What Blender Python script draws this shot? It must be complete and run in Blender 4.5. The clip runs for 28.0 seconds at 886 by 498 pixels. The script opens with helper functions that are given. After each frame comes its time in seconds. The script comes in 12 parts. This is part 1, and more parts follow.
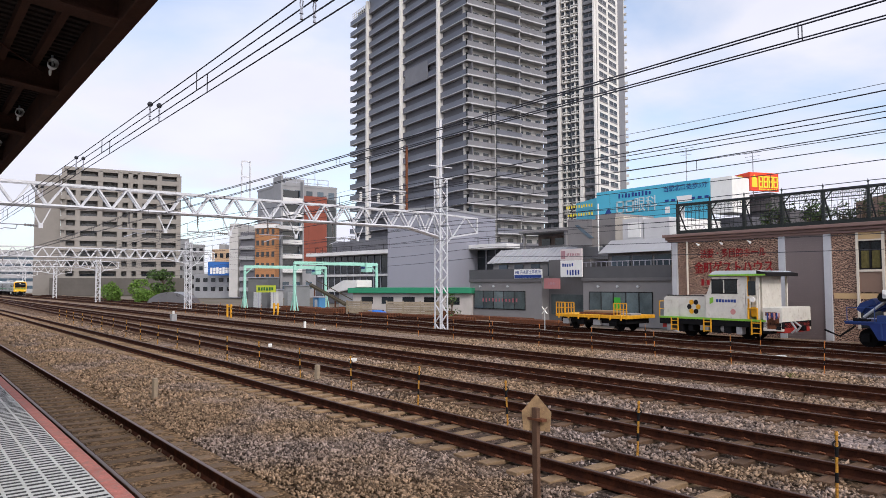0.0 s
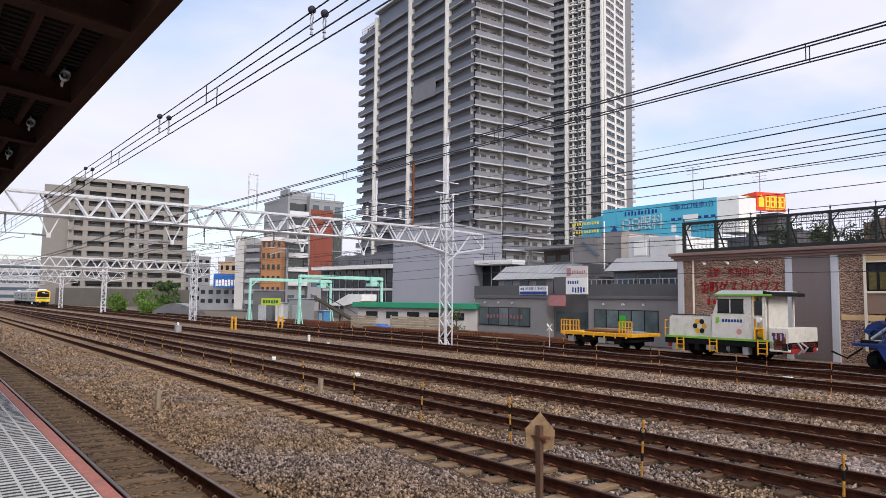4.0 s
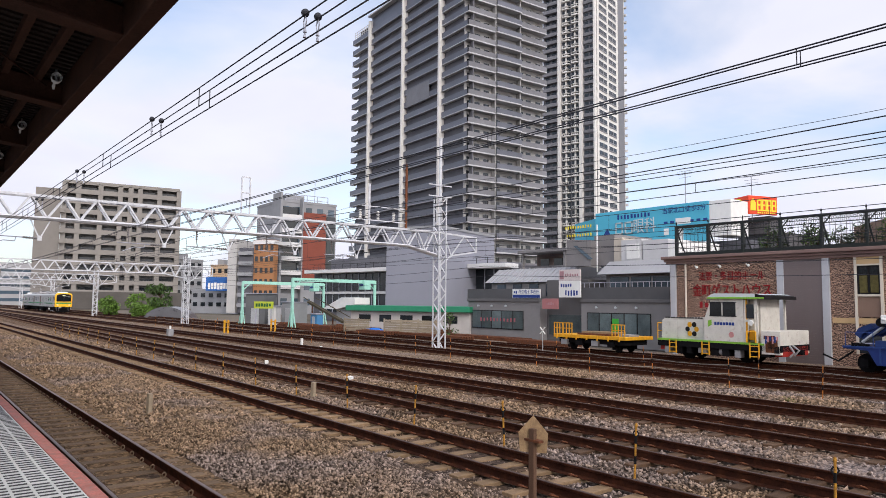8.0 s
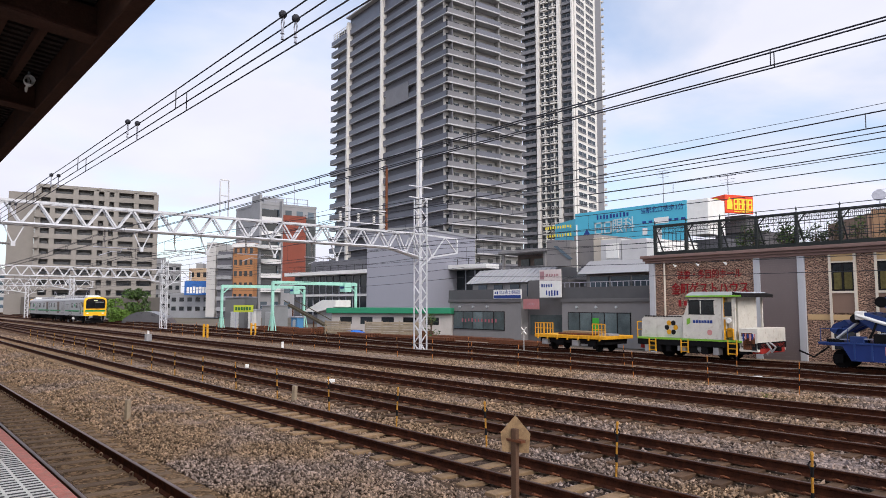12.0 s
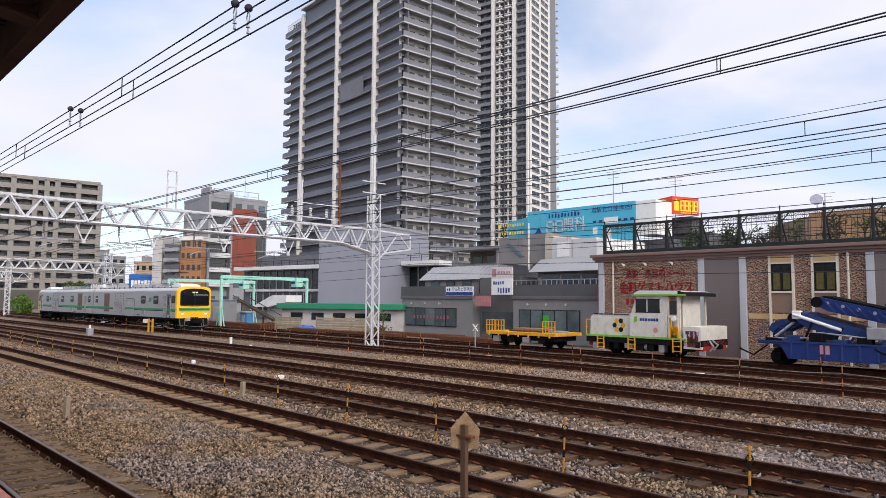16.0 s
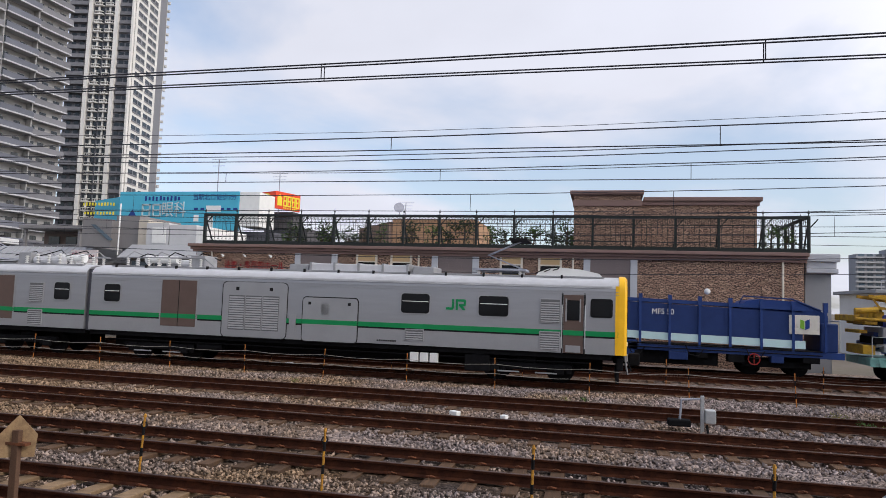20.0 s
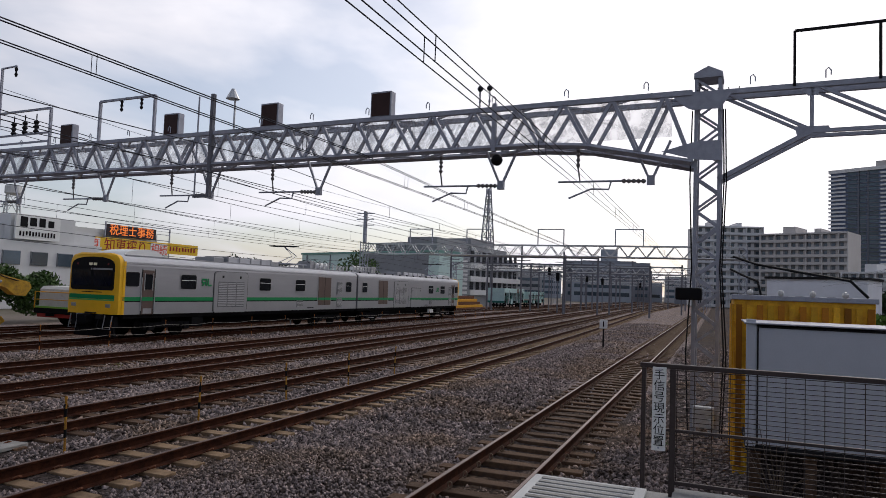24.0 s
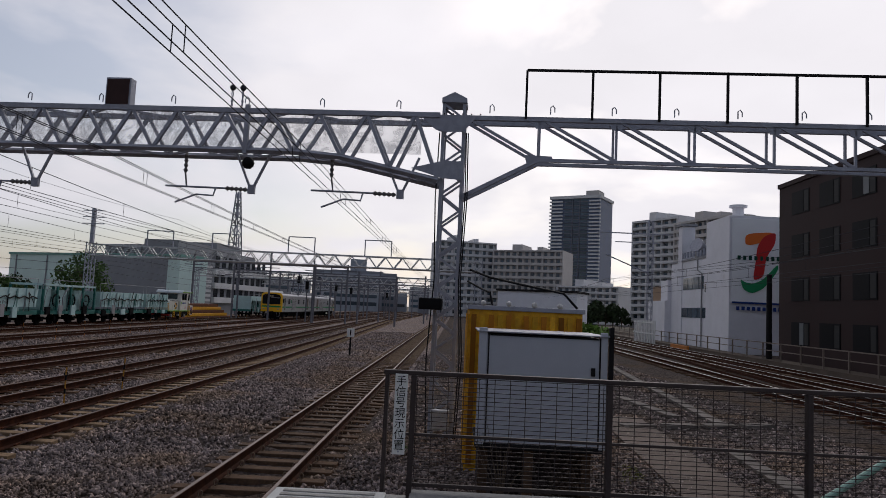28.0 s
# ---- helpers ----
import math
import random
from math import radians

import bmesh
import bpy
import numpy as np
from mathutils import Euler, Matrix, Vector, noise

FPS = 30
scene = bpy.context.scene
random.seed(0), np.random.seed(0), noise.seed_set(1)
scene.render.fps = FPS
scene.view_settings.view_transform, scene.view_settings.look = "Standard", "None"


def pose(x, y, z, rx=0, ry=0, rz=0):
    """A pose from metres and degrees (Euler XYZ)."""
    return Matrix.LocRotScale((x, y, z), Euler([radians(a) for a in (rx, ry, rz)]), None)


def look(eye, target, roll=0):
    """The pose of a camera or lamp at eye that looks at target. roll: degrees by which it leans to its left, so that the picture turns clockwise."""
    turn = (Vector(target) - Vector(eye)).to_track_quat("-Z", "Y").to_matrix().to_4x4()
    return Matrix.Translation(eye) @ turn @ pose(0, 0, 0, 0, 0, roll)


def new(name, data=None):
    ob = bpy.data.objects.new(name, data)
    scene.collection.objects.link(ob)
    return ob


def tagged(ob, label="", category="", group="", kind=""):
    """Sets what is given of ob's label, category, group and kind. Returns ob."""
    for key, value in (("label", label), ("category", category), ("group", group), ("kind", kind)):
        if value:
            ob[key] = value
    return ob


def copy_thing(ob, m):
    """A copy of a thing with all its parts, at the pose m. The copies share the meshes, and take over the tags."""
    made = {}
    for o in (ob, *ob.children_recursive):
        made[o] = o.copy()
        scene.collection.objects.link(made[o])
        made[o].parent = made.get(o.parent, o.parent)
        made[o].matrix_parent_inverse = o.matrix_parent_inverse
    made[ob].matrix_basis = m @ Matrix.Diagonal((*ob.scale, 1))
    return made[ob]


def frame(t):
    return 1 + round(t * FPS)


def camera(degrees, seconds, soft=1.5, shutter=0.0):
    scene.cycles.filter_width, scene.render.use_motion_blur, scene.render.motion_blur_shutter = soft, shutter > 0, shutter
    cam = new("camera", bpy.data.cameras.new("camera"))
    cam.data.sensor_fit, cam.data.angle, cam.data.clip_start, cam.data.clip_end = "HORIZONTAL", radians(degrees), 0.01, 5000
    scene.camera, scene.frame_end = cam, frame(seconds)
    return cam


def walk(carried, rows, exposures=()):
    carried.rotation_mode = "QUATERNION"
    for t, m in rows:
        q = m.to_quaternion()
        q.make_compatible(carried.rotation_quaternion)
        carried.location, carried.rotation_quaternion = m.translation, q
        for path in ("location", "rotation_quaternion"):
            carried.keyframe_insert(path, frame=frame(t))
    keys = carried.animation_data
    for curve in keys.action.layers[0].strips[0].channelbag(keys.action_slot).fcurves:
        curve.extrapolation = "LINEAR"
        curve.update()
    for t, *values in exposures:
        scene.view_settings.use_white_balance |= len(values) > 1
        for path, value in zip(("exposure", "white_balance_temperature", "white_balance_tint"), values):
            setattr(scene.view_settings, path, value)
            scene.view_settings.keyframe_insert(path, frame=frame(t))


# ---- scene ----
# camera and its path
cam = camera(65.91, 28.0, 0.6)
PATH = [
    (0.0, pose(0.000, 0, 2.6, 92.92, 0.21, 51.56)),
    (0.5, pose(0.000, 0, 2.6, 93.17, 0.01, 51.27)),
    (1.0, pose(0.000, 0, 2.6, 93.43, -0.14, 51.57)),
    (1.5, pose(0.000, 0, 2.6, 93.56, -0.20, 51.79)),
    (2.0, pose(0.000, 0, 2.6, 93.61, -0.14, 51.79)),
    (2.5, pose(0.000, 0, 2.6, 93.70, -0.18, 51.87)),
    (3.0, pose(0.000, 0, 2.6, 93.84, -0.53, 52.00)),
    (3.5, pose(0.000, 0, 2.6, 94.11, -0.64, 52.06)),
    (5.5, pose(0.000, 0, 2.6, 94.37, -0.44, 51.58)),
    (6.0, pose(0.000, 0, 2.6, 94.34, -0.35, 51.60)),
    (6.5, pose(0.000, 0, 2.6, 94.35, -0.43, 51.54)),
    (7.0, pose(0.000, 0, 2.6, 94.45, -0.34, 51.46)),
    (7.5, pose(0.000, 0, 2.6, 94.55, -0.50, 51.55)),
    (8.0, pose(0.000, 0, 2.6, 94.48, -0.62, 51.40)),
    (8.5, pose(0.000, 0, 2.6, 94.70, -0.58, 51.30)),
    (9.0, pose(0.000, 0, 2.6, 94.84, -0.59, 51.26)),
    (9.5, pose(0.000, 0, 2.6, 94.84, -0.41, 51.13)),
    (10.0, pose(0.001, 0, 2.6, 94.89, -0.31, 50.99)),
    (10.5, pose(0.001, 0, 2.6, 94.93, -0.28, 50.68)),
    (11.0, pose(0.002, 0, 2.6, 94.76, -0.10, 50.23)),
    (11.5, pose(0.002, 0, 2.6, 94.66, 0.04, 49.99)),
    (13.5, pose(0.004, 0, 2.6, 94.50, -0.19, 49.28)),
    (14.0, pose(0.004, 0, 2.6, 94.50, -0.19, 48.87)),
    (14.5, pose(0.006, 0, 2.6, 94.43, -0.12, 48.09)),
    (15.0, pose(0.007, 0, 2.6, 94.27, -0.14, 47.46)),
    (15.5, pose(0.008, 0, 2.6, 94.22, -0.10, 46.93)),
    (16.0, pose(0.010, 0, 2.6, 94.32, -0.46, 45.85)),
    (16.5, pose(0.011, 0, 2.6, 94.33, -0.42, 44.84)),
    (17.0, pose(0.013, 0, 2.6, 94.38, -0.39, 43.77)),
    (17.5, pose(0.017, 0, 2.6, 94.67, -0.31, 42.10)),
    (18.0, pose(0.021, 0, 2.6, 94.40, -0.31, 39.88)),
    (18.5, pose(0.030, 0, 2.6, 94.35, -0.77, 35.71)),
    (19.0, pose(0.044, 0, 2.6, 94.34, -1.29, 29.43)),
    (19.5, pose(0.061, 0, 2.6, 94.08, -1.61, 22.14)),
    (20.0, pose(0.083, 0, 2.6, 94.31, -1.95, 13.15)),
    (20.5, pose(0.109, 0, 2.6, 94.15, -1.68, 3.21)),
    (21.0, pose(0.136, 0, 2.6, 93.78, -0.79, -7.04)),
    (21.5, pose(0.164, 0, 2.6, 92.40, -1.19, -18.36)),
    (22.0, pose(0.193, 0, 2.6, 91.99, -1.77, -30.13)),
    (22.5, pose(0.218, 0, 2.6, 92.45, -2.71, -41.96)),
    (24.5, pose(0.261, 0, 2.6, 93.32, -1.71, -74.03)),
    (25.0, pose(0.264, 0, 2.6, 93.40, -1.79, -78.66)),
    (25.5, pose(0.266, 0, 2.6, 93.56, -2.25, -82.40)),
    (26.0, pose(0.267, 0, 2.6, 93.90, -2.53, -84.83)),
    (26.5, pose(0.267, 0, 2.6, 94.38, -2.58, -86.33)),
    (27.0, pose(0.267, 0, 2.6, 94.69, -2.60, -87.63)),
    (27.5, pose(0.267, 0, 2.6, 94.76, -2.61, -88.55)),
    (28.0, pose(0.267, 0, 2.6, 94.92, -2.69, -89.00)),
]
walk(cam, PATH, [(0.0, -0.1, 6430, 12), (17.0, -0.1, 6430, 12), (19.5, -0.2, 6480, 10), (20.3, -0.34, 6350, 10), (21.0, -0.42, 6280, 10), (22.5, -0.58, 6350, 10), (24.5, -1.16, 6400, 12), (26.0, -1.38, 6380, 12), (28.0, -1.48, 6380, 12)])

# ---- light ----
world = bpy.data.worlds.new("sky")
scene.world = world
world.use_nodes = True
SUN_DIR = Vector((0.80, -0.22, 0.56)).normalized()


def build_sky():
    nt = world.node_tree
    n, l = nt.nodes, nt.links
    n.clear()
    out = n.new("ShaderNodeOutputWorld")
    bg = n.new("ShaderNodeBackground")
    sky = n.new("ShaderNodeTexSky")
    sky.sky_type, sky.sun_disc = "NISHITA", False
    sky.sun_elevation = math.asin(SUN_DIR.z)
    sky.sun_rotation = math.atan2(SUN_DIR.x, SUN_DIR.y)
    sky.dust_density = 2.0
    co = n.new("ShaderNodeTexCoord")
    # flattened cloud coordinates: direction over its height
    sep = n.new("ShaderNodeSeparateXYZ")
    l.new(co.outputs["Generated"], sep.inputs[0])
    lift = n.new("ShaderNodeMath"); lift.operation = "MAXIMUM"; lift.inputs[1].default_value = 0.0
    l.new(sep.outputs["Z"], lift.inputs[0])
    add = n.new("ShaderNodeMath"); add.operation = "ADD"; add.inputs[1].default_value = 0.22
    l.new(lift.outputs[0], add.inputs[0])
    div = n.new("ShaderNodeVectorMath"); div.operation = "DIVIDE"
    comb = n.new("ShaderNodeCombineXYZ")
    for k in range(3):
        l.new(add.outputs[0], comb.inputs[k])
    l.new(co.outputs["Generated"], div.inputs[0])
    l.new(comb.outputs[0], div.inputs[1])
    nz = n.new("ShaderNodeTexNoise")
    nz.inputs["Scale"].default_value, nz.inputs["Detail"].default_value = 0.9, 6
    nz.inputs["Roughness"].default_value, nz.inputs["Distortion"].default_value = 0.52, 0.3
    l.new(div.outputs[0], nz.inputs["Vector"])
    ramp = n.new("ShaderNodeValToRGB")
    ramp.color_ramp.elements[0].position, ramp.color_ramp.elements[1].position = 0.42, 0.59
    ramp.color_ramp.elements[0].color = (0.30, 0.30, 0.30, 1)
    l.new(nz.outputs["Fac"], ramp.inputs[0])
    # clouds: brighter towards the hidden sun
    dot = n.new("ShaderNodeVectorMath"); dot.operation = "DOT_PRODUCT"
    dot.inputs[1].default_value = SUN_DIR
    l.new(co.outputs["Generated"], dot.inputs[0])
    glow = n.new("ShaderNodeMapRange")
    glow.inputs["From Min"].default_value, glow.inputs["From Max"].default_value = 0.0, 1.0
    glow.inputs["To Min"].default_value, glow.inputs["To Max"].default_value = 1.03, 2.55
    glow.interpolation_type = "SMOOTHSTEP"
    l.new(dot.outputs["Value"], glow.inputs["Value"])
    nz2 = n.new("ShaderNodeTexNoise")
    nz2.inputs["Scale"].default_value, nz2.inputs["Detail"].default_value = 2.2, 5
    l.new(div.outputs[0], nz2.inputs["Vector"])
    shade = n.new("ShaderNodeMapRange")
    shade.inputs["From Min"].default_value, shade.inputs["From Max"].default_value = 0.3, 0.7
    shade.inputs["To Min"].default_value, shade.inputs["To Max"].default_value = 0.95, 1.04
    l.new(nz2.outputs["Fac"], shade.inputs["Value"])
    both = n.new("ShaderNodeMath"); both.operation = "MULTIPLY"
    l.new(glow.outputs[0], both.inputs[0]); l.new(shade.outputs[0], both.inputs[1])
    cloud = n.new("ShaderNodeVectorMath"); cloud.operation = "SCALE"
    warm = n.new("ShaderNodeMix"); warm.data_type = "RGBA"
    warm.inputs[6].default_value, warm.inputs[7].default_value = (0.94, 0.955, 1.07, 1), (0.995, 0.965, 0.985, 1)
    near = n.new("ShaderNodeMapRange")
    near.inputs["From Min"].default_value, near.inputs["From Max"].default_value = 0.1, 0.8
    l.new(dot.outputs["Value"], near.inputs["Value"])
    l.new(near.outputs[0], warm.inputs["Factor"])
    l.new(warm.outputs[2], cloud.inputs[0])
    l.new(both.outputs[0], cloud.inputs["Scale"])
    clear = n.new("ShaderNodeVectorMath"); clear.operation = "SCALE"
    clear.inputs["Scale"].default_value = 0.235
    l.new(sky.outputs[0], clear.inputs[0])
    mix = n.new("ShaderNodeMix"); mix.data_type = "RGBA"
    l.new(ramp.outputs[0], mix.inputs["Factor"])
    l.new(clear.outputs[0], mix.inputs[6]); l.new(cloud.outputs[0], mix.inputs[7])
    l.new(mix.outputs[2], bg.inputs["Color"])
    bg.inputs["Strength"].default_value = 1.0
    l.new(bg.outputs[0], out.inputs[0])


build_sky()
sun = new("sun", bpy.data.lights.new("sun", "SUN"))
sun.data.energy, sun.data.angle, sun.data.color = 1.5, radians(6), (1.0, 0.94, 0.85)
sun.matrix_world = look((0, 0, 60), Vector((0, 0, 60)) - SUN_DIR)

# ---- materials ----
MATS = {}


def mat(name, color, rough=0.7, metal=0.0, scale=4.0, var=0.18, bump=0.15, rand=0.0, island=0.0, tint=None, fine=60.0, spec=0.2, axis=(1, 1, 1), tintpos=(0.45, 0.75)):
    """Procedural paint, stone, wood or metal: two scales of variation, optional stain colour, fine relief."""
    if name in MATS:
        return MATS[name]
    m = bpy.data.materials.new(name)
    MATS[name] = m
    m.use_nodes = True
    nt = m.node_tree
    n, l = nt.nodes, nt.links
    b = n["Principled BSDF"]
    b.inputs["Roughness"].default_value, b.inputs["Metallic"].default_value = rough, metal
    b.inputs["Specular IOR Level"].default_value = spec
    co = n.new("ShaderNodeTexCoord")
    mp = n.new("ShaderNodeMapping")
    mp.inputs["Scale"].default_value = axis
    l.new(co.outputs["Object"], mp.inputs["Vector"])
    big = n.new("ShaderNodeTexNoise")
    big.inputs["Scale"].default_value, big.inputs["Detail"].default_value = scale, 5
    big.inputs["Roughness"].default_value = 0.65
    l.new(mp.outputs[0], big.inputs["Vector"])
    fin = n.new("ShaderNodeTexNoise")
    fin.inputs["Scale"].default_value, fin.inputs["Detail"].default_value = fine, 3
    l.new(mp.outputs[0], fin.inputs["Vector"])
    mr = n.new("ShaderNodeMapRange")
    mr.inputs["From Min"].default_value, mr.inputs["From Max"].default_value = 0.25, 0.75
    mr.inputs["To Min"].default_value, mr.inputs["To Max"].default_value = 1 - var, 1 + var
    l.new(big.outputs["Fac"], mr.inputs["Value"])
    mf = n.new("ShaderNodeMapRange")
    mf.inputs["From Min"].default_value, mf.inputs["From Max"].default_value = 0.3, 0.7
    mf.inputs["To Min"].default_value, mf.inputs["To Max"].default_value = 1 - var * 0.5, 1 + var * 0.5
    l.new(fin.outputs["Fac"], mf.inputs["Value"])
    mul = n.new("ShaderNodeMath"); mul.operation = "MULTIPLY"
    l.new(mr.outputs[0], mul.inputs[0]); l.new(mf.outputs[0], mul.inputs[1])
    last = mul.outputs[0]
    for amount, kind in ((rand, "rand"), (island, "island")):
        if amount:
            if kind == "rand":
                src = n.new("ShaderNodeObjectInfo").outputs["Random"]
            else:
                src = n.new("ShaderNodeNewGeometry").outputs["Random Per Island"]
            r = n.new("ShaderNodeMapRange")
            r.inputs["To Min"].default_value, r.inputs["To Max"].default_value = 1 - amount, 1 + amount
            l.new(src, r.inputs["Value"])
            k = n.new("ShaderNodeMath"); k.operation = "MULTIPLY"
            l.new(last, k.inputs[0]); l.new(r.outputs[0], k.inputs[1])
            last = k.outputs[0]
    col = n.new("ShaderNodeVectorMath"); col.operation = "SCALE"
    col.inputs[0].default_value = color[:3]
    l.new(last, col.inputs["Scale"])
    res = col.outputs[0]
    if tint:
        st = n.new("ShaderNodeTexNoise")
        st.inputs["Scale"].default_value, st.inputs["Detail"].default_value = scale * 1.7, 6
        st.inputs["Roughness"].default_value = 0.7
        l.new(mp.outputs[0], st.inputs["Vector"])
        rp = n.new("ShaderNodeMapRange")
        rp.inputs["From Min"].default_value, rp.inputs["From Max"].default_value = tintpos
        l.new(st.outputs["Fac"], rp.inputs["Value"])
        mx = n.new("ShaderNodeMix"); mx.data_type = "RGBA"
        l.new(rp.outputs[0], mx.inputs["Factor"])
        l.new(res, mx.inputs[6]); mx.inputs[7].default_value = (*tint, 1)
        res = mx.outputs[2]
    l.new(res, b.inputs["Base Color"])
    rr = n.new("ShaderNodeMapRange")
    rr.inputs["To Min"].default_value, rr.inputs["To Max"].default_value = max(rough - 0.12, 0.02), min(rough + 0.12, 1)
    l.new(big.outputs["Fac"], rr.inputs["Value"])
    l.new(rr.outputs[0], b.inputs["Roughness"])
    if bump:
        bp = n.new("ShaderNodeBump")
        bp.inputs["Strength"].default_value, bp.inputs["Distance"].default_value = bump, 0.01
        l.new(fin.outputs["Fac"], bp.inputs["Height"])
        l.new(bp.outputs[0], b.inputs["Normal"])
    return m


def glass(name, color=(0.014, 0.018, 0.022), rough=0.06):
    """Window pane seen by day: dark interior behind a glossy sheet."""
    if name in MATS:
        return MATS[name]
    m = mat(name, color, rough, 0.0, 0.6, 0.35, 0.02, rand=0.5, spec=0.55)
    return m


def lamp_glow(name, color, strength):
    m = bpy.data.materials.new(name)
    m.use_nodes = True
    b = m.node_tree.nodes["Principled BSDF"]
    b.inputs["Base Color"].default_value = (*color, 1)
    b.inputs["Emission Color"].default_value = (*color, 1)
    b.inputs["Emission Strength"].default_value = strength
    return m


def ballast_mat(name, base, warm, island=False):
    m = bpy.data.materials.new(name)
    m.use_nodes = True
    n, l = m.node_tree.nodes, m.node_tree.links
    b = n["Principled BSDF"]
    b.inputs["Roughness"].default_value = 0.92
    b.inputs["Specular IOR Level"].default_value = 0.05
    co = n.new("ShaderNodeTexCoord")
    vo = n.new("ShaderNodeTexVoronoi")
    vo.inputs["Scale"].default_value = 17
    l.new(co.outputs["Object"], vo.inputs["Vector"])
    nz = n.new("ShaderNodeTexNoise")
    nz.inputs["Scale"].default_value, nz.inputs["Detail"].default_value = 0.35, 6
    l.new(co.outputs["Object"], nz.inputs["Vector"])
    big = n.new("ShaderNodeMapRange")
    big.inputs["From Min"].default_value, big.inputs["From Max"].default_value = 0.4, 0.62
    l.new(nz.outputs["Fac"], big.inputs["Value"])
    mx = n.new("ShaderNodeMix"); mx.data_type = "RGBA"
    sep = n.new("ShaderNodeSeparateXYZ")
    l.new(co.outputs["Object"], sep.inputs[0])
    along = n.new("ShaderNodeMapRange")
    along.inputs["From Min"].default_value, along.inputs["From Max"].default_value = 4.0, -16.0
    along.inputs["To Min"].default_value, along.inputs["To Max"].default_value = -0.4, 0.55
    l.new(sep.outputs["X"], along.inputs["Value"])
    sumf = n.new("ShaderNodeMath"); sumf.operation = "ADD"; sumf.use_clamp = True
    l.new(big.outputs[0], sumf.inputs[0]); l.new(along.outputs[0], sumf.inputs[1])
    l.new(sumf.outputs[0], mx.inputs["Factor"])
    mx.inputs[6].default_value, mx.inputs[7].default_value = (*base, 1), (*warm, 1)
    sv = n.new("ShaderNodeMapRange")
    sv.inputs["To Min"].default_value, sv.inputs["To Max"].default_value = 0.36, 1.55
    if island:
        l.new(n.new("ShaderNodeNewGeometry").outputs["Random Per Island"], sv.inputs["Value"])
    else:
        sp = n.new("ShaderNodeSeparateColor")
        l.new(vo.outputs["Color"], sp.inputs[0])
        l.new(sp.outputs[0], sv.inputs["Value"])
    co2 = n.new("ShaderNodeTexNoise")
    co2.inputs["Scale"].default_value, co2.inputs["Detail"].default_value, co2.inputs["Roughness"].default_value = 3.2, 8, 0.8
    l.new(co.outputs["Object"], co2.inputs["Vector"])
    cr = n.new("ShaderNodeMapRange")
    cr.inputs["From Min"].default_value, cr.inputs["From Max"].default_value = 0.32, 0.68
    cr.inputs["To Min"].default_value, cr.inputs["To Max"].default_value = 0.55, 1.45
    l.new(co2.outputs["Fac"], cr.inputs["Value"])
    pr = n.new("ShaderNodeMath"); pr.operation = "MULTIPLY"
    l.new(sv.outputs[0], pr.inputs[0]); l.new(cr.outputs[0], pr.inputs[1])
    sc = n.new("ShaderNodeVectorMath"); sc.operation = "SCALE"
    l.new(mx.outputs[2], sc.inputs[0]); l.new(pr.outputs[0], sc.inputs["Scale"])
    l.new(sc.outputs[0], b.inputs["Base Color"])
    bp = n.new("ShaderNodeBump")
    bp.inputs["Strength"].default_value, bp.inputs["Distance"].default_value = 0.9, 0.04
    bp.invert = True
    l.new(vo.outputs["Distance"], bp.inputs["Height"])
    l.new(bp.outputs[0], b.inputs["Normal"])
    return m


# near bed colour is darkened to stand for shaded gaps between stones
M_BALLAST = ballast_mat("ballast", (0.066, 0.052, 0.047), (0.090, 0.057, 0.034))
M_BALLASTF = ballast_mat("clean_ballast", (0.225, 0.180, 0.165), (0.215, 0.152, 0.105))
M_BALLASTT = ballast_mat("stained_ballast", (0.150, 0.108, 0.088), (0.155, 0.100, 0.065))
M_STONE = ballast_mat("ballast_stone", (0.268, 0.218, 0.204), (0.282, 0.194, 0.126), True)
M_RAIL = mat("rusty_rail", (0.036, 0.014, 0.009), 0.85, 0.1, 3, 0.35, 0.2, tint=(0.085, 0.030, 0.015), spec=0.05)
M_RUSTTOP = mat("rusty_rail_head", (0.075, 0.042, 0.032), 0.5, 0.4, 3, 0.25, 0.05, axis=(0.2, 3, 1))
M_POLISH = mat("polished_rail_head", (0.55, 0.53, 0.52), 0.3, 0.9, 3, 0.1, 0.02)
M_RAILTOP = mat("rail_head", (0.17, 0.12, 0.10), 0.42, 0.6, 3, 0.2, 0.05)
M_WOOD = mat("sleeper_wood", (0.105, 0.062, 0.036), 0.9, 0, 3, 0.35, 0.5, rand=0.3, axis=(8, 1, 1), fine=25, tint=(0.07, 0.045, 0.035))
M_TIE = mat("pale_sleeper", (0.27, 0.18, 0.105), 0.85, 0, 3, 0.22, 0.3, rand=0.2, tint=(0.13, 0.085, 0.05))
M_CONC = mat("concrete", (0.34, 0.33, 0.31), 0.85, 0, 1.2, 0.15, 0.3, tint=(0.2, 0.19, 0.17))
M_WHITE = mat("white_paint", (0.74, 0.74, 0.72), 0.5, 0, 2, 0.06, 0.05, tint=(0.55, 0.52, 0.47), tintpos=(0.6, 0.95))
M_GALV = mat("galvanised_steel", (0.50, 0.51, 0.52), 0.45, 0.55, 5, 0.15, 0.08)
M_GALV2 = mat("weathered_galvanised_steel", (0.34, 0.35, 0.40), 0.55, 0.3, 5, 0.2, 0.1)
M_GANTRY = mat("pale_gantry_steel", (0.56, 0.57, 0.60), 0.55, 0.1, 4, 0.16, 0.08, tint=(0.25, 0.22, 0.19), tintpos=(0.58, 0.85))
M_DARK = mat("dark_steel", (0.018, 0.017, 0.018), 0.7, 0, 4, 0.25, 0.1, spec=0.06)
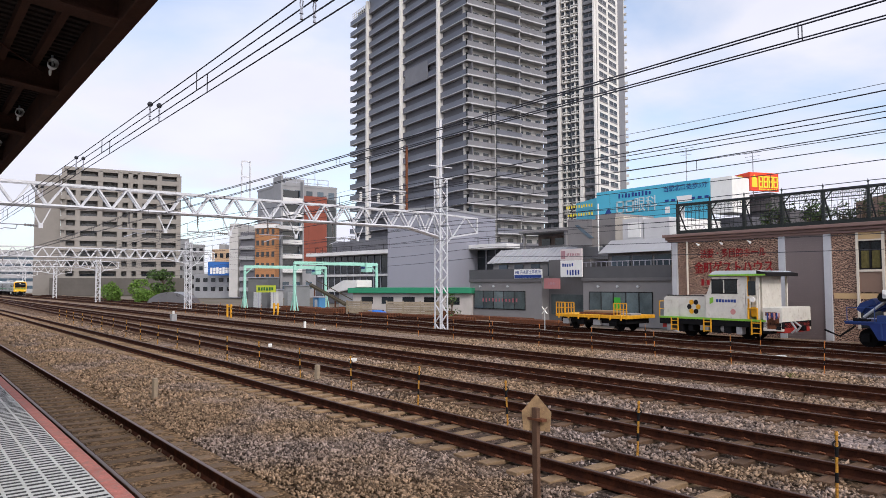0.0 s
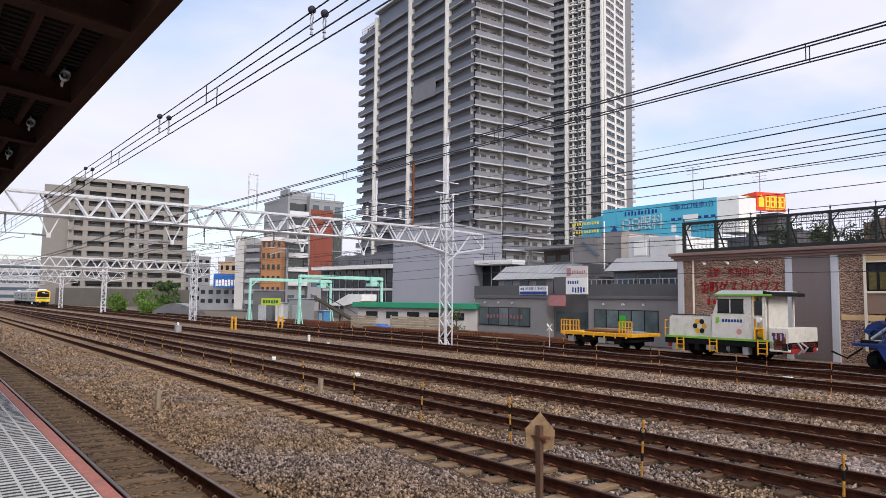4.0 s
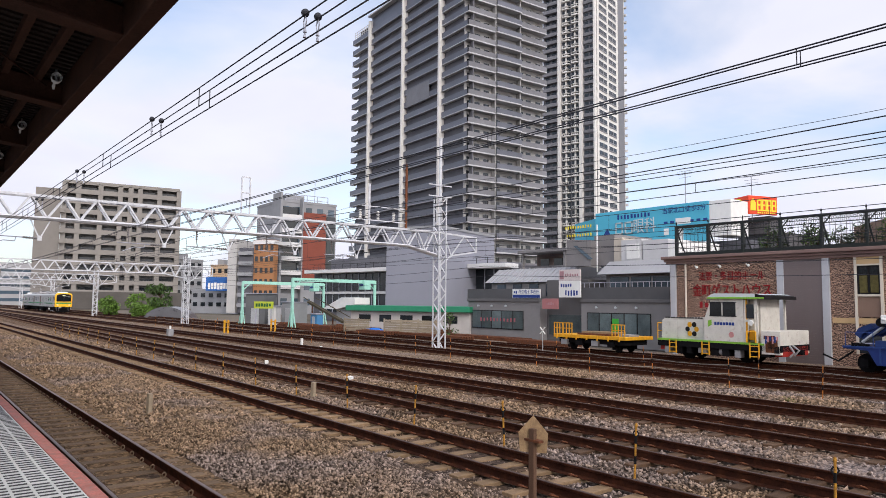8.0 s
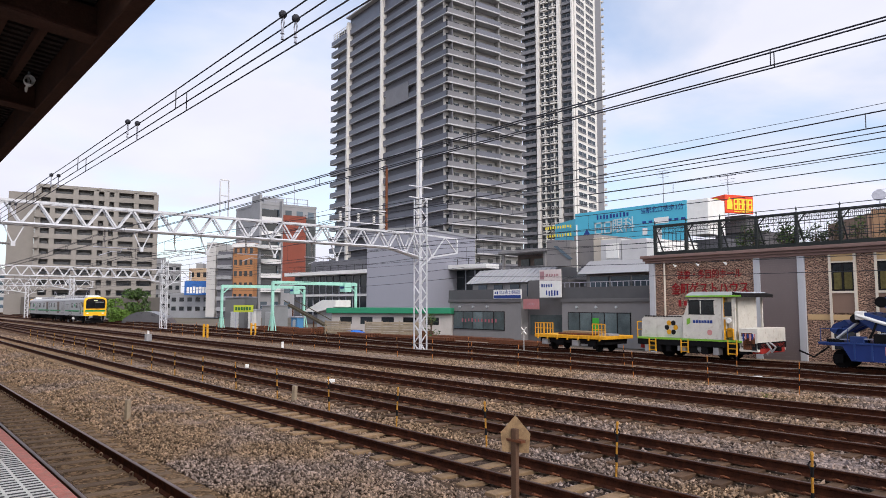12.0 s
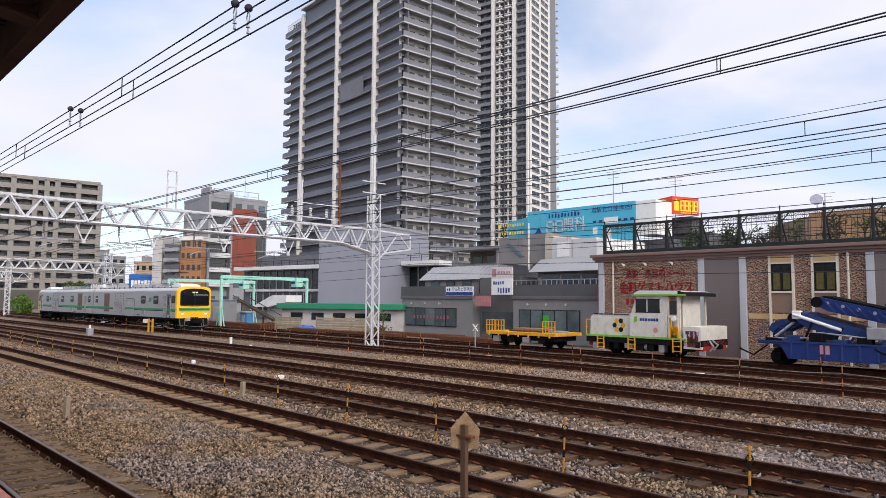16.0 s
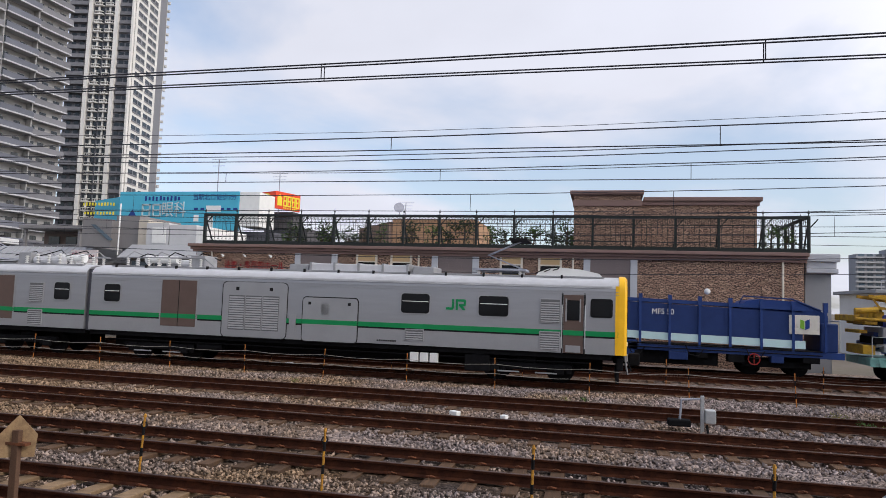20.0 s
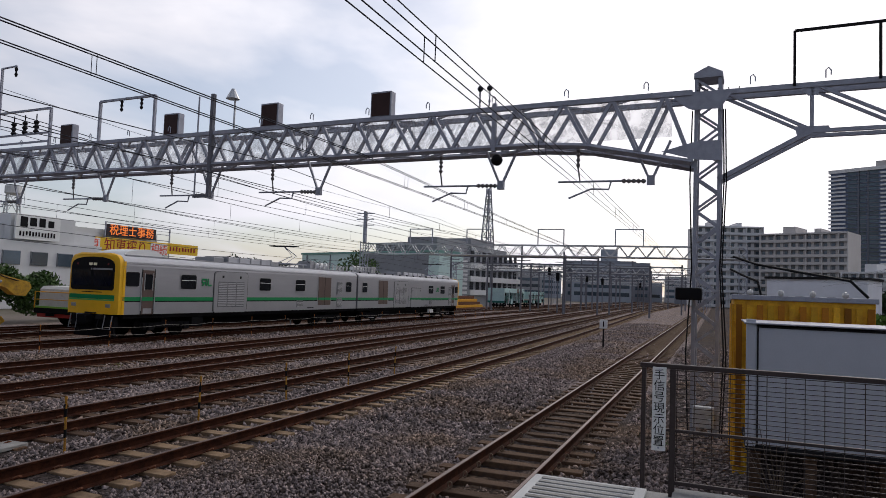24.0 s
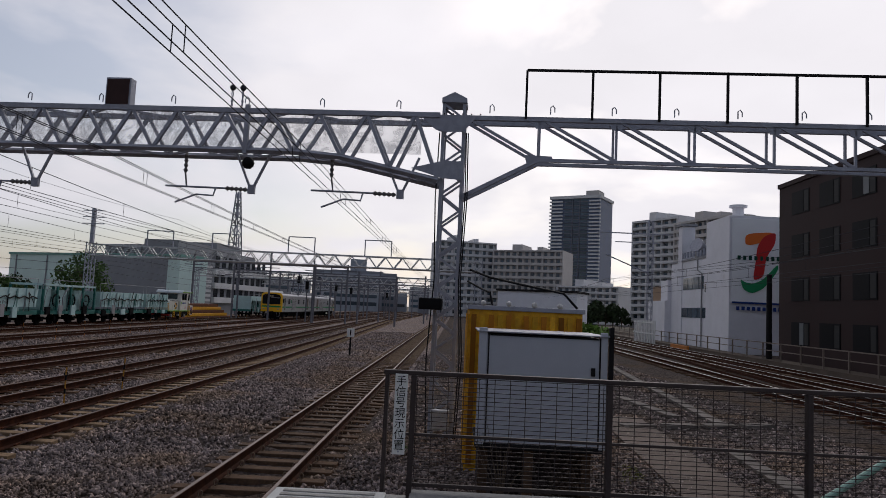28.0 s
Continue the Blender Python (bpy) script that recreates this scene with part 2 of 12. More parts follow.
M_BLACK = mat("black_paint", (0.010, 0.010, 0.011), 0.6, 0, 4, 0.2, 0.05, spec=0.08)
M_WIRE = mat("wire", (0.045, 0.046, 0.055), 0.7, 0, 4, 0.1, 0, spec=0.06)
M_PORCD = mat("sooty_porcelain", (0.16, 0.15, 0.15), 0.4, 0, 4, 0.15, 0)
M_FARPOLE = mat("sooty_pole_steel", (0.15, 0.15, 0.17), 0.7, 0, 3, 0.2, 0.05)
M_PORC = mat("porcelain", (0.55, 0.54, 0.52), 0.3, 0, 4, 0.1, 0)
M_YELLOW = mat("yellow_paint", (0.66, 0.33, 0.02), 0.55, 0, 5, 0.2, 0.1, tint=(0.35, 0.2, 0.06), tintpos=(0.6, 0.85))
M_RED = mat("red_paint", (0.30, 0.025, 0.02), 0.55, 0, 5, 0.15, 0.05)
M_RUSTY = mat("rusty_steel", (0.15, 0.055, 0.026), 0.85, 0.1, 4, 0.35, 0.3, tint=(0.09, 0.05, 0.035))
M_GLASS = glass("window_glass")
M_GLASSB = glass("blue_window_glass", (0.05, 0.075, 0.10))


# ---- building blocks ----
class Geo:
    """Collects the faces of one mesh."""

    def __init__(self):
        self.v, self.f = [], []

    def add(self, verts, faces):
        k = len(self.v)
        self.v.extend(tuple(p) for p in verts)
        self.f.extend(tuple(i + k for i in f) for f in faces)
        return self

    def box(self, x0, x1, y0, y1, z0, z1, c=0.0):
        if c <= 0:
            v = [(x, y, z) for x in (x0, x1) for y in (y0, y1) for z in (z0, z1)]
            return self.add(v, [(0, 1, 3, 2), (4, 6, 7, 5), (0, 4, 5, 1), (2, 3, 7, 6), (0, 2, 6, 4), (1, 5, 7, 3)])
        bm = bmesh.new()
        bmesh.ops.create_cube(bm, size=1, matrix=Matrix.Translation(((x0 + x1) / 2, (y0 + y1) / 2, (z0 + z1) / 2)) @ Matrix.Diagonal((x1 - x0, y1 - y0, z1 - z0, 1)))
        bmesh.ops.bevel(bm, geom=bm.edges[:], offset=c, segments=2, affect="EDGES", profile=0.5)
        self.take(bm)
        return self

    def take(self, bm):
        bm.verts.index_update()
        self.add([v.co.copy() for v in bm.verts], [[v.index for v in f.verts] for f in bm.faces])
        bm.free()
        return self

    def beam(self, p, q, w, h=None, up=(0, 0, 1)):
        """A square bar from p to q."""
        h = w if h is None else h
        p, q = Vector(p), Vector(q)
        d = (q - p).normalized()
        u = Vector(up)
        if abs(d.dot(u)) > 0.98:
            u = Vector((1, 0, 0))
        s = d.cross(u).normalized() * (w / 2)
        t = s.cross(d).normalized() * (h / 2)
        v = [e + a * s + b * t for e in (p, q) for a, b in ((-1, -1), (1, -1), (1, 1), (-1, 1))]
        return self.add(v, [(3, 2, 1, 0), (4, 5, 6, 7)] + [(i, (i + 1) % 4, (i + 1) % 4 + 4, i + 4) for i in range(4)])

    def rod(self, pts, r, n=8, caps=True):
        """A round tube along points; r may be a list."""
        pts = [Vector(p) for p in pts]
        rs = r if isinstance(r, (list, tuple)) else [r] * len(pts)
        rings = []
        side = None
        for i, p in enumerate(pts):
            d = (pts[min(i + 1, len(pts) - 1)] - pts[max(i - 1, 0)]).normalized()
            if side is None:
                side = d.cross(Vector((0, 0, 1)))
                if side.length < 0.05:
                    side = d.cross(Vector((1, 0, 0)))
            side = (side - d * side.dot(d)).normalized()
            up = d.cross(side)
            rings.append([p + (side * math.cos(a) + up * math.sin(a)) * rs[i] for a in [2 * math.pi * k / n for k in range(n)]])
        v = [q for ring in rings for q in ring]
        f = []
        for i in range(len(pts) - 1):
            for k in range(n):
                a, b = i * n + k, i * n + (k + 1) % n
                f.append((a, b, b + n, a + n))
        if caps:
            f.append(tuple(range(n - 1, -1, -1)))
            f.append(tuple(range(len(v) - n, len(v))))
        return self.add(v, f)

    def prism(self, outline, a, b, axis="y"):
        """Extrudes a 2D outline from a to b along an axis."""
        n = len(outline)

        def at(p, s):
            return {"x": (s, p[0], p[1]), "y": (p[0], s, p[1]), "z": (p[0], p[1], s)}[axis]
        v = [at(p, a) for p in outline] + [at(p, b) for p in outline]
        return self.add(v, [tuple(range(n)), tuple(range(2 * n - 1, n - 1, -1))] + [(i, i + n, (i + 1) % n + n, (i + 1) % n) for i in range(n)])

    def ball(self, c, r, seg=10, rings=6, squash=1.0):
        c = Vector(c)
        v = [c + Vector((0, 0, r * squash))]
        for i in range(1, rings):
            a = math.pi * i / rings
            for k in range(seg):
                b = 2 * math.pi * k / seg
                v.append(c + Vector((r * math.sin(a) * math.cos(b), r * math.sin(a) * math.sin(b), r * squash * math.cos(a))))
        v.append(c - Vector((0, 0, r * squash)))
        f = [(0, 1 + k, 1 + (k + 1) % seg) for k in range(seg)]
        for i in range(rings - 2):
            for k in range(seg):
                a, b = 1 + i * seg + k, 1 + i * seg + (k + 1) % seg
                f.append((a, a + seg, b + seg, b))
        last = len(v) - 1
        f += [(last, last - seg + (k + 1) % seg, last - seg + k) for k in range(seg)]
        return self.add(v, f)

    def move(self, m):
        self.v = [tuple(m @ Vector(p)) for p in self.v]
        return self

    def mesh(self, name, material, smooth=False):
        me = bpy.data.meshes.new(name)
        me.from_pydata(self.v, [], self.f)
        bm = bmesh.new()
        bm.from_mesh(me)
        if len(bm.faces) < 60000:
            bmesh.ops.recalc_face_normals(bm, faces=bm.faces[:])
        bm.to_mesh(me)
        bm.free()
        if smooth:
            me.shade_smooth()
            me.set_sharp_from_angle(angle=radians(38))
        me.materials.append(material)
        return me


def part(name, g, material, parent=None, label="", smooth=False, at=None):
    """Links collected faces (or a ready mesh) as one mesh object under a thing or a part."""
    me = g.mesh(name, material, smooth) if isinstance(g, Geo) else g
    ob = new(name, me)
    if parent is not None:
        ob.parent = parent
    if at is not None:
        ob.matrix_basis = at
    if label:
        tagged(ob, label)
    return ob


def thing(name, label, category, at=None, group="", kind=""):
    ob = new(name)
    ob.empty_display_size = 0.3
    if at is not None:
        ob.matrix_basis = at if isinstance(at, Matrix) else Matrix.Translation(at)
    return tagged(ob, label, category, group, kind)


def solid(name, g, material, label, category, at=None, group="", kind="", smooth=False):
    """A thing made of one mesh."""
    ob = part(name, g, material, None, "", smooth)
    if at is not None:
        ob.matrix_basis = at if isinstance(at, Matrix) else Matrix.Translation(at)
    return tagged(ob, label, category, group, kind)


def letters(name, text, size, material, parent, m, depth=0.004, squeeze=1.0, label=""):
    """Writing in the built-in font as a thin mesh; m places its middle, x along the line, y up."""
    cu = bpy.data.curves.new(name, "FONT")
    cu.body, cu.size, cu.extrude = text, size, depth
    cu.align_x, cu.align_y = "CENTER", "CENTER"
    tmp = bpy.data.objects.new(name, cu)
    scene.collection.objects.link(tmp)
    dg = bpy.context.evaluated_depsgraph_get()
    me = bpy.data.meshes.new_from_object(tmp.evaluated_get(dg))
    bpy.data.objects.remove(tmp)
    me.materials.clear()
    me.materials.append(material)
    ob = new(name, me)
    ob.parent = parent
    ob.matrix_basis = m @ Matrix.Diagonal((squeeze, 1, 1, 1))
    if label:
        tagged(ob, label)
    return ob


def bars(g, x0, x1, z0, z1, n, y0, y1, seed=1, gap=0.25):
    """Unreadable writing: a row of small upright blocks."""
    r = random.Random(seed)
    w = (x1 - x0) / n
    for i in range(n):
        a = x0 + i * w
        g.box(a, a + w * (1 - gap), y0, y1, z0 + r.uniform(0, 0.12) * (z1 - z0), z1 - r.uniform(0, 0.12) * (z1 - z0))
    return g


def bar_row(x0, x1, z0, z1, n, y0, y1, material, parent, seed=1, gap=0.3, at=None):
    """Unreadable writing as single small bars, each a part of its sign."""
    r = random.Random(seed)
    w = (x1 - x0) / n
    for i in range(n):
        a = x0 + i * w + r.uniform(0, 0.06) * w
        part("writing_bar", Geo().box(a, a + w * (1 - gap) * r.uniform(0.75, 1), y0, y1, z0 + r.uniform(0, 0.2) * (z1 - z0), z1 - r.uniform(0, 0.2) * (z1 - z0)), material, parent, at=at)


FRONT = pose(0, 0, 0, 90, 0, 0)   # writing that faces the tracks (towards -y)
# ---- ground, tracks, platform ----
def drift(x):
    """Sideways bend of the running lines beyond the station."""
    x = min(x, 120)
    return 0.018 * ((x - 28) + math.sqrt((x - 28) ** 2 + 350))


TRACKS = [2.97, 8.10, 11.13, 14.80, 18.45, 23.9, 27.6, 31.2]


def track_y(i, x):
    if i == 0:
        return TRACKS[0]
    y = TRACKS[i] + drift(x) * (1 if i < 5 else 0.15)
    if i == 6:
        u = min(max((x + 8) / 18, 0), 1)
        y += 1.1 * u * u * (3 - 2 * u)
    if i == 2:
        y += 0.02 * (math.sqrt((min(x, -8) + 8) ** 2 + 100) - 10)
    return y


def strip(xs, outline_at):
    """Sweeps an outline (y, z) along x."""
    g = Geo()
    rows = [outline_at(x) for x in xs]
    n = len(rows[0])
    v = [(x, p[0], p[1]) for x, row in zip(xs, rows) for p in row]
    f = []
    for i in range(len(xs) - 1):
        for k in range(n):
            a, b = i * n + k, i * n + (k + 1) % n
            f.append((a, b, b + n, a + n))
    f += [tuple(range(n)), tuple(range(len(v) - n, len(v)))]
    return g.add(v, f)


XS = [-320, -260, -200, -150, -110, -80, -60] + list(range(-50, 51, 5)) + [60, 75, 95, 120, 150, 200, 260, 330]
RAILP = [(-0.07, -0.175), (0.07, -0.175), (0.06, -0.16), (0.012, -0.14), (0.012, -0.045), (0.036, -0.034), (0.036, -0.006), (-0.036, -0.006), (-0.036, -0.034), (-0.012, -0.045), (-0.012, -0.14), (-0.06, -0.16)]


M_DUSTY = mat("dusty_sleeper", (0.17, 0.115, 0.072), 0.95, 0, 3, 0.3, 0.5, rand=0.2, axis=(8, 1, 1), fine=25, tint=(0.09, 0.06, 0.04))


def build_track(i):
    label = ["rusty railway track with curled rail clips beside the platform", "railway track with pale sleepers on grey ballast", "rusty railway track on brown wooden sleepers", "rusty railway track in stained ballast", "rusty railway track in grey ballast", "running track of the two-car train", "rusty siding track on worn sleepers", "rusty siding track under parked works vehicles"][i]
    t = thing("track_%d" % (i + 1), label, "railway track", kind="structure")
    for s in (-0.565, 0.565):
        g = strip(XS, lambda x: [(track_y(i, x) + s + a, b) for a, b in RAILP])
        r = part("rail", g, M_RAIL, t)
        g = strip(XS, lambda x: [(track_y(i, x) + s + a, b) for a, b in ((-0.03, -0.008), (0.03, -0.008), (0.024, 0.0), (-0.024, 0.0))])
        part("rail_head", g, M_RAILTOP if i == 0 else M_RUSTTOP, r, "worn shiny rail head" if i == 0 else "")
    pale = i == 1
    if i == 0:
        tagged(part("brown_bed", Geo().box(-120, -3.2, 1.46, 4.15, -0.3, -0.19), ballast_mat("brown_gravel", (0.150, 0.100, 0.062), (0.170, 0.108, 0.060)), t, "brown dusty gravel between the sleepers"))
    near = (-42, 34) if i < 3 else (-18, 16)
    m = M_TIE if pale else M_DUSTY if i == 0 else M_WOOD
    half = 1.0 if pale else 1.05
    me = Geo().box(-0.115, 0.115, -half, half, -0.32, -0.17, 0.012).mesh("sleeper", m)
    dark = Geo().box(-0.115, 0.115, -half, half, -0.32, -0.17, 0.012).mesh("sleeper", M_WOOD)
    rng = random.Random(i)
    rest = Geo()
    step = 0.62
    for k in range(int(-200 / step), int(200 / step)):
        x = k * step + rng.uniform(-0.02, 0.02)
        y = track_y(i, x)
        if near[0] < x < near[1] and i < 5:
            part("sleeper", dark if i == 0 and x > -3.2 else me, m, t, at=pose(x, y + rng.uniform(-0.03, 0.03), rng.uniform(-0.012, 0.0), 0, 0, rng.uniform(-0.8, 0.8)))
        else:
            rest.box(x - 0.11, x + 0.11, y - half, y + half, -0.32, -0.17)
    tagged(part("sleepers", rest, m, t), kind="stuff")
    # spring clips on both sides of each rail
    g = Geo()
    for k in range(int(-30 / step), int(24 / step)):
        x = k * step
        y = track_y(i, x)
        if i > 3:
            continue
        for s in (-0.565, 0.565):
            for e in (-1, 1):
                c = Vector((x, y + s + e * 0.085, -0.15))
                if i == 0:
                    g.rod([c + Vector((0.01 * math.sin(a), e * (0.045 + 0.03 * math.cos(a)), 0.035 + 0.04 * math.sin(a))) for a in [q * math.pi / 5 for q in range(-3, 8)]], 0.012, 5)
                    continue
                g.rod([c + Vector((-0.05, 0, 0)), c + Vector((-0.06, e * 0.05, 0.02)), c + Vector((0, e * 0.075, 0.04)), c + Vector((0.06, e * 0.04, 0.02)), c + Vector((0.05, -e * 0.02, 0.0))], 0.014, 5)
    if g.v:
        tagged(part("rail_clips", g, M_CLIP if i == 0 else M_RUSTY, t, "curled spring clips"), kind="stuff")
    return t


M_CLIP = mat("pale_clip", (0.20, 0.14, 0.095), 0.6, 0.3, 6, 0.2, 0)


def build_ground():
    g = Geo().add([(-4000, -4000, -0.45), (4000, -4000, -0.45), (4000, 4000, -0.45), (-4000, 4000, -0.45)], [(0, 1, 2, 3)])
    solid("ground", g, mat("earth", (0.16, 0.135, 0.11), 0.95, 0, 0.05, 0.3, 0.5, tint=(0.10, 0.10, 0.06), fine=8), "dusty earth and gravel reaching the horizon", "ground", kind="structure")
    # ballast bed: one uneven sheet under all lines
    rng = np.random.default_rng(3)
    xs = np.concatenate([np.arange(-330, -30, 3.0), np.arange(-30, 24, 0.4), np.arange(24, 330, 3.0)])
    ys = np.concatenate([np.arange(1.45, 13, 0.3), np.arange(13, 36, 0.55)])
    X, Y = np.meshgrid(xs, ys, indexing="ij")
    Z = -0.225 + rng.normal(0, 0.012, X.shape) + 0.03 * np.sin(X * 0.7 + Y * 2.1) * np.sin(Y * 1.3)
    Z += 0.05 * np.exp(-((Y - 5.3) / 0.9) ** 2) + 0.06 * np.exp(-((Y - 21.2) / 0.8) ** 2)
    Yd = Y + np.array([drift(x) for x in xs])[:, None] * np.clip((Y - 4.5) / 3, 0, 1)
    v = np.stack([X, Yd, Z], -1).reshape(-1, 3)
    n, m = X.shape
    i = np.arange(n - 1)[:, None] * m + np.arange(m - 1)[None, :]
    f = np.stack([i, i + m, i + m + 1, i + 1], -1).reshape(-1, 4)
    me = bpy.data.meshes.new("ballast_bed")
    me.from_pydata(v.tolist(), [], f.tolist())
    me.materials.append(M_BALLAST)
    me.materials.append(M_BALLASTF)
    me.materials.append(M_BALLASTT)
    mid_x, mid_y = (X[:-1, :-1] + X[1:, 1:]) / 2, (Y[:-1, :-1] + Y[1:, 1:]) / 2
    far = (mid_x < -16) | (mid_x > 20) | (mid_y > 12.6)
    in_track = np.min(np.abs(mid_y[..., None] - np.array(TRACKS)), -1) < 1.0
    # near faces take the dark gap tone, far faces the paler beds
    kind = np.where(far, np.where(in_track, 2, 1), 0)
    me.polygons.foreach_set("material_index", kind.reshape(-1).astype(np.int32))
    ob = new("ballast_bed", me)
    tagged(ob, "grey and brown crushed-stone ballast bed", "ballast", kind="structure")
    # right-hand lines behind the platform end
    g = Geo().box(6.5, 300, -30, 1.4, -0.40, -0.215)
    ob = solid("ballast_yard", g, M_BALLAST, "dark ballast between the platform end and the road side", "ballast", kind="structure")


def scatter_stones():
    """Loose crushed stones, thick near the platform and thinner beyond."""
    rng = np.random.default_rng(11)
    pts = []
    for (x0, x1, y0, y1, dens, s) in ((-16, 13, 3.7, 7.3, 480, 0.78), (-13, 10, 1.6, 3.7, 90, 0.9), (-14, 10, 7.3, 12.6, 250, 0.92), (-36, -16, 3.0, 7.3, 120, 1.15), (-32, -14, 7.3, 12.6, 85, 1.2), (10, 36, 3.5, 12.6, 135, 1.25), (-26, 22, 12.6, 17.5, 120, 1.2), (-26, 22, 17.5, 22.9, 140, 1.3), (6.2, 17, -9.5, 2.2, 240, 1.05), (17, 42, -9.5, 3.5, 40, 1.35), (36, 72, 3.5, 13, 26, 1.6), (22, 60, 12.6, 22.6, 34, 1.5), (-72, -36, 3.2, 13, 26, 1.6)):
        n = int((x1 - x0) * (y1 - y0) * dens)
        p = np.stack([rng.uniform(x0, x1, n), rng.uniform(y0, y1, n), rng.uniform(0.6, 1.35, n) * 0.036 * s], 1)
        pts.append(p)
    p = np.concatenate(pts)
    x, y = p[:, 0], p[:, 1]
    d = 0.018 * ((x - 28) + np.sqrt((x - 28) ** 2 + 350)) * np.clip((y - 4.5) / 3, 0, 1)
    keep = np.ones(len(p), bool)
    for c in TRACKS:
        off = np.abs(y - c)
        keep &= ~((np.abs(off - 0.565) < 0.075))
        on_tie = (off < 1.0) & (np.abs((x / 0.62 + 0.5) % 1 - 0.5) * 0.62 < 0.14)
        keep &= ~(on_tie & (rng.random(len(p)) < 0.93))
    p, d = p[keep], d[keep]
    n = len(p)
    dirs = np.array([(1, 0, 0), (-1, 0, 0), (0, 1, 0), (0, -1, 0), (0, 0, 1), (0, 0, -1)], float)
    rad = rng.uniform(0.55, 1.25, (n, 6, 1)) * p[:, None, 2:3]
    v = dirs[None] * rad + rng.normal(0, 0.28, (n, 6, 3)) * p[:, None, 2:3]
    a = rng.uniform(0, 2 * np.pi, n)
    ca, sa = np.cos(a)[:, None], np.sin(a)[:, None]
    vx, vy = v[..., 0] * ca - v[..., 1] * sa, v[..., 0] * sa + v[..., 1] * ca
    tilt = rng.uniform(-0.8, 0.8, n)[:, None]
    vz = v[..., 2] * np.cos(tilt) + vx * np.sin(tilt)
    vx = vx * np.cos(tilt) - v[..., 2] * np.sin(tilt)
    bed = np.where(p[:, 1] < 1.6, -0.21, -0.205) + 0.05 * np.exp(-((p[:, 1] - 5.3) / 0.9) ** 2) + 0.06 * np.exp(-((p[:, 1] - 21.2) / 0.8) ** 2)
    on_line = np.min(np.abs(p[:, 1][:, None] - np.array(TRACKS)[None]), 1) < 1.2
    bed = bed - 0.035 * on_line
    co = np.stack([vx + p[:, None, 0], vy + (p[:, 1] + d)[:, None], vz + (bed + rng.uniform(-0.012, 0.02, n))[:, None]], -1).reshape(-1, 3)
    tri = np.array([(0, 2, 4), (2, 1, 4), (1, 3, 4), (3, 0, 4), (2, 0, 5), (1, 2, 5), (3, 1, 5), (0, 3, 5)])
    faces = (np.arange(n)[:, None, None] * 6 + tri[None]).reshape(-1)
    me = bpy.data.meshes.new("loose_stones")
    me.vertices.add(len(co))
    me.vertices.foreach_set("co", co.ravel().astype(np.float32))
    me.loops.add(len(faces))
    me.loops.foreach_set("vertex_index", faces.astype(np.int32))
    me.polygons.add(len(faces) // 3)
    me.polygons.foreach_set("loop_start", np.arange(0, len(faces), 3, dtype=np.int32))
    me.update(calc_edges=True)
    me.materials.append(M_STONE)
    tagged(new("loose_stones", me), "loose angular crushed ballast stones", "ballast stones", kind="stuff")


def build_platform():
    t = thing("platform", "station platform with pale ribbed edge slabs and a red edge line", "platform", kind="structure")
    M_PLAT = mat("platform_top", (0.24, 0.24, 0.235), 0.85, 0, 2, 0.12, 0.25, fine=90)
    M_SLAB = mat("ribbed_slab", (0.50, 0.50, 0.48), 0.7, 0, 2, 0.1, 0.1, rand=0.08)
    M_GAP = mat("slab_slot", (0.05, 0.05, 0.05), 0.9, 0, 3, 0.2, 0.1)
    M_EDGE = mat("faded_red_line", (0.42, 0.15, 0.12), 0.8, 0, 9, 0.3, 0.3, tint=(0.26, 0.17, 0.14), tintpos=(0.45, 0.7))
    part("deck", Geo().box(-150, 6.07, -7.6, 0.30, 0.85, 1.095, 0.01), M_PLAT, t)
    part("deck_beam", Geo().box(-150, 6.04, 0.3, 1.30, 0.78, 1.05), M_CONC, t)
    part("edge_line", Geo().box(-150, 4.2, 1.235, 1.35, 0.97, 1.10, 0.008), M_EDGE, t, "worn red line along the platform edge")
    part("wall", Geo().box(-150, 5.6, 0.0, 0.6, -0.45, 0.84), M_CONC, t, "shaded concrete platform wall")
    # ribbed edge slabs, each with rows of dark slots
    slab = Geo().box(0, 0.49, 0.30, 1.232, 1.05, 1.098, 0.006).mesh("edge_slab", M_SLAB)
    slots = Geo()
    for row in range(6):
        y = 0.34 + row * 0.15
        for k in range(5):
            x = 0.03 + k * 0.095 + (0.045 if row % 2 else 0)
            slots.box(x, x + 0.036, y, y + 0.125, 1.0975, 1.1005)
    slots = slots.mesh("slots", M_GAP)
    for k in range(86):
        s = part("edge_slab", slab, M_SLAB, t, at=pose(-38 + 0.5 * k, 0, 0))
        part("slots", slots, M_GAP, s, "dark drainage slots")
    # end plate on the last metre
    e = part("end_plate", Geo().box(5.02, 5.86, 0.48, 1.36, 1.075, 1.115, 0.01), M_SLAB, t, "pale ribbed plate at the platform end")
    g = Geo()
    for k in range(7):
        g.box(5.1 + k * 0.105, 5.15 + k * 0.105, 0.56, 1.28, 1.113, 1.124)
    part("rib", g, M_CONC, e)
    # platform support posts
    for k in range(12):
        part("support", Geo().box(-60 + k * 5.6, -59.7 + k * 5.6, 0.9, 1.2, -0.45, 0.80), M_CONC, t)


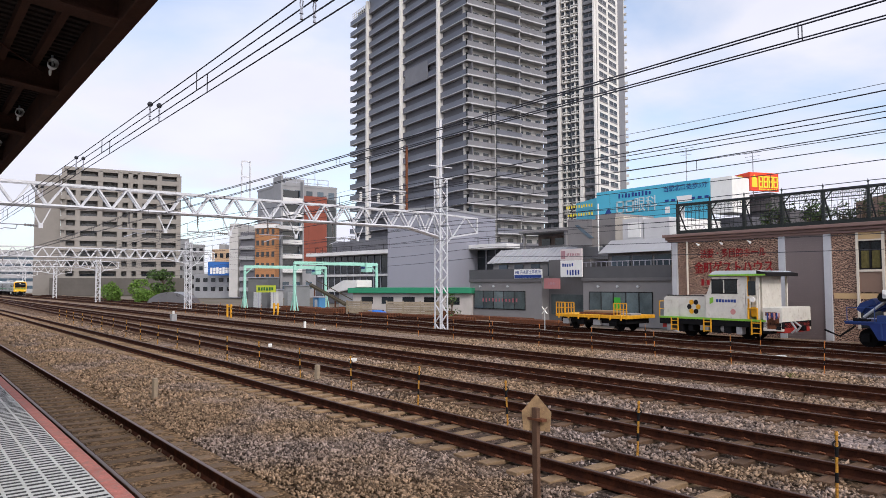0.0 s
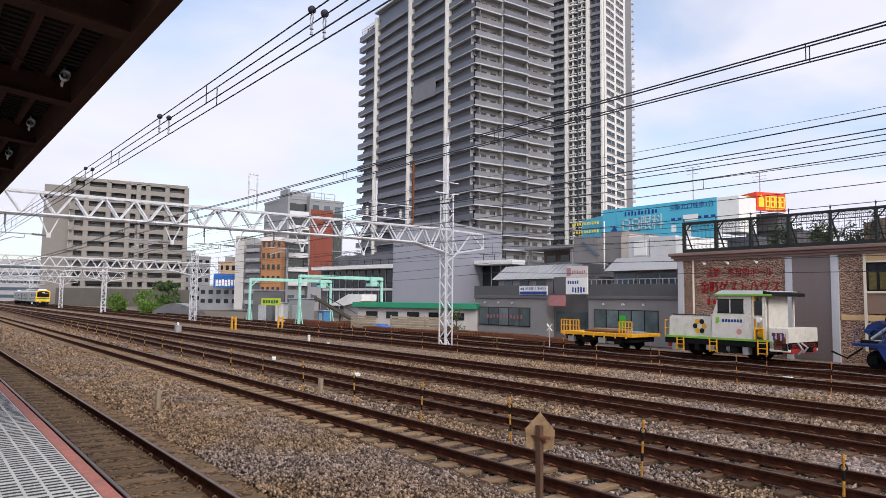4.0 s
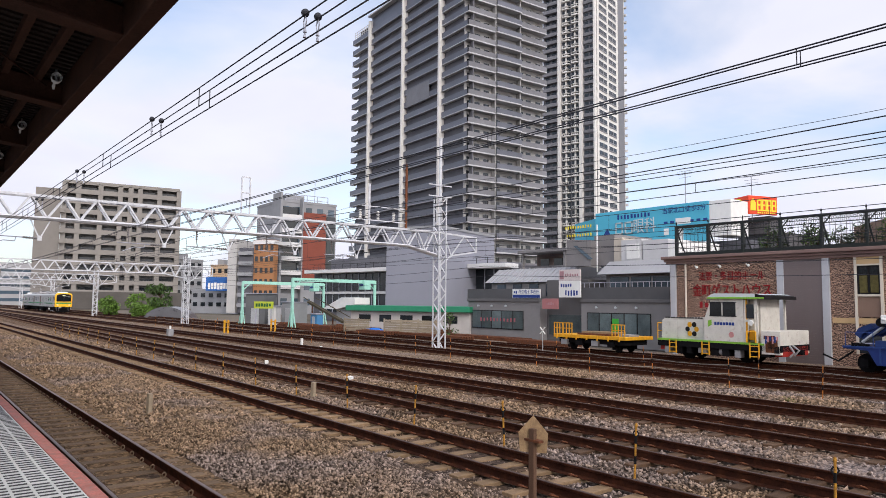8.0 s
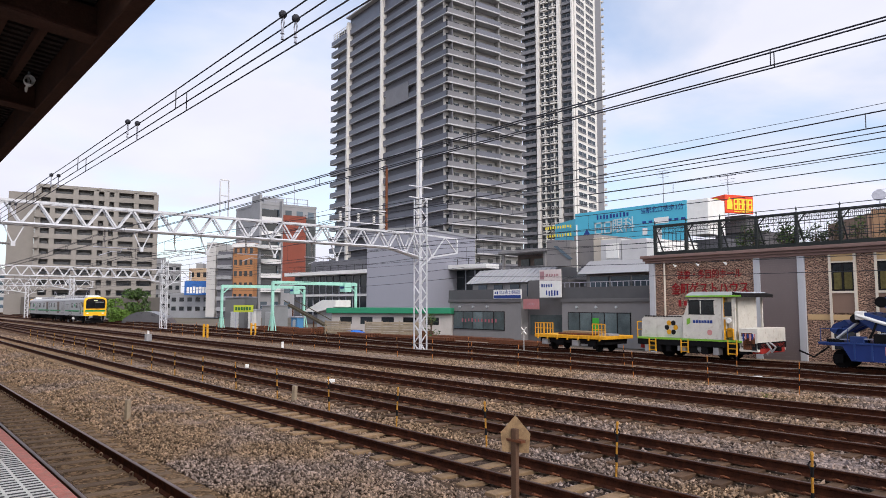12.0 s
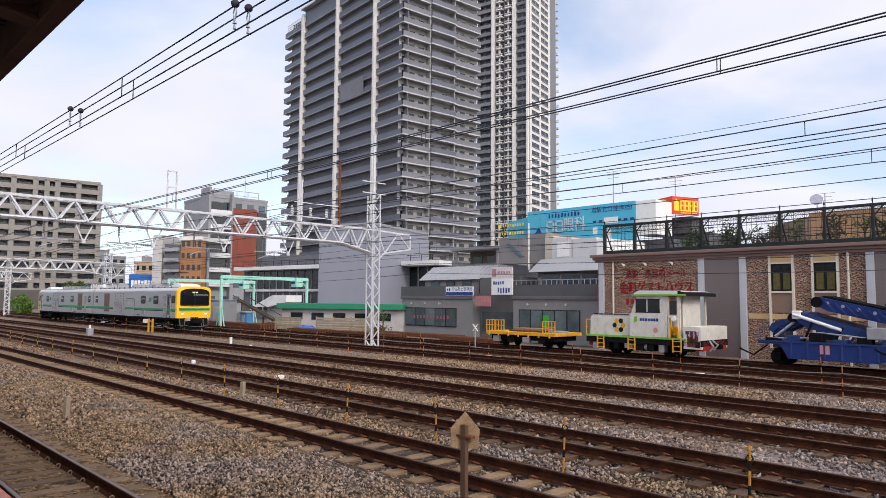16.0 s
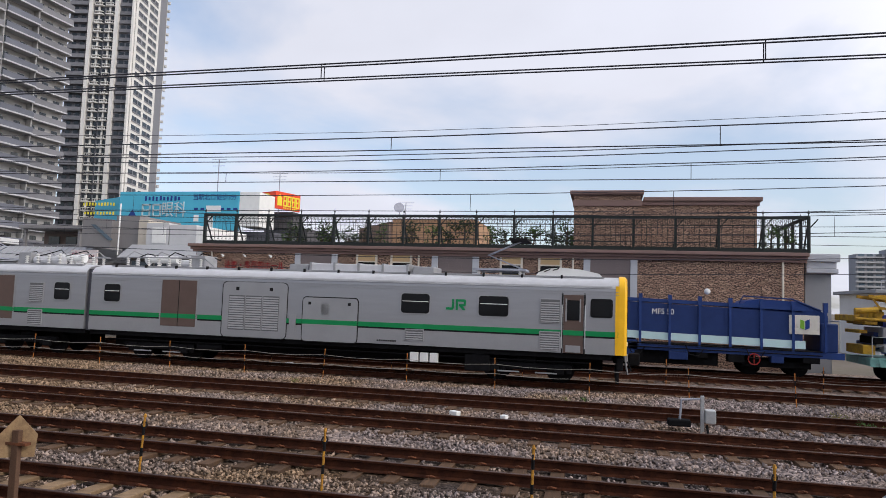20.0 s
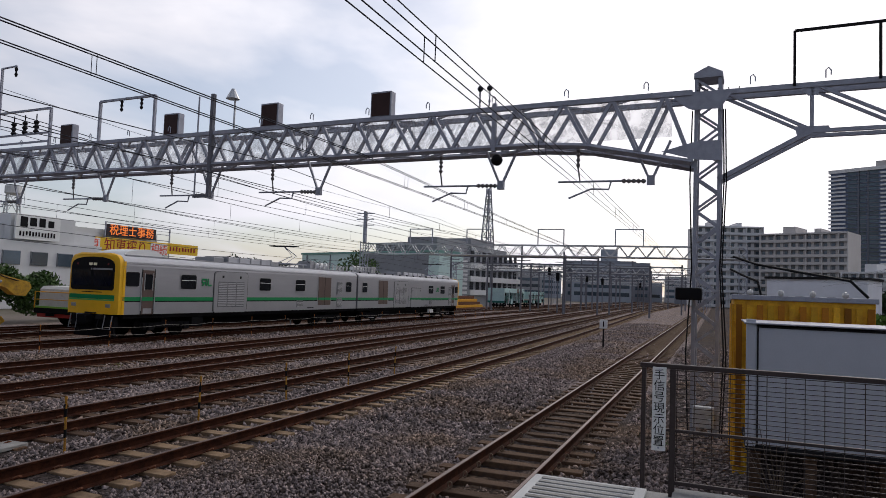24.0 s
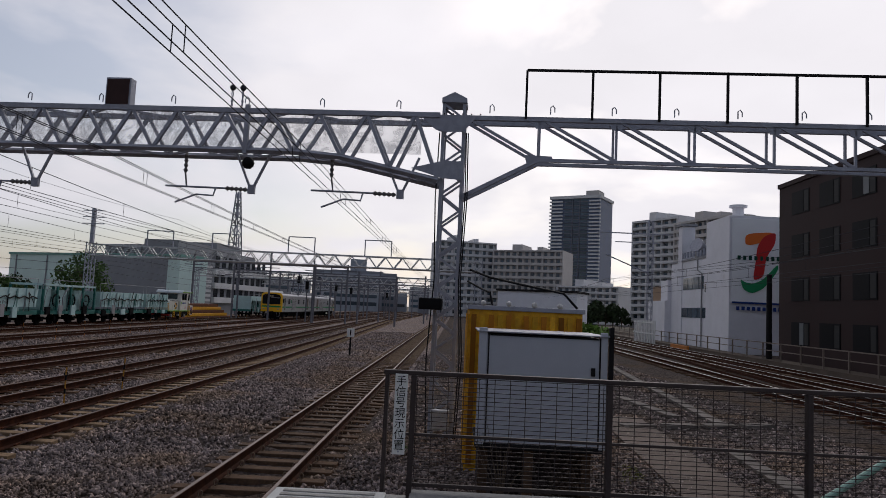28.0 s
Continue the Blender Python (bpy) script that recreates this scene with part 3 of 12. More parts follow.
def build_canopy():
    """Dark underside of the platform roof: decking, purlins, rafters, edge beam."""
    t = thing("platform_roof", "dark rusty steel platform roof seen from below", "platform roof", kind="structure")
    M_RUST = mat("dark_rusty_beam", (0.052, 0.026, 0.019), 0.85, 0, 3, 0.35, 0.2, tint=(0.065, 0.03, 0.02), spec=0.06)
    M_DECK = mat("roof_sheet", (0.030, 0.021, 0.018), 0.9, 0, 1.5, 0.3, 0.15, spec=0.05)
    E, X1 = 1.25, -4.3
    x0 = -60

    def z(y):
        return 4.72 + 0.10 * (1.25 - y)
    g = Geo()
    n = 60
    for k in range(n):
        a, b = x0 + (X1 - x0) * k / n, x0 + (X1 - x0) * (k + 0.93) / n
        g.add([(a, E, z(E) + 0.10), (b, E, z(E) + 0.10), (b, -5, z(-5) + 0.10), (a, -5, z(-5) + 0.10), (a, E, z(E) + 0.16), (b, E, z(E) + 0.16), (b, -5, z(-5) + 0.16), (a, -5, z(-5) + 0.16)],
              [(0, 1, 2, 3), (7, 6, 5, 4), (0, 4, 5, 1), (2, 6, 7, 3), (1, 5, 6, 2), (0, 3, 7, 4)])
    g.add([(x0, E, z(E) + 0.17), (X1, E, z(E) + 0.17), (X1, -5, z(-5) + 0.17), (x0, -5, z(-5) + 0.17)], [(0, 1, 2, 3)])
    part("roof_sheet", g, M_DECK, t)
    part("edge_beam", Geo().box(x0, X1, E - 0.05, E + 0.07, z(E) - 0.195, z(E) + 0.2, 0.01), M_RUST, t, "rust-brown edge beam")
    for k in range(14):
        y = 0.97 - 0.27 * k if k < 8 else -1.2 - 0.7 * (k - 8)
        part("purlin", Geo().box(x0, X1, y - 0.03, y + 0.03, z(y) + 0.0, z(y) + 0.10), M_RUST, t)
    ribs = Geo()
    for k in range(190):
        x = X1 - 0.1 - 0.12 * k
        ribs.beam((x, E - 0.06, z(E) + 0.095), (x, -3, z(-3) + 0.095), 0.05, 0.02)
    tagged(part("sheet_ribs", ribs, M_DECK, t, "fine ribs of the roof sheets"), kind="stuff")
    for k in range(22):
        x = -5.42 - 2.38 * k
        part("rafter", Geo().beam((x, E - 0.04, z(E) - 0.06), (x, -5, z(-5) - 0.06), 0.12, 0.22), M_RUST, t)
        part("flange", Geo().beam((x, E - 0.04, z(E) - 0.17), (x, -5, z(-5) - 0.17), 0.2, 0.02), M_RUST, t)
        if k < 9:
            part("brace_rod", Geo().rod([(x, -0.6, z(-0.6) - 0.02), (x - 2.3, E - 0.2, z(E) + 0.0)], 0.008, 6), M_RUST, t)
    for k in range(5):
        x = -7.42 - 2.33 * k
        lampo = thing("roof_floodlight", "small white floodlight under the platform roof", "floodlight", at=(x, 1.09, z(1.09) + 0.02), group="roof floodlights")
        part("bracket", Geo().rod([(0, 0, 0.06), (0, 0, -0.03), (0.03, 0, -0.06)], 0.012, 6), M_GALV, lampo)
        part("shade", Geo().rod([(-0.05, 0, -0.02), (0.0, 0, -0.04), (0.06, 0.0, -0.03)], [0.03, 0.045, 0.05], 10, False), M_WHITE, lampo, "white curved shade", smooth=True)
        part("arm", Geo().rod([(-0.05, 0, -0.04), (-0.12, 0, -0.10), (-0.14, 0, -0.06)], 0.012, 6), M_WHITE, lampo)
    part("post", Geo().box(-24.12, -23.88, -4.2, -3.96, 1.1, 5.2, 0.01), M_RUST, t)
    part("post", Geo().box(-40.12, -39.88, -4.2, -3.96, 1.1, 5.2, 0.01), M_RUST, t)


build_ground()
for k in range(8):
    build_track(k)
build_platform()
build_canopy()
# ---- overhead line: gantries and wires ----
def lattice_post(t, base, h, w, m, name="post", panels=12):
    """A square lattice mast: four angles and crossed lacing."""
    x, y, z = base
    g = Geo()
    for a in (-1, 1):
        for b in (-1, 1):
            g.beam((x + a * w / 2, y + b * w / 2, z), (x + a * w / 2, y + b * w / 2, z + h), 0.07)
    mast = part(name, g, m, t)
    dz = h / panels
    lace = Geo()
    for k in range(panels):
        s = 1 if k % 2 else -1
        z0, z1 = z + k * dz, z + (k + 1) * dz
        for e in (-1, 1):
            lace.beam((x - s * w / 2, y + e * w / 2, z0), (x + s * w / 2, y + e * w / 2, z1), 0.05, 0.02)
            lace.beam((x + e * w / 2, y - s * w / 2, z0), (x + e * w / 2, y + s * w / 2, z1), 0.02, 0.05)
    part("lacing", lace, m, mast)
    part("base_plate", Geo().box(x - w, x + w, y - w, y + w, z, z + 0.12, 0.02), M_CONC, mast)
    return mast


def truss(t, x, y0, y1, z0, z1, w, n, m, split, knee0=0.0, knee1=0.0):
    """A box truss over the tracks along y, between heights z0 and z1; knees taper its ends."""
    ys = [y0 + (y1 - y0) * k / n for k in range(n + 1)]

    def bot(y):
        if knee0 and y < y0 + knee0:
            return z0 - 0.55 * (1 - (y - y0) / knee0)
        if knee1 and y > y1 - knee1:
            return z0 - 0.55 * (1 - (y1 - y) / knee1)
        return z0
    for s in (-1, 1):
        xx = x + s * w / 2
        part("top_chord", Geo().beam((xx, y0, z1), (xx, y1, z1), 0.11), m, t)
        part("bottom_chord", Geo().rod([(xx, a, bot(a)) for a in ys], 0.072, 4), m, t)
        joined = Geo()
        for k in range(n):
            a, b = ys[k], ys[k + 1]
            mid = (a + b) / 2
            for p, q in (((xx, a, bot(a)), (xx, mid, z1)), ((xx, mid, z1), (xx, b, bot(b)))):
                if split:
                    part("brace", Geo().beam(p, q, 0.075), m, t)
                else:
                    joined.beam(p, q, 0.075)
        if not split:
            tagged(part("bracing", joined, m, t), kind="stuff")
    g = Geo()
    for k in range(n):
        s = 1 if k % 2 else -1
        g.beam((x - s * w / 2, ys[k], z1), (x + s * w / 2, ys[k + 1], z1), 0.05)
        g.beam((x - s * w / 2, ys[k], bot(ys[k])), (x + s * w / 2, ys[k + 1], bot(ys[k + 1])), 0.05)
    part("lateral_bracing", g, m, t)


def insulator(g, p, q, r=0.05, n=6):
    p, q = Vector(p), Vector(q)
    pts, rs = [], []
    for k in range(n * 2 + 1):
        pts.append(p.lerp(q, k / (n * 2)))
        rs.append(r if k % 2 else r * 0.45)
    return g.rod(pts, rs, 8)


def cantilever(t, x, y, zb, m, e=-1):
    """V hanger under the beam with the arm and insulator that hold the contact wire."""
    part("v_hanger", Geo().beam((x, y + 0.40, zb), (x, y + 0.05, zb - 0.78), 0.05).beam((x, y - 0.40, zb), (x, y - 0.05, zb - 0.78), 0.05).box(x - 0.04, x + 0.04, y - 0.08, y + 0.08, zb - 0.95, zb - 0.74), m, t)
    part("insulator", insulator(Geo(), (x, y + e * 0.1, zb - 0.86), (x, y + e * 0.62, zb - 0.84), 0.06, 5), M_PORCD, t)
    part("steady_arm", Geo().rod([(x, y + e * 0.62, zb - 0.84), (x, y + e * 2.05, zb - 0.82)], 0.025, 6).rod([(x, y + e * 0.85, zb - 0.84), (x, y + e * 0.9, zb - 1.02), (x, y + e * 1.3, zb - 1.0), (x, y + e * 1.8, zb - 1.2)], 0.022, 6), M_GALV2, t)
    part("insulator", insulator(Geo(), (x, y + e * 1.6, zb - 0.05), (x, y + e * 1.6, zb - 0.5), 0.055, 4).rod([(x, y + e * 1.6, zb - 0.5), (x, y + e * 1.55, zb - 0.82)], 0.02, 6), M_PORCD, t)


def ladder_frame(t, x, y, z, m):
    part("service_post", Geo().beam((x, y - 0.22, z), (x, y - 0.22, z + 1.9), 0.06).beam((x, y + 0.22, z), (x, y + 0.22, z + 1.9), 0.06).beam((x, y - 0.22, z + 1.9), (x, y + 0.22, z + 1.9), 0.06).beam((x, y - 0.22, z + 1.1), (x, y + 0.22, z + 1.1), 0.05), m, t)


def left_gantry(x, y1, zb, zt, y0, split, m, label, tall=0.0, arms=()):
    t = thing("overhead_gantry", label, "overhead gantry", group="overhead gantries")
    lattice_post(t, (x, y1, -0.4), zt + 0.6 + tall, 0.55 if split else 0.6, m, panels=16)
    truss(t, x, y0, y1, zb, zt, 0.34, max(8, int((y1 - y0) / 1.25)), m, split, knee1=2.6)
    # short cantilever behind the post
    g = Geo().beam((x, y1, zt), (x, y1 + 3.0, zt - 0.12), 0.1).beam((x, y1 + 3.0, zt - 0.12), (x, y1 + 3.0, zb - 0.15), 0.09).beam((x, y1 + 0.9, zb - 0.45), (x, y1 + 3.0, zb - 0.1), 0.09).beam((x, y1, zb - 1.1), (x, y1 + 0.9, zb - 0.45), 0.09)
    g.beam((x, y1 + 0.9, zb - 0.45), (x, y1 + 0.3, zt), 0.07).beam((x, y1 + 0.9, zb - 0.45), (x, y1 + 2.0, zt - 0.08), 0.07).beam((x, y1 + 2.0, zt - 0.08), (x, y1 + 3.0, zb - 0.1), 0.07)
    part("rear_arm", g, m, t)
    part("left_post", Geo().box(x - 0.25, x + 0.25, y0 - 0.5, y0, -0.4, zt), m, t)
    for y in arms:
        cantilever(t, x, y, zb, m)
    return t


G1 = left_gantry(-33.2, 26.2, 5.98, 6.92, -9.0, True, M_GANTRY, "pale painted steel truss gantry carrying the overhead wires", 2.0, (4.6, 9.7, 12.8, 16.4, 20.2))
for y in (13.6,):
    ladder_frame(G1, -33.2, y, 6.95, M_GANTRY)
# mast top equipment on the first gantry
part("mast_pipe", Geo().rod([(-33.2, 26.2, 8.9), (-33.2, 26.2, 12.9)], 0.10, 10), M_GANTRY, G1)
g = Geo()
for z in (9.2, 9.9):
    g.beam((-33.2, 25.3, z), (-33.2, 27.1, z), 0.06)
part("crossarm", g, M_GANTRY, G1)
for y in (21.0, 23.6):
    part("feeder_mast", Geo().rod([(-33.2, y, 6.9), (-33.2, y, 10.9 if y > 22 else 9.4)], 0.06 if y < 22 else 0.075, 8), M_RUSTY if y > 22 else M_GANTRY, G1)
part("insulator_bar", Geo().beam((-33.2, 19.8, 7.3), (-33.2, 23.6, 7.3), 0.06).beam((-33.2, 20.5, 8.1), (-33.2, 23.6, 8.1), 0.05), M_GANTRY, G1)
for y in (20.4, 21.6, 22.7):
    part("insulator", insulator(Geo(), (-33.2, y, 7.33), (-33.2, y, 7.85), 0.11, 4), M_PORC, G1)
left_gantry(-80, 26.0, 5.5, 6.5, -6.0, False, M_GANTRY, "distant pale truss gantry over the tracks", 0.9, (9.5, 13, 16))
left_gantry(-119, 24.6, 5.4, 6.4, -6.0, False, M_GANTRY, "distant pale truss gantry over the tracks", 0.6)
left_gantry(-160, 25.0, 5.4, 6.4, -6.0, False, M_GANTRY, "far pale truss gantry over the tracks", 0.5)
left_gantry(-205, 25.0, 5.4, 6.4, -6.0, False, M_GANTRY, "far pale truss gantry over the tracks", 0.5)


def net_mat(name):
    """Thin woven net: mostly air, slack folds catching the light."""
    m = mat(name, (0.55, 0.55, 0.57), 0.9, 0, 2.0, 0.3, 0)
    n, l = m.node_tree.nodes, m.node_tree.links
    mix, clear = n.new("ShaderNodeMixShader"), n.new("ShaderNodeBsdfTransparent")
    co, nz, mr = n.new("ShaderNodeTexCoord"), n.new("ShaderNodeTexNoise"), n.new("ShaderNodeMapRange")
    nz.inputs["Scale"].default_value, nz.inputs["Detail"].default_value, nz.inputs["Distortion"].default_value = 3.0, 5, 1.2
    l.new(co.outputs["Object"], nz.inputs["Vector"])
    l.new(nz.outputs["Fac"], mr.inputs["Value"])
    mr.inputs["From Min"].default_value, mr.inputs["From Max"].default_value = 0.35, 0.7
    mr.inputs["To Min"].default_value, mr.inputs["To Max"].default_value = 0.12, 0.45
    l.new(mr.outputs[0], mix.inputs[0])
    l.new(clear.outputs[0], mix.inputs[1])
    l.new(n["Principled BSDF"].outputs[0], mix.inputs[2])
    l.new(mix.outputs[0], n["Material Output"].inputs["Surface"])
    return m


NET = net_mat("bird_net")


def right_gantry():
    x, m = 15.55, M_GALV2
    t = thing("signal_gantry", "grey lattice gantry with mesh sides, wire hangers and signal boxes", "overhead gantry", at=pose(15.55, 0.2, 0, 0, 0, -3.43) @ pose(-15.55, 0, 0), group="overhead gantries")
    FAR = 28.1
    lattice_post(t, (x, 0.0, -0.4), 7.58, 0.46, m, panels=22)
    lattice_post(t, (x, FAR, -0.4), 9.1, 0.55, m, panels=22)
    truss(t, x, 0.3, FAR - 0.3, 5.95, 6.87, 0.75, 25, m, True, knee0=2.6, knee1=2.6)
    # gusset plates where the beam meets the post
    part("gusset", Geo().prism([(-0.52, 6.88), (0.78, 6.88), (0.40, 6.55), (0.28, 6.50), (-0.26, 6.50), (-0.30, 6.58)], x - 0.40, x - 0.38, "x"), m, t)
    part("gusset", Geo().prism([(-0.27, 5.84), (0.2, 5.84), (0.9, 5.66), (0.2, 5.45), (-0.27, 5.42)], x - 0.40, x - 0.38, "x"), m, t)
    part("post_cap", Geo().prism([(-0.28, 7.2), (0.28, 7.2), (0.28, 7.3), (0, 7.44), (-0.28, 7.3)], x - 0.3, x + 0.3, "x"), m, t)
    for k in range(7):
        part("rivet", Geo().rod([(x - 0.40, -0.6 + 0.2 * k, 6.9), (x - 0.415, -0.6 + 0.2 * k, 6.9)], 0.018, 6), M_DARK, t)
    # fine mesh along the beam
    tagged(part("mesh_guard", Geo().box(x - 0.305, x - 0.300, 0.7, FAR - 1.0, 5.98, 6.84), NET, t, "fine translucent bird netting"), kind="stuff")
    # cantilever truss to the far side
    y1 = -14.0
    for k in range(9):
        y = -0.8 - 1.35 * k
        part("hook", Geo().rod([(x - 0.2, y, 7.0), (x - 0.2, y, 7.16), (x - 0.2, y - 0.05, 7.2), (x - 0.2, y - 0.09, 7.14), (x - 0.2, y - 0.09, 7.05)], 0.014, 5), m, t)
    for k in range(14):
        y = 1.2 + 1.75 * k
        part("hook", Geo().rod([(x - 0.36, y, 7.0), (x - 0.36, y, 7.16), (x - 0.36, y + 0.05, 7.2), (x - 0.36, y + 0.09, 7.14), (x - 0.36, y + 0.09, 7.05)], 0.014, 5), m, t)
    part("gusset", Geo().prism([(-1.6, 6.06), (-2.2, 6.04), (-2.25, 5.92), (-1.95, 5.86), (-1.65, 5.88)], x - 0.245, x - 0.225, "x"), m, t)
    for k in range(7):
        yb = -1.92 - 1.68 * k
        part("gusset", Geo().prism([(yb + 0.22, 6.83), (yb - 0.16, 6.83), (yb - 0.1, 6.66), (yb + 0.08, 6.66)], x - 0.245, x - 0.228, "x"), m, t)
    for s in (-0.22, 0.22):
        part("top_chord", Geo().beam((x + s, -0.2, 6.87), (x + s, y1, 6.87), 0.1), m, t)
        part("bottom_chord", Geo().beam((x + s, -1.9, 5.95), (x + s, y1, 5.95), 0.075), m, t)
        part("knee", Geo().beam((x + s, -0.2, 5.05), (x + s, -1.9, 5.95), 0.09), m, t)
        for k in range(7):
            ya, yb = -0.35 - 1.68 * k, -1.92 - 1.68 * k
            part("brace", Geo().beam((x + s, ya, 6.84), (x + s, yb, 5.97), 0.06), m, t)
            part("strut", Geo().beam((x + s, yb, 5.97), (x + s, yb, 6.87), 0.05), m, t)
    # walkway railing on the cantilever
    r = part("railing", Geo().beam((x - 0.3, -1.6, 7.97), (x - 0.3, y1, 7.97), 0.05), M_DARK, t)
    for k in range(9):
        part("baluster", Geo().beam((x - 0.3, -1.6 - 1.45 * k, 6.87), (x - 0.3, -1.6 - 1.45 * k, 7.97), 0.05), M_DARK, r)
    # signal boxes on the beam
    for y in (8.0, 11.66, 15.46, 20.28, 25.12, 30.92):
        b = part("signal_box", Geo().box(x - 0.12, x + 0.12, y - 0.31, y + 0.31, 6.98, 7.68, 0.02), M_GALV2, t)
        part("front", Geo().box(x - 0.135, x - 0.122, y - 0.27, y + 0.27, 7.03, 7.63), M_SIG, b, "dark brown signal panel")
    part("heavy_hanger", Geo().box(x - 0.45, x - 0.36, 4.65, 4.75, 5.86, 7.0), m, t)
    part("heavy_hanger", Geo().box(x - 0.46, x - 0.35, 13.44, 13.55, 5.0, 8.02).box(x - 0.45, x - 0.36, 13.5, 14.08, 4.99, 5.05), M_FARPOLE, t)
    part("thin_hanger", Geo().rod([(x - 0.4, 14.05, 5.02), (x - 0.4, 14.05, 8.0)], 0.025, 6), m, t)
    part("bell_lamp", Geo().rod([(x, 13.05, 7.0), (x, 13.05, 7.95), (x - 0.1, 13.05, 8.2)], 0.03, 8).rod([(x - 0.1, 13.05, 8.22), (x - 0.1, 13.05, 8.04), (x - 0.1, 13.05, 7.92)], [0.05, 0.14, 0.2], 12), M_GALV, t, "small bell-shaped floodlight")
    for y, w, n in ((16.32, 2.5, 1), (21.3, 2.88, 2)):
        f = Geo().beam((x, y, 6.9), (x, y, 8.35), 0.08).beam((x, y + w, 6.9), (x, y + w, 8.35), 0.08).beam((x, y, 8.35), (x, y + w, 8.35), 0.07)
        if n == 2:
            f.beam((x, y, 7.5), (x, y + w, 7.5), 0.06).beam((x, y, 7.2), (x, y + w, 7.2), 0.06)
        fr = part("frame", f, m, t)
        for k in range(3 if n == 2 else 2):
            if n == 2:
                yy = y + 0.75 + 0.62 * k
                part("insulator", insulator(Geo(), (x, yy, 7.5), (x, yy, 7.98), 0.1, 3).rod([(x, yy, 7.95), (x, yy, 8.2)], 0.02, 5), M_DARK, fr)
            else:
                part("insulator", insulator(Geo(), (x, y + 0.6 + 0.9 * k, 8.33), (x, y + 0.6 + 0.9 * k, 7.95), 0.055, 3), M_DARK, fr)
    mt = part("mast_top", Geo().beam((x - 0.2, FAR + 0.25, 7.2), (x - 0.2, FAR + 0.25, 10.3), 0.08).beam((x + 0.25, FAR + 0.1, 7.2), (x + 0.25, FAR + 0.1, 10.4), 0.06).beam((x - 0.2, FAR + 0.25, 10.3), (x + 0.25, FAR + 0.1, 10.4), 0.05), m, t)
    part("cross_arm", Geo().beam((x - 1.0, FAR + 0.4, 9.45), (x + 0.9, FAR, 9.75), 0.06).beam((x - 1.1, FAR + 0.4, 8.9), (x + 0.7, FAR, 9.2), 0.05), m, mt)
    for dx in (-0.95, -0.35, 0.85):
        part("insulator", insulator(Geo(), (x + dx, FAR + 0.2, 9.62 + 0.15 * dx), (x + dx, FAR + 0.2, 9.98 + 0.15 * dx), 0.08, 3), M_DARK, mt)
    part("cross_arm", Geo().beam((x, FAR, 8.35), (x, FAR - 1.1, 8.45), 0.05), m, mt)
    part("insulator", insulator(Geo(), (x, FAR - 1.0, 8.42), (x, FAR - 1.0, 7.9), 0.06, 3), M_DARK, mt)
    part("lightning_rod", Geo().beam((x, 24.18, 7), (x, 24.18, 10.05), 0.07).beam((x, 24.18, 10.03), (x + 0.1, 23.5, 10.1), 0.05), m, t)
    part("insulator", insulator(Geo(), (x + 0.1, 23.55, 10.08), (x + 0.1, 23.55, 9.7), 0.06, 2), M_DARK, t)
    part("gusset", Geo().prism([(FAR - 0.9, 6.9), (FAR + 0.3, 6.9), (FAR + 0.3, 6.3), (FAR - 0.2, 6.2)], x - 0.40, x - 0.38, "x"), m, t)
    part("rear_arm", Geo().beam((x, FAR, 6.9), (x, FAR + 4.5, 7.0), 0.09).beam((x, FAR, 5.0), (x, FAR + 2.1, 6.05), 0.09).beam((x, FAR + 2.1, 6.05), (x, FAR + 4.05, 6.05), 0.07).beam((x, FAR + 4.05, 6.05), (x, FAR + 4.5, 7.0), 0.07).beam((x, FAR + 0.4, 6.9), (x, FAR + 2.1, 6.05), 0.06).beam((x, FAR + 2.1, 6.05), (x, FAR + 2.6, 6.95), 0.06).beam((x, FAR + 2.6, 6.95), (x, FAR + 4.05, 6.05), 0.06), m, t)
    for y in (1.15, 4.6, 9.84, 13.7, 18.16, 22.54):
        cantilever(t, x - 0.1, y, 5.95, m, 1)
    part("marker_ball", Geo().ball((x - 0.42, 4.6, 5.65), 0.14), M_BLACK, t, "black round marker", smooth=True)
    # cables and boxes on the near post
    for k, dy in enumerate((-0.3, -0.34, 0.3)):
        part("cable", Geo().rod([(x - 0.3, dy, -0.2), (x - 0.33, dy * 1.2, 1.5), (x - 0.3, dy * 0.9, 3.2), (x - 0.31, dy * 1.1, 5.0), (x - 0.3, dy, 6.5)], 0.014, 6), M_BLACK, t)
    part("spot_lamp", Geo().box(x - 0.62, x - 0.3, 0.05, 0.55, 2.55, 2.8, 0.03), M_BLACK, t, "black spotlight on the post")
    part("junction_box", Geo().box(x - 0.45, x - 0.28, -0.2, 0.2, 0.0, 0.42, 0.02), M_GALV, t)
    return t


M_SIG = mat("signal_front", (0.045, 0.022, 0.02), 0.6, 0, 6, 0.2, 0.05)
right_gantry()




def far_gantry(x, y0, y1, zb, zt, label):
    t = thing("overhead_gantry", label, "overhead gantry", group="overhead gantries")
    truss(t, x, y0, y1, zb, zt, 0.7, int((y1 - y0) / 1.5), M_GALV, False)
    for y in (y0, y1):
        lattice_post(t, (x, y, -0.4), zt + 0.6, 0.6, M_GALV2, panels=14)
    return t


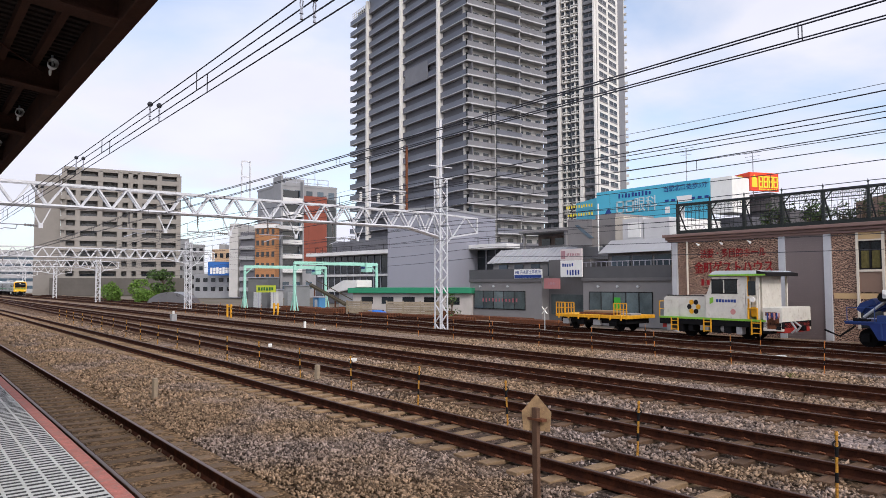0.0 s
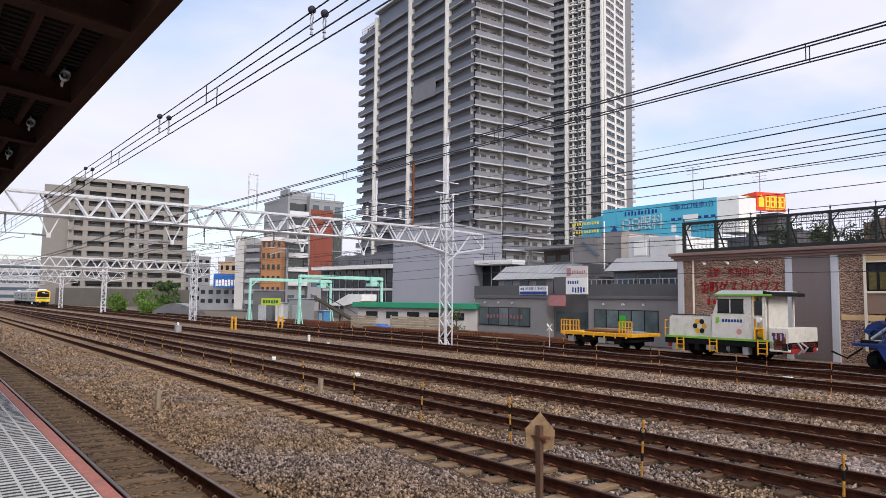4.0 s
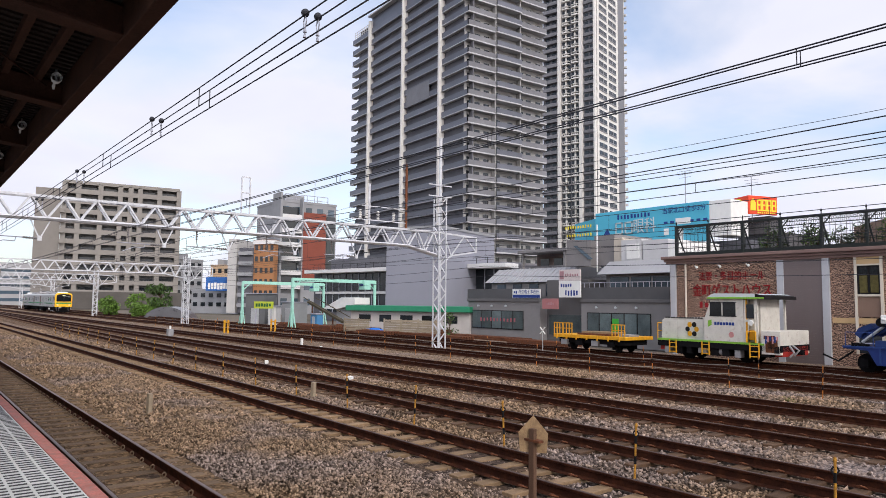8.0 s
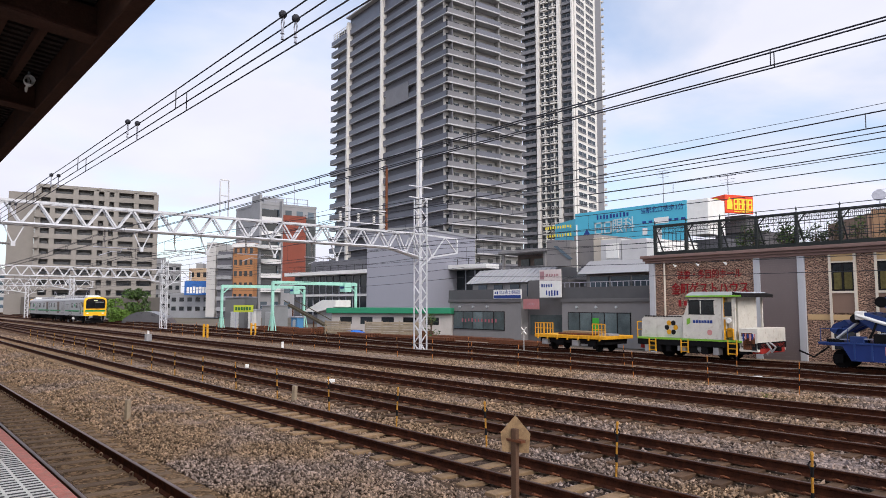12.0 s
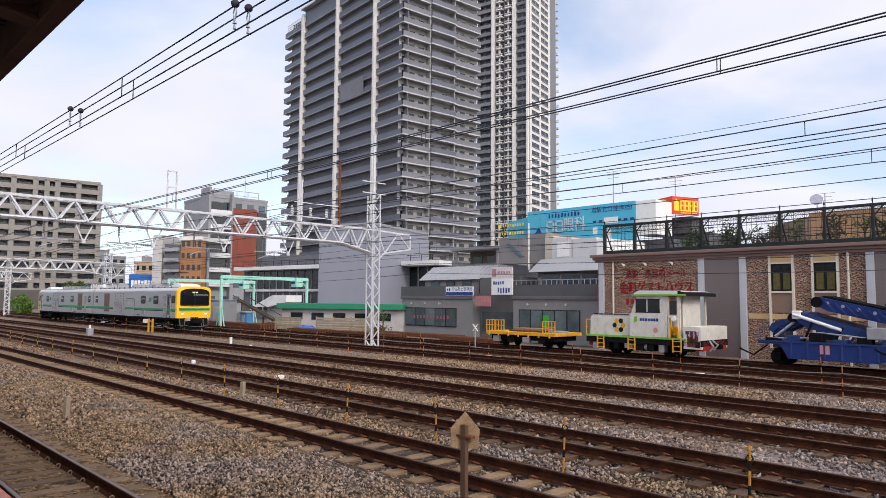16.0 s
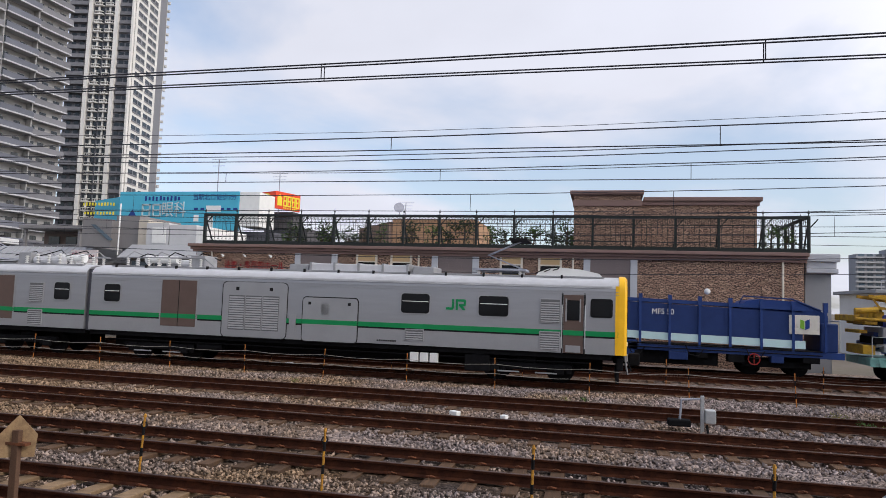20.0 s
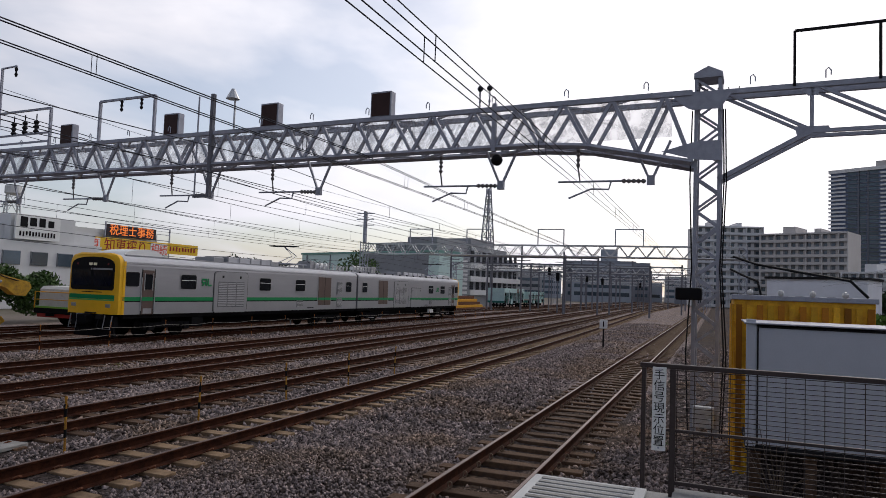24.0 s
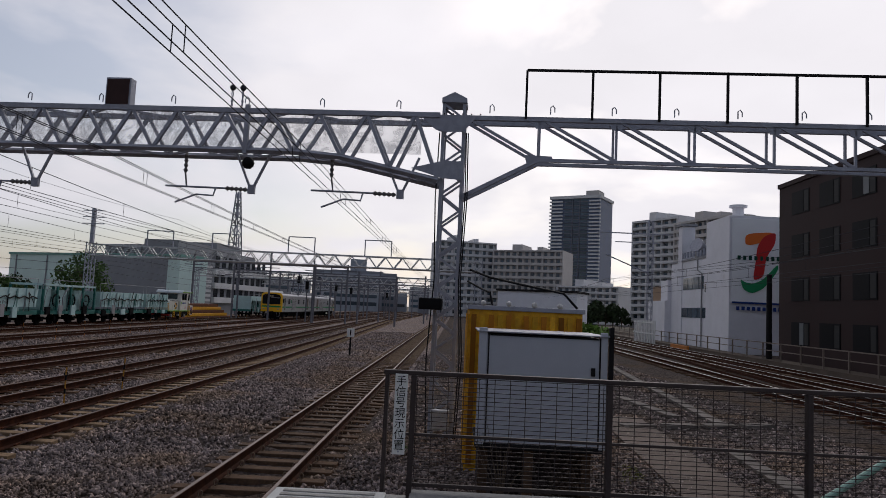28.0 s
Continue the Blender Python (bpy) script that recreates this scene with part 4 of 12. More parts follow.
F1 = far_gantry(62, -2.0, 33.5, 5.9, 6.9, "grey truss gantry far along the line")
g = Geo().beam((62, 33.5, 7), (62, 33.5, 10.2), 0.3)
for z in (8.8, 9.4, 10.0):
    g.beam((62, 32.5, z), (62, 34.5, z), 0.08)
part("mast_top", g, M_GALV2, F1)
for y in (6, 13, 20, 26):
    part("frame", Geo().beam((62, y, 6.9), (62, y, 8.4), 0.09).beam((62, y + 2.4, 6.9), (62, y + 2.4, 8.4), 0.09).beam((62, y, 8.4), (62, y + 2.4, 8.4), 0.09), M_GALV2, F1)
for k, (x, a, b, h) in enumerate(((88, 14.0, 34, 7.5), (92, 8.0, 30, 6.5), (112, 5.0, 36, 7.6), (126, 12.0, 30, 7.0), (150, 6.0, 34, 7.4), (165, 4.0, 30, 7.0))):
    p = thing("line_pole_row", "cluster of grey overhead-line poles with crossarms far along the line", "overhead poles", group="line poles")
    for q in range(5):
        y = a + (b - a) * q / 4
        part("pole", Geo().rod([(x + 3 * (q % 2), y, -0.4), (x + 3 * (q % 2), y, h + 0.6 * (q % 3))], 0.13, 6), M_FARPOLE, p)
        part("crossarm", Geo().beam((x + 3 * (q % 2), y - 1.2, h - 0.8), (x + 3 * (q % 2), y + 1.2, h - 0.8), 0.1).beam((x + 3 * (q % 2), y, h - 1.8), (x + 3 * (q % 2), y - 1.6, h - 1.1), 0.08), M_FARPOLE, p)
    part("head_span", Geo().beam((x, a, h - 0.4), (x, b, h - 0.4), 0.12).beam((x, a, h - 1.2), (x, b, h - 1.2), 0.1), M_FARPOLE, p)
for k, x in enumerate((105, 140, 180, 225)):
    far_gantry(x, 2, 40, 5.8, 6.8, "hazy grey truss gantry far along the line")


def wire_run(t, name, pts, r, m=M_WIRE):
    return part(name, Geo().rod(pts, r, 5, False), m, t)


def catenary(i, zc, zm, twin=None, sag=0.35, label=""):
    """Contact and messenger wire over one track, with droppers, between supports."""
    t = thing("overhead_line", label or "dark overhead contact and messenger wires", "overhead wires", group="overhead wires")
    sup = [-205, -160, -119, -80, -33.2, 15.3, 62, 105, 140, 180, 225]
    for off in (twin or (0.0,)):
        msg, con = [], []
        for a, b in zip(sup[:-1], sup[1:]):
            for k in range(8):
                u = k / 8
                x = a + (b - a) * u
                y = track_y(i, x) + off
                con.append((x, y, zc))
                msg.append((x, y, zm + sag * (4 * (u - 0.5) ** 2)))
        wire_run(t, "contact_wire", con, 0.008 if i == 0 else 0.010)
        wire_run(t, "messenger_wire", msg, 0.008 if i == 0 else 0.011)
        for a, b in zip(sup[2:-3], sup[3:-2]):
            n = 9
            for k in range(n):
                u = (k + 0.5) / n
                x = a + (b - a) * u
                y = track_y(i, x) + off
                part("dropper", Geo().rod([(x, y, zc), (x, y, zm + sag * (4 * (u - 0.5) ** 2))], 0.007, 4, False), M_WIRE, t)
    return t


catenary(0, 5.15, 5.40, (0.01, 0.15), 0.12)
catenary(1, 5.44, 5.62, (-0.05, 0.05), 0.25)
catenary(2, 5.18, 5.38, None, 0.5)
catenary(3, 5.30, 5.54, None, 0.5)
catenary(4, 5.10, 5.55, None, 0.5)
catenary(5, 5.05, 5.5, None, 0.5)
catenary(6, 5.2, 5.7, None, 0.4)


def hang(x, y, zt, zb):
    """Twin dropper clamp with round weights."""
    t = thing("wire_clamp", "twin clamp with round black insulators on the wires", "wire clamp", at=(x, y, zb), group="wire clamps")
    for s in (0.01, 0.15):
        part("ball", Geo().ball((0, s, zt - zb + 0.02), 0.042), M_WIRE, t, smooth=True)
        h = zt - zb
        part("link", Geo().rod([(0, s, h), (0.03, s, h * 0.75), (0.012, s, h * 0.5), (0, s, h * 0.45)], 0.007, 5).rod([(0, s, h), (-0.03, s, h * 0.75), (-0.012, s, h * 0.5), (0, s, h * 0.45)], 0.007, 5).rod([(0, s, h * 0.5), (0, s, h * 0.3), (0, s, h * 0.28), (0, s, 0.02)], [0.008, 0.022, 0.008, 0.018], 6), M_GALV2, t)


for x in (-5.95, -11.1, -16.8, -22.4, 9.2):
    hang(x, 2.97, 5.40, 5.15)
g = Geo()
FE = thing("feeder_cables", "thick dark feeder cables strung along the line", "cables")
for y, z, r in ((22.0, 8.0, 0.016), (21.2, 7.65, 0.016), (24.6, 9.5, 0.010), (23.0, 7.6, 0.012), (27.4, 6.6, 0.015), (29.5, 6.0, 0.015), (29.9, 5.0, 0.014), (30.4, 4.4, 0.014)):
    pts = []
    for a, b in ((-119, -80), (-80, -33.2), (-33.2, 15.3), (15.3, 62), (62, 105)):
        for k in range(6):
            u = k / 6
            pts.append((a + (b - a) * u, y + drift(a + (b - a) * u) * 0.8, z - 0.5 * (1 - 4 * (u - 0.5) ** 2)))
    wire_run(FE, "cable", pts, r)


def street_wires():
    """Contact and messenger wires over the street-side tracks, with stays to the lattice mast."""
    t = thing("street_side_wires", "dark overhead wires above the street-side tracks", "overhead wires", group="overhead wires")
    for y, zc, zm in ((-12.65, 5.0, 5.9), (-16.1, 5.1, 6.1), (-19.0, 5.1, 5.8)):
        for z, sag in ((zc, 0.0), (zm, 0.5)):
            pts = []
            for a, b in ((15.6, 62), (62, 110), (110, 160)):
                for k in range(8):
                    u = k / 8
                    x = a + (b - a) * u
                    pts.append((x, y - 0.025 * max(0, x - 30), z - sag * (1 - 4 * (u - 0.5) ** 2)))
            wire_run(t, "wire", pts, 0.011)
        for k in range(7):
            u = (k + 0.5) / 7
            x = 15.6 + 46.4 * u
            yy = y - 0.025 * max(0, x - 30)
            part("dropper", Geo().rod([(x, yy, zc), (x, yy, zm - 0.5 * (1 - 4 * (u - 0.5) ** 2))], 0.008, 4, False), M_WIRE, t)
        part("v_hanger", Geo().beam((15.55, y + 0.4, 5.95), (15.55, y + 0.06, 5.3), 0.05).beam((15.55, y - 0.4, 5.95), (15.55, y - 0.06, 5.3), 0.05).box(15.5, 15.6, y - 0.08, y + 0.08, 4.95, 5.32), M_GALV2, t)
    for y in (-19.0, -20.5):
        wire_run(t, "feeder", [(15.6, y, 7.2), (45, y - 0.3, 6.5), (77, y - 1.0, 7.4), (120, y - 2, 7.2)], 0.014)


street_wires()
# ---- buildings ----
def facade(t, w, floors, fh, z0, cols, m_wall, m_win, win=(0.55, 0.5), depth=0.25, y=0.0, sill=0.3, balcony=None, limit=300, name="window"):
    """Windows with frames and, where wanted, balcony slabs on a wall along x, facing -y."""
    cw = w / cols
    ww, wh = cw * win[0], fh * win[1]
    pane = Geo().box(-ww / 2, ww / 2, -0.03, 0.0, 0, wh).mesh(name, m_win)
    rest = Geo()
    n = 0
    for f in range(floors):
        z = z0 + f * fh + fh * sill
        for c in range(cols):
            x = (c + 0.5) * cw
            if n < limit:
                part(name, pane, m_win, t, at=pose(x, y - 0.02, z))
            else:
                rest.box(x - ww / 2, x + ww / 2, y - 0.05, y - 0.02, z, z + wh)
            n += 1
    if rest.v:
        tagged(part("windows", rest, m_win, t), kind="stuff")


def frame_at(p, q):
    """Pose of a wall from plan point p to q: x along it, outside on its right hand."""
    p, q = Vector((*p, 0)), Vector((*q, 0))
    d = q - p
    return Matrix.Translation(p) @ Matrix.Rotation(math.atan2(d.y, d.x), 4, "Z"), d.length


M_TOWER = mat("dark_grey_facade", (0.10, 0.10, 0.115), 0.7, 0, 0.3, 0.12, 0.05)
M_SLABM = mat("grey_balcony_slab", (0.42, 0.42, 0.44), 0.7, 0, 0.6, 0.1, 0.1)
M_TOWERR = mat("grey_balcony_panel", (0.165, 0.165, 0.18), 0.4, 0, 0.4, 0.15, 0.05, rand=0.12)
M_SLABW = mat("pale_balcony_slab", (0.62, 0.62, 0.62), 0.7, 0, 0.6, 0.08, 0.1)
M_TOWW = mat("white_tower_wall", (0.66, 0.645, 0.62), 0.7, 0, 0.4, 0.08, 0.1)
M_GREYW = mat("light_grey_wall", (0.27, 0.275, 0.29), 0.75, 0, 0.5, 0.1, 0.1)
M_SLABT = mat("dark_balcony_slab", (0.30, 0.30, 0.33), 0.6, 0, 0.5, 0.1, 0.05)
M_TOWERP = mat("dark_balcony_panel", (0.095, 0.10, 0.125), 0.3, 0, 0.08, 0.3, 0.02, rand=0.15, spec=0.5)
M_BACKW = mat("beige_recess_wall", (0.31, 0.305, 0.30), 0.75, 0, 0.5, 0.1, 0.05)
# slate tone darkened to carry shade in recesses and on shaded faces
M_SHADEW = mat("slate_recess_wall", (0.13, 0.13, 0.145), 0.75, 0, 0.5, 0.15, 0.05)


def dark_tower():
    t = thing("apartment_tower", "tall dark grey apartment tower with pale balcony bands and white fins", "apartment tower")
    D0, D1, D2 = TOWER
    H, fh, nf = 81.0, 3.2, 25
    base = H - fh * nf
    m1, w1 = frame_at(D1, D0)
    m2, w2 = frame_at(D0, D2)
    # core block
    c = [Vector((*p, 0)) for p in (D1, D0, D2)]
    c.append(c[0] + c[2] - c[1])
    cen = sum(c, Vector()) / 4
    inner = [p + (cen - p).normalized() * 1.9 for p in c]
    g = Geo().add([(p.x, p.y, z) for z in (0, H) for p in inner], [(3, 2, 1, 0), (4, 5, 6, 7), (0, 1, 5, 4), (1, 2, 6, 5), (2, 3, 7, 6), (3, 0, 4, 7)])
    part("wall", g, M_TOWER, t)
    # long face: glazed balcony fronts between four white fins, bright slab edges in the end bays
    # shaded side: its wall colour is set darker than the short face's
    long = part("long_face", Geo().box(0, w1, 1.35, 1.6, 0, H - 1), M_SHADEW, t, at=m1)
    fins = (9.2, 27.4, 44.4)
    bays = list(zip((-1.4,) + tuple(f + 0.8 for f in fins), fins + (w1 - 0.1,)))
    rng = random.Random(5)
    panes = Geo()
    for b, (xa, xb) in enumerate(bays):
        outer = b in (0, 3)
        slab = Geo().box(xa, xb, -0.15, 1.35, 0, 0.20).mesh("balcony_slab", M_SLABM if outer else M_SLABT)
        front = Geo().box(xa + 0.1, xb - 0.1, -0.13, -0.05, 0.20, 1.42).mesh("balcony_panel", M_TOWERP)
        for f in range(nf):
            z = base + f * fh
            part("balcony_slab", slab, None, long, at=pose(0, 0, z))
            part("balcony_panel", front, None, long, at=pose(0, 0, z))
            x = xa + 0.8
            while x < xb - 2.2:
                q = rng.uniform(1.2, 2.2)
                panes.box(x, x + q, 1.27, 1.34, z + 0.9, z + 2.55)
                panes.box(x + q * 0.5 - 0.05, x + q * 0.5 + 0.05, 1.2, 1.27, z + 0.9, z + 2.55)
                x += q + rng.uniform(0.7, 2.4)
    tagged(part("windows", panes, M_GLASSB, long), kind="stuff")
    for x in fins:
        part("fin", Geo().box(x, x + 0.8, -0.75, 1.3, 8, H + 0.5, 0.05), M_TOWW, long, "white vertical fin")
    part("notice_panel", Geo().box(29.5, 40, -0.22, -0.14, 52, 56.5), M_TOWERR, long, "plain grey panel among the balconies")
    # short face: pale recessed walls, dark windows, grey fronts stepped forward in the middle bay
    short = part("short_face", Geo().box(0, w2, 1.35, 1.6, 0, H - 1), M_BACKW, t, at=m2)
    cuts = (0.0, 0.33, 0.645, 1.0)
    kinds = []
    for b in range(3):
        xa, xb = w2 * cuts[b], w2 * cuts[b + 1]
        d = 0.55 if b == 1 else 0.0
        slab = Geo().box(xa, xb, -0.15 - d, 1.35, 0, 0.30).mesh("balcony_slab", M_SLABM)
        front = Geo().box(xa + 0.05, xb - 0.05, -0.13 - d, -0.04 - d, 0.30, 1.38).mesh("balcony_panel", M_TOWERR if b != 1 else M_TOWERP)
        kinds.append((slab, front))
    win = Geo().box(-0.75, 0.75, 1.27, 1.34, 0.35, 2.35).box(-0.04, 0.04, 1.22, 1.27, 0.35, 2.35).mesh("window", M_GLASS)
    wall = Geo().box(-0.12, 0.12, -0.1, 1.35, 0.3, 3.2).mesh("party_wall", M_BACKW)
    for f in range(nf):
        z = base + f * fh
        for slab, front in kinds:
            part("balcony_slab", slab, None, short, at=pose(0, 0, z))
            part("balcony_panel", front, None, short, at=pose(0, 0, z))
        for x in (0.06, 0.15, 0.26, 0.40, 0.56, 0.70, 0.80, 0.93):
            part("window", win, None, short, at=pose(w2 * x, 0, z))
        for x in (0.33, 0.645):
            part("party_wall", wall, None, short, at=pose(w2 * x, 0, z))
    # roof: canopy over the long side, machine room, rails
    part("roof_screen", Geo().box(9.5, w1 - 0.5, 0.3, 0.8, H - 1.4, H + 1.6), M_TOWERP, long)
    part("roof_canopy", Geo().box(9.2, w1 + 0.6, -1.0, 5, H + 1.6, H + 2.0, 0.05), M_SLABM, long, "pale roof canopy edge")
    g = Geo()
    for k in range(9):
        g.beam((-1 + k * 1.1, 0.5, H - 1.5), (-1 + k * 1.1, 0.5, H + 0.6), 0.12)
    for z in (H - 0.8, H - 0.1, H + 0.6):
        g.beam((-1.2, 0.5, z), (8.0, 0.5, z), 0.12)
    part("roof_rail", g, M_SLABW, long)


def white_tower():
    t = thing("apartment_tower", "very tall white and grey apartment tower with bay balconies", "apartment tower")
    A, B, C = TOWER2
    H, fh = 150.0, 3.1
    nf = 47
    m1, w1 = frame_at(A, B)
    m2, w2 = frame_at(B, C)
    c = [Vector((*p, 0)) for p in (A, B, C)]
    c.append(c[0] + c[2] - c[1])
    # core and bay face wear the darker wall colour as painted shade
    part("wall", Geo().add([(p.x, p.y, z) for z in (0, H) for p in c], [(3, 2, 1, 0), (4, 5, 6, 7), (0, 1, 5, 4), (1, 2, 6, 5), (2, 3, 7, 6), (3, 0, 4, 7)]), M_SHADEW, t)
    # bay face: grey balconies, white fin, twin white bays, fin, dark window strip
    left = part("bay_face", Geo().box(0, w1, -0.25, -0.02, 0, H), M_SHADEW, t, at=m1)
    u = w1 / 22.5
    grey = Geo().box(0.3 * u, 6.6 * u, -1.5, -0.3, 0, 1.15).box(0.3 * u, 6.6 * u, -1.55, -0.3, -0.22, 0.0).mesh("balcony", M_TOWERR)
    bay = Geo()
    for a in (8.4, 12.2):
        bay.prism([(a * u, -0.25), ((a + 0.5) * u, -1.5), ((a + 3.0) * u, -1.5), ((a + 3.5) * u, -0.25)], -0.25, 0.15, "z")
        bay.prism([((a + 0.25) * u, -0.6), ((a + 0.55) * u, -1.45), ((a + 2.95) * u, -1.45), ((a + 3.25) * u, -0.6)], 0.85, 1.0, "z")
        for q in range(4):
            bay.box((a + 0.55 + 0.78 * q) * u, (a + 0.67 + 0.78 * q) * u, -1.47, -1.4, 0.15, 0.9)
        bay.box((a + 1.45) * u, (a + 1.95) * u, -0.9, -0.25, 0.15, 2.85)
    bay = bay.mesh("bay_balcony", M_TOWW)
    strip_panel = Geo().box(17.5 * u, 21.6 * u, -0.9, -0.3, 0, 1.2).mesh("balcony", M_TOWERR)
    glazing = Geo()
    right = part("white_face", Geo().box(0, w2, -0.25, -0.02, 0, H), M_TOWW, t, at=m2)
    op = Geo().box(0, w2 * 0.27, -0.30, -0.255, 0.75, 2.75).mesh("recess", M_GLASS)
    rl = Geo().box(0, w2 * 0.27, -0.42, -0.31, 0.75, 1.25).box(w2 * 0.12, w2 * 0.15, -0.40, -0.31, 1.25, 2.75).mesh("balcony", M_TOWERR)
    edge = Geo().box(w2 - 0.2, w2 + 1.2, -0.9, 0.8, 0.2, 0.42).box(w2 + 1.1, w2 + 1.2, -0.9, 0.8, 0.42, 1.3).mesh("corner_balcony", M_SLABW)
    for f in range(nf):
        z = 4 + f * fh
        for me in (grey, bay, strip_panel):
            part(me.name.split(".")[0], me, None, left, at=pose(0, 0, z))
        for a in (1.2, 4.0, 17.8, 19.9):
            glazing.box(a * u, (a + 1.55) * u, -0.36, -0.27, z + 1.3, z + 2.6)
        for a in (8.6, 10.5, 12.4, 14.3):
            glazing.box(a * u, (a + 1.2) * u, -0.34, -0.26, z + 0.4, z + 2.5)
        for x in (0.06, 0.40):
            part("recess", op, None, right, at=pose(w2 * x, 0, z))
            part("balcony", rl, None, right, at=pose(w2 * x, 0, z))
        part("corner_balcony", edge, None, right, at=pose(0, 0, z))
    tagged(part("windows", glazing, M_GLASS, left), kind="stuff")
    for a, b in ((6.9, 8.1), (15.9, 17.2), (21.8, 22.5)):
        part("fin", Geo().box(a * u, b * u, -1.6, -0.02, 0, H), M_TOWW, left, "white vertical fin")
    part("dark_strip", Geo().box(w2 * 0.75, w2 * 0.98, -0.32, -0.255, 0, H), M_TOWERR, right, "grey stair strip")


TOWER = ((-113.75, 97.30), (-169.22, 101.17), (-111.98, 120.96))
TOWER2 = ((-180.69, 193.60), (-158.75, 198.65), (-164.78, 223.16))
dark_tower()
white_tower()


def beige_block():
    """Long beige apartment block with deep balcony openings."""
    M_B = mat("beige_tile", (0.255, 0.238, 0.22), 0.8, 0, 0.3, 0.1, 0.1)
    # wall behind the balconies is darkened to hold the openings' shade
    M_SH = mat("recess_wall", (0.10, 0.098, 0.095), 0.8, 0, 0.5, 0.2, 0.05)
    t = thing("apartment_block", "beige apartment block with rows of recessed balconies", "apartment block")
    A, B = (-214.96, 35.27), (-210.25, 65.22)
    m, w = frame_at(A, B)
    H, fh, nf = 36.0, 2.85, 12
    z0 = H - 0.9 - nf * fh
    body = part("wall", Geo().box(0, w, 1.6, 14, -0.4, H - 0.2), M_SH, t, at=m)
    part("parapet", Geo().box(-0.2, w + 0.2, 0, 14.2, H - 1.0, H, 0.05), M_B, body)
    part("podium", Geo().box(-3, w + 2, -1.5, 1.6, -0.4, 4.6, 0.05), mat("dark_podium", (0.10, 0.092, 0.085), 0.8, 0, 0.5, 0.15, 0.1), body)
    cols = [0, 0.115, 0.30, 0.47, 0.56, 0.645, 0.82, 1.0]
    for c in cols:
        x = c * w
        part("pier", Geo().box(x - 0.65, x + 0.65, 0, 1.7, 0, H - 0.6), M_B, body)
    band = Geo().box(0, w, -0.05, 0.25, 0, 1.35).mesh("balcony_front", M_B)
    pane = []
    for a, b in zip(cols[:-1], cols[1:]):
        pane.append(Geo().box(a * w + 1.0, b * w - 1.0, 1.52, 1.58, 0.2, 2.1).mesh("window", M_GLASS))
    for f in range(nf):
        z = z0 + f * fh
        part("balcony_front", band, M_B, body, at=pose(0, 0, z))
        for p in pane:
            part("window", p, M_GLASS, body, at=pose(0, 0, z))
    side = part("side_wing", Geo().box(-7, -0.7, 1.5, 12, -0.4, H - 2.5), mat("beige_grey", (0.22, 0.205, 0.19), 0.8, 0, 0.3, 0.1, 0.1), body)
    for f in range(nf):
        part("side_balcony", Geo().box(-0.8, 0.2, -1.2, 3, z0 + f * fh, z0 + f * fh + 1.1), M_B, body)


beige_block()


def block(name, label, cat, p, q, depth, h, m_wall, floors=0, cols=0, m_win=None, win=(0.55, 0.45), roof=True, limit=300, z0=0.6, fh=None):
    """A plain building: walls from plan point p to q (front), windows in rows, parapet and roof boxes."""
    t = thing(name, label, cat)
    m, w = frame_at(p, q)
    b = part("wall", Geo().box(0, w, 0, depth, -0.4, h), m_wall, t, at=m)
    if floors:
        facade(b, w, floors, fh or (h - z0) / floors, z0, cols, m_wall, m_win or M_GLASSB, win, limit=limit)
    if roof:
        part("parapet", Geo().box(-0.1, w + 0.1, -0.1, depth + 0.1, h, h + 0.5), m_wall, b)
        part("roof_box", Geo().box(w * 0.2, w * 0.55, depth * 0.3, depth * 0.7, h + 0.3, h + 2.4, 0.05), M_GREYW, b)
    return t, b, w


M_BRICKO = mat("orange_tile", (0.33, 0.16, 0.075), 0.8, 0, 0.4, 0.12, 0.1)
M_REDP = mat("brick_red_panel", (0.22, 0.065, 0.045), 0.7, 0, 0.4, 0.12, 0.05)
M_LAV = mat("lavender_grey_wall", (0.25, 0.255, 0.30), 0.75, 0, 0.2, 0.06, 0.05)
# middle distance behind the works yard
t, b, w = block("apartment_block", "orange tiled apartment block with dark windows", "apartment block", (-134.64, 57.34), (-131.09, 60.19), 1.6, 14.6, M_BRICKO, 6, 4, M_GLASS)
part("white_end", Geo().box(-6.2, -4.2, 0.5, 8, 0, 15.4), mat("pale_end_wall", (0.46, 0.45, 0.44), 0.75, 0, 0.4, 0.1, 0.05), b)
part("stair_gallery", Geo().box(-3.2, 0.0, -0.3, 0.4, 0, 13.4), M_TOWER, b, "dark stair gallery")
for f in range(6):
    part("gallery_rail", Geo().box(-3.2, 0.0, -0.8, -0.3, 1.2 + f * 2.15, 2.0 + f * 2.15), M_GREYW, b)
part("roof_band", Geo().box(-0.2, w + 0.2, -0.3, 8, 14.2, 15.0, 0.03), M_SLABW, b)
t, b, w = block("office_building", "grey office building with a brick-red panel", "office building", (-139.83, 65.27), (-139.13, 78.96), 14, 24.5, M_GREYW, 7, 5, M_GLASSB)
part("red_panel", Geo().box(w * 0.36, w * 0.80, -0.5, -0.06, 7.5, 22.5), M_REDP, b)
part("glass_strip", Geo().box(w * 0.82, w * 0.97, -0.35, -0.06, 8, 22), M_GLASS, b)
for f in range(6):
    part("balcony", Geo().box(0, w * 0.34, -1.4, -0.02, 5.2 + f * 3.1, 6.2 + f * 3.1, 0.03), M_SLABW, b)
    part("recess", Geo().box(0.3, w * 0.34 - 0.3, -0.1, -0.03, 6.4 + f * 3.1, 8.0 + f * 3.1), M_GLASS, b)
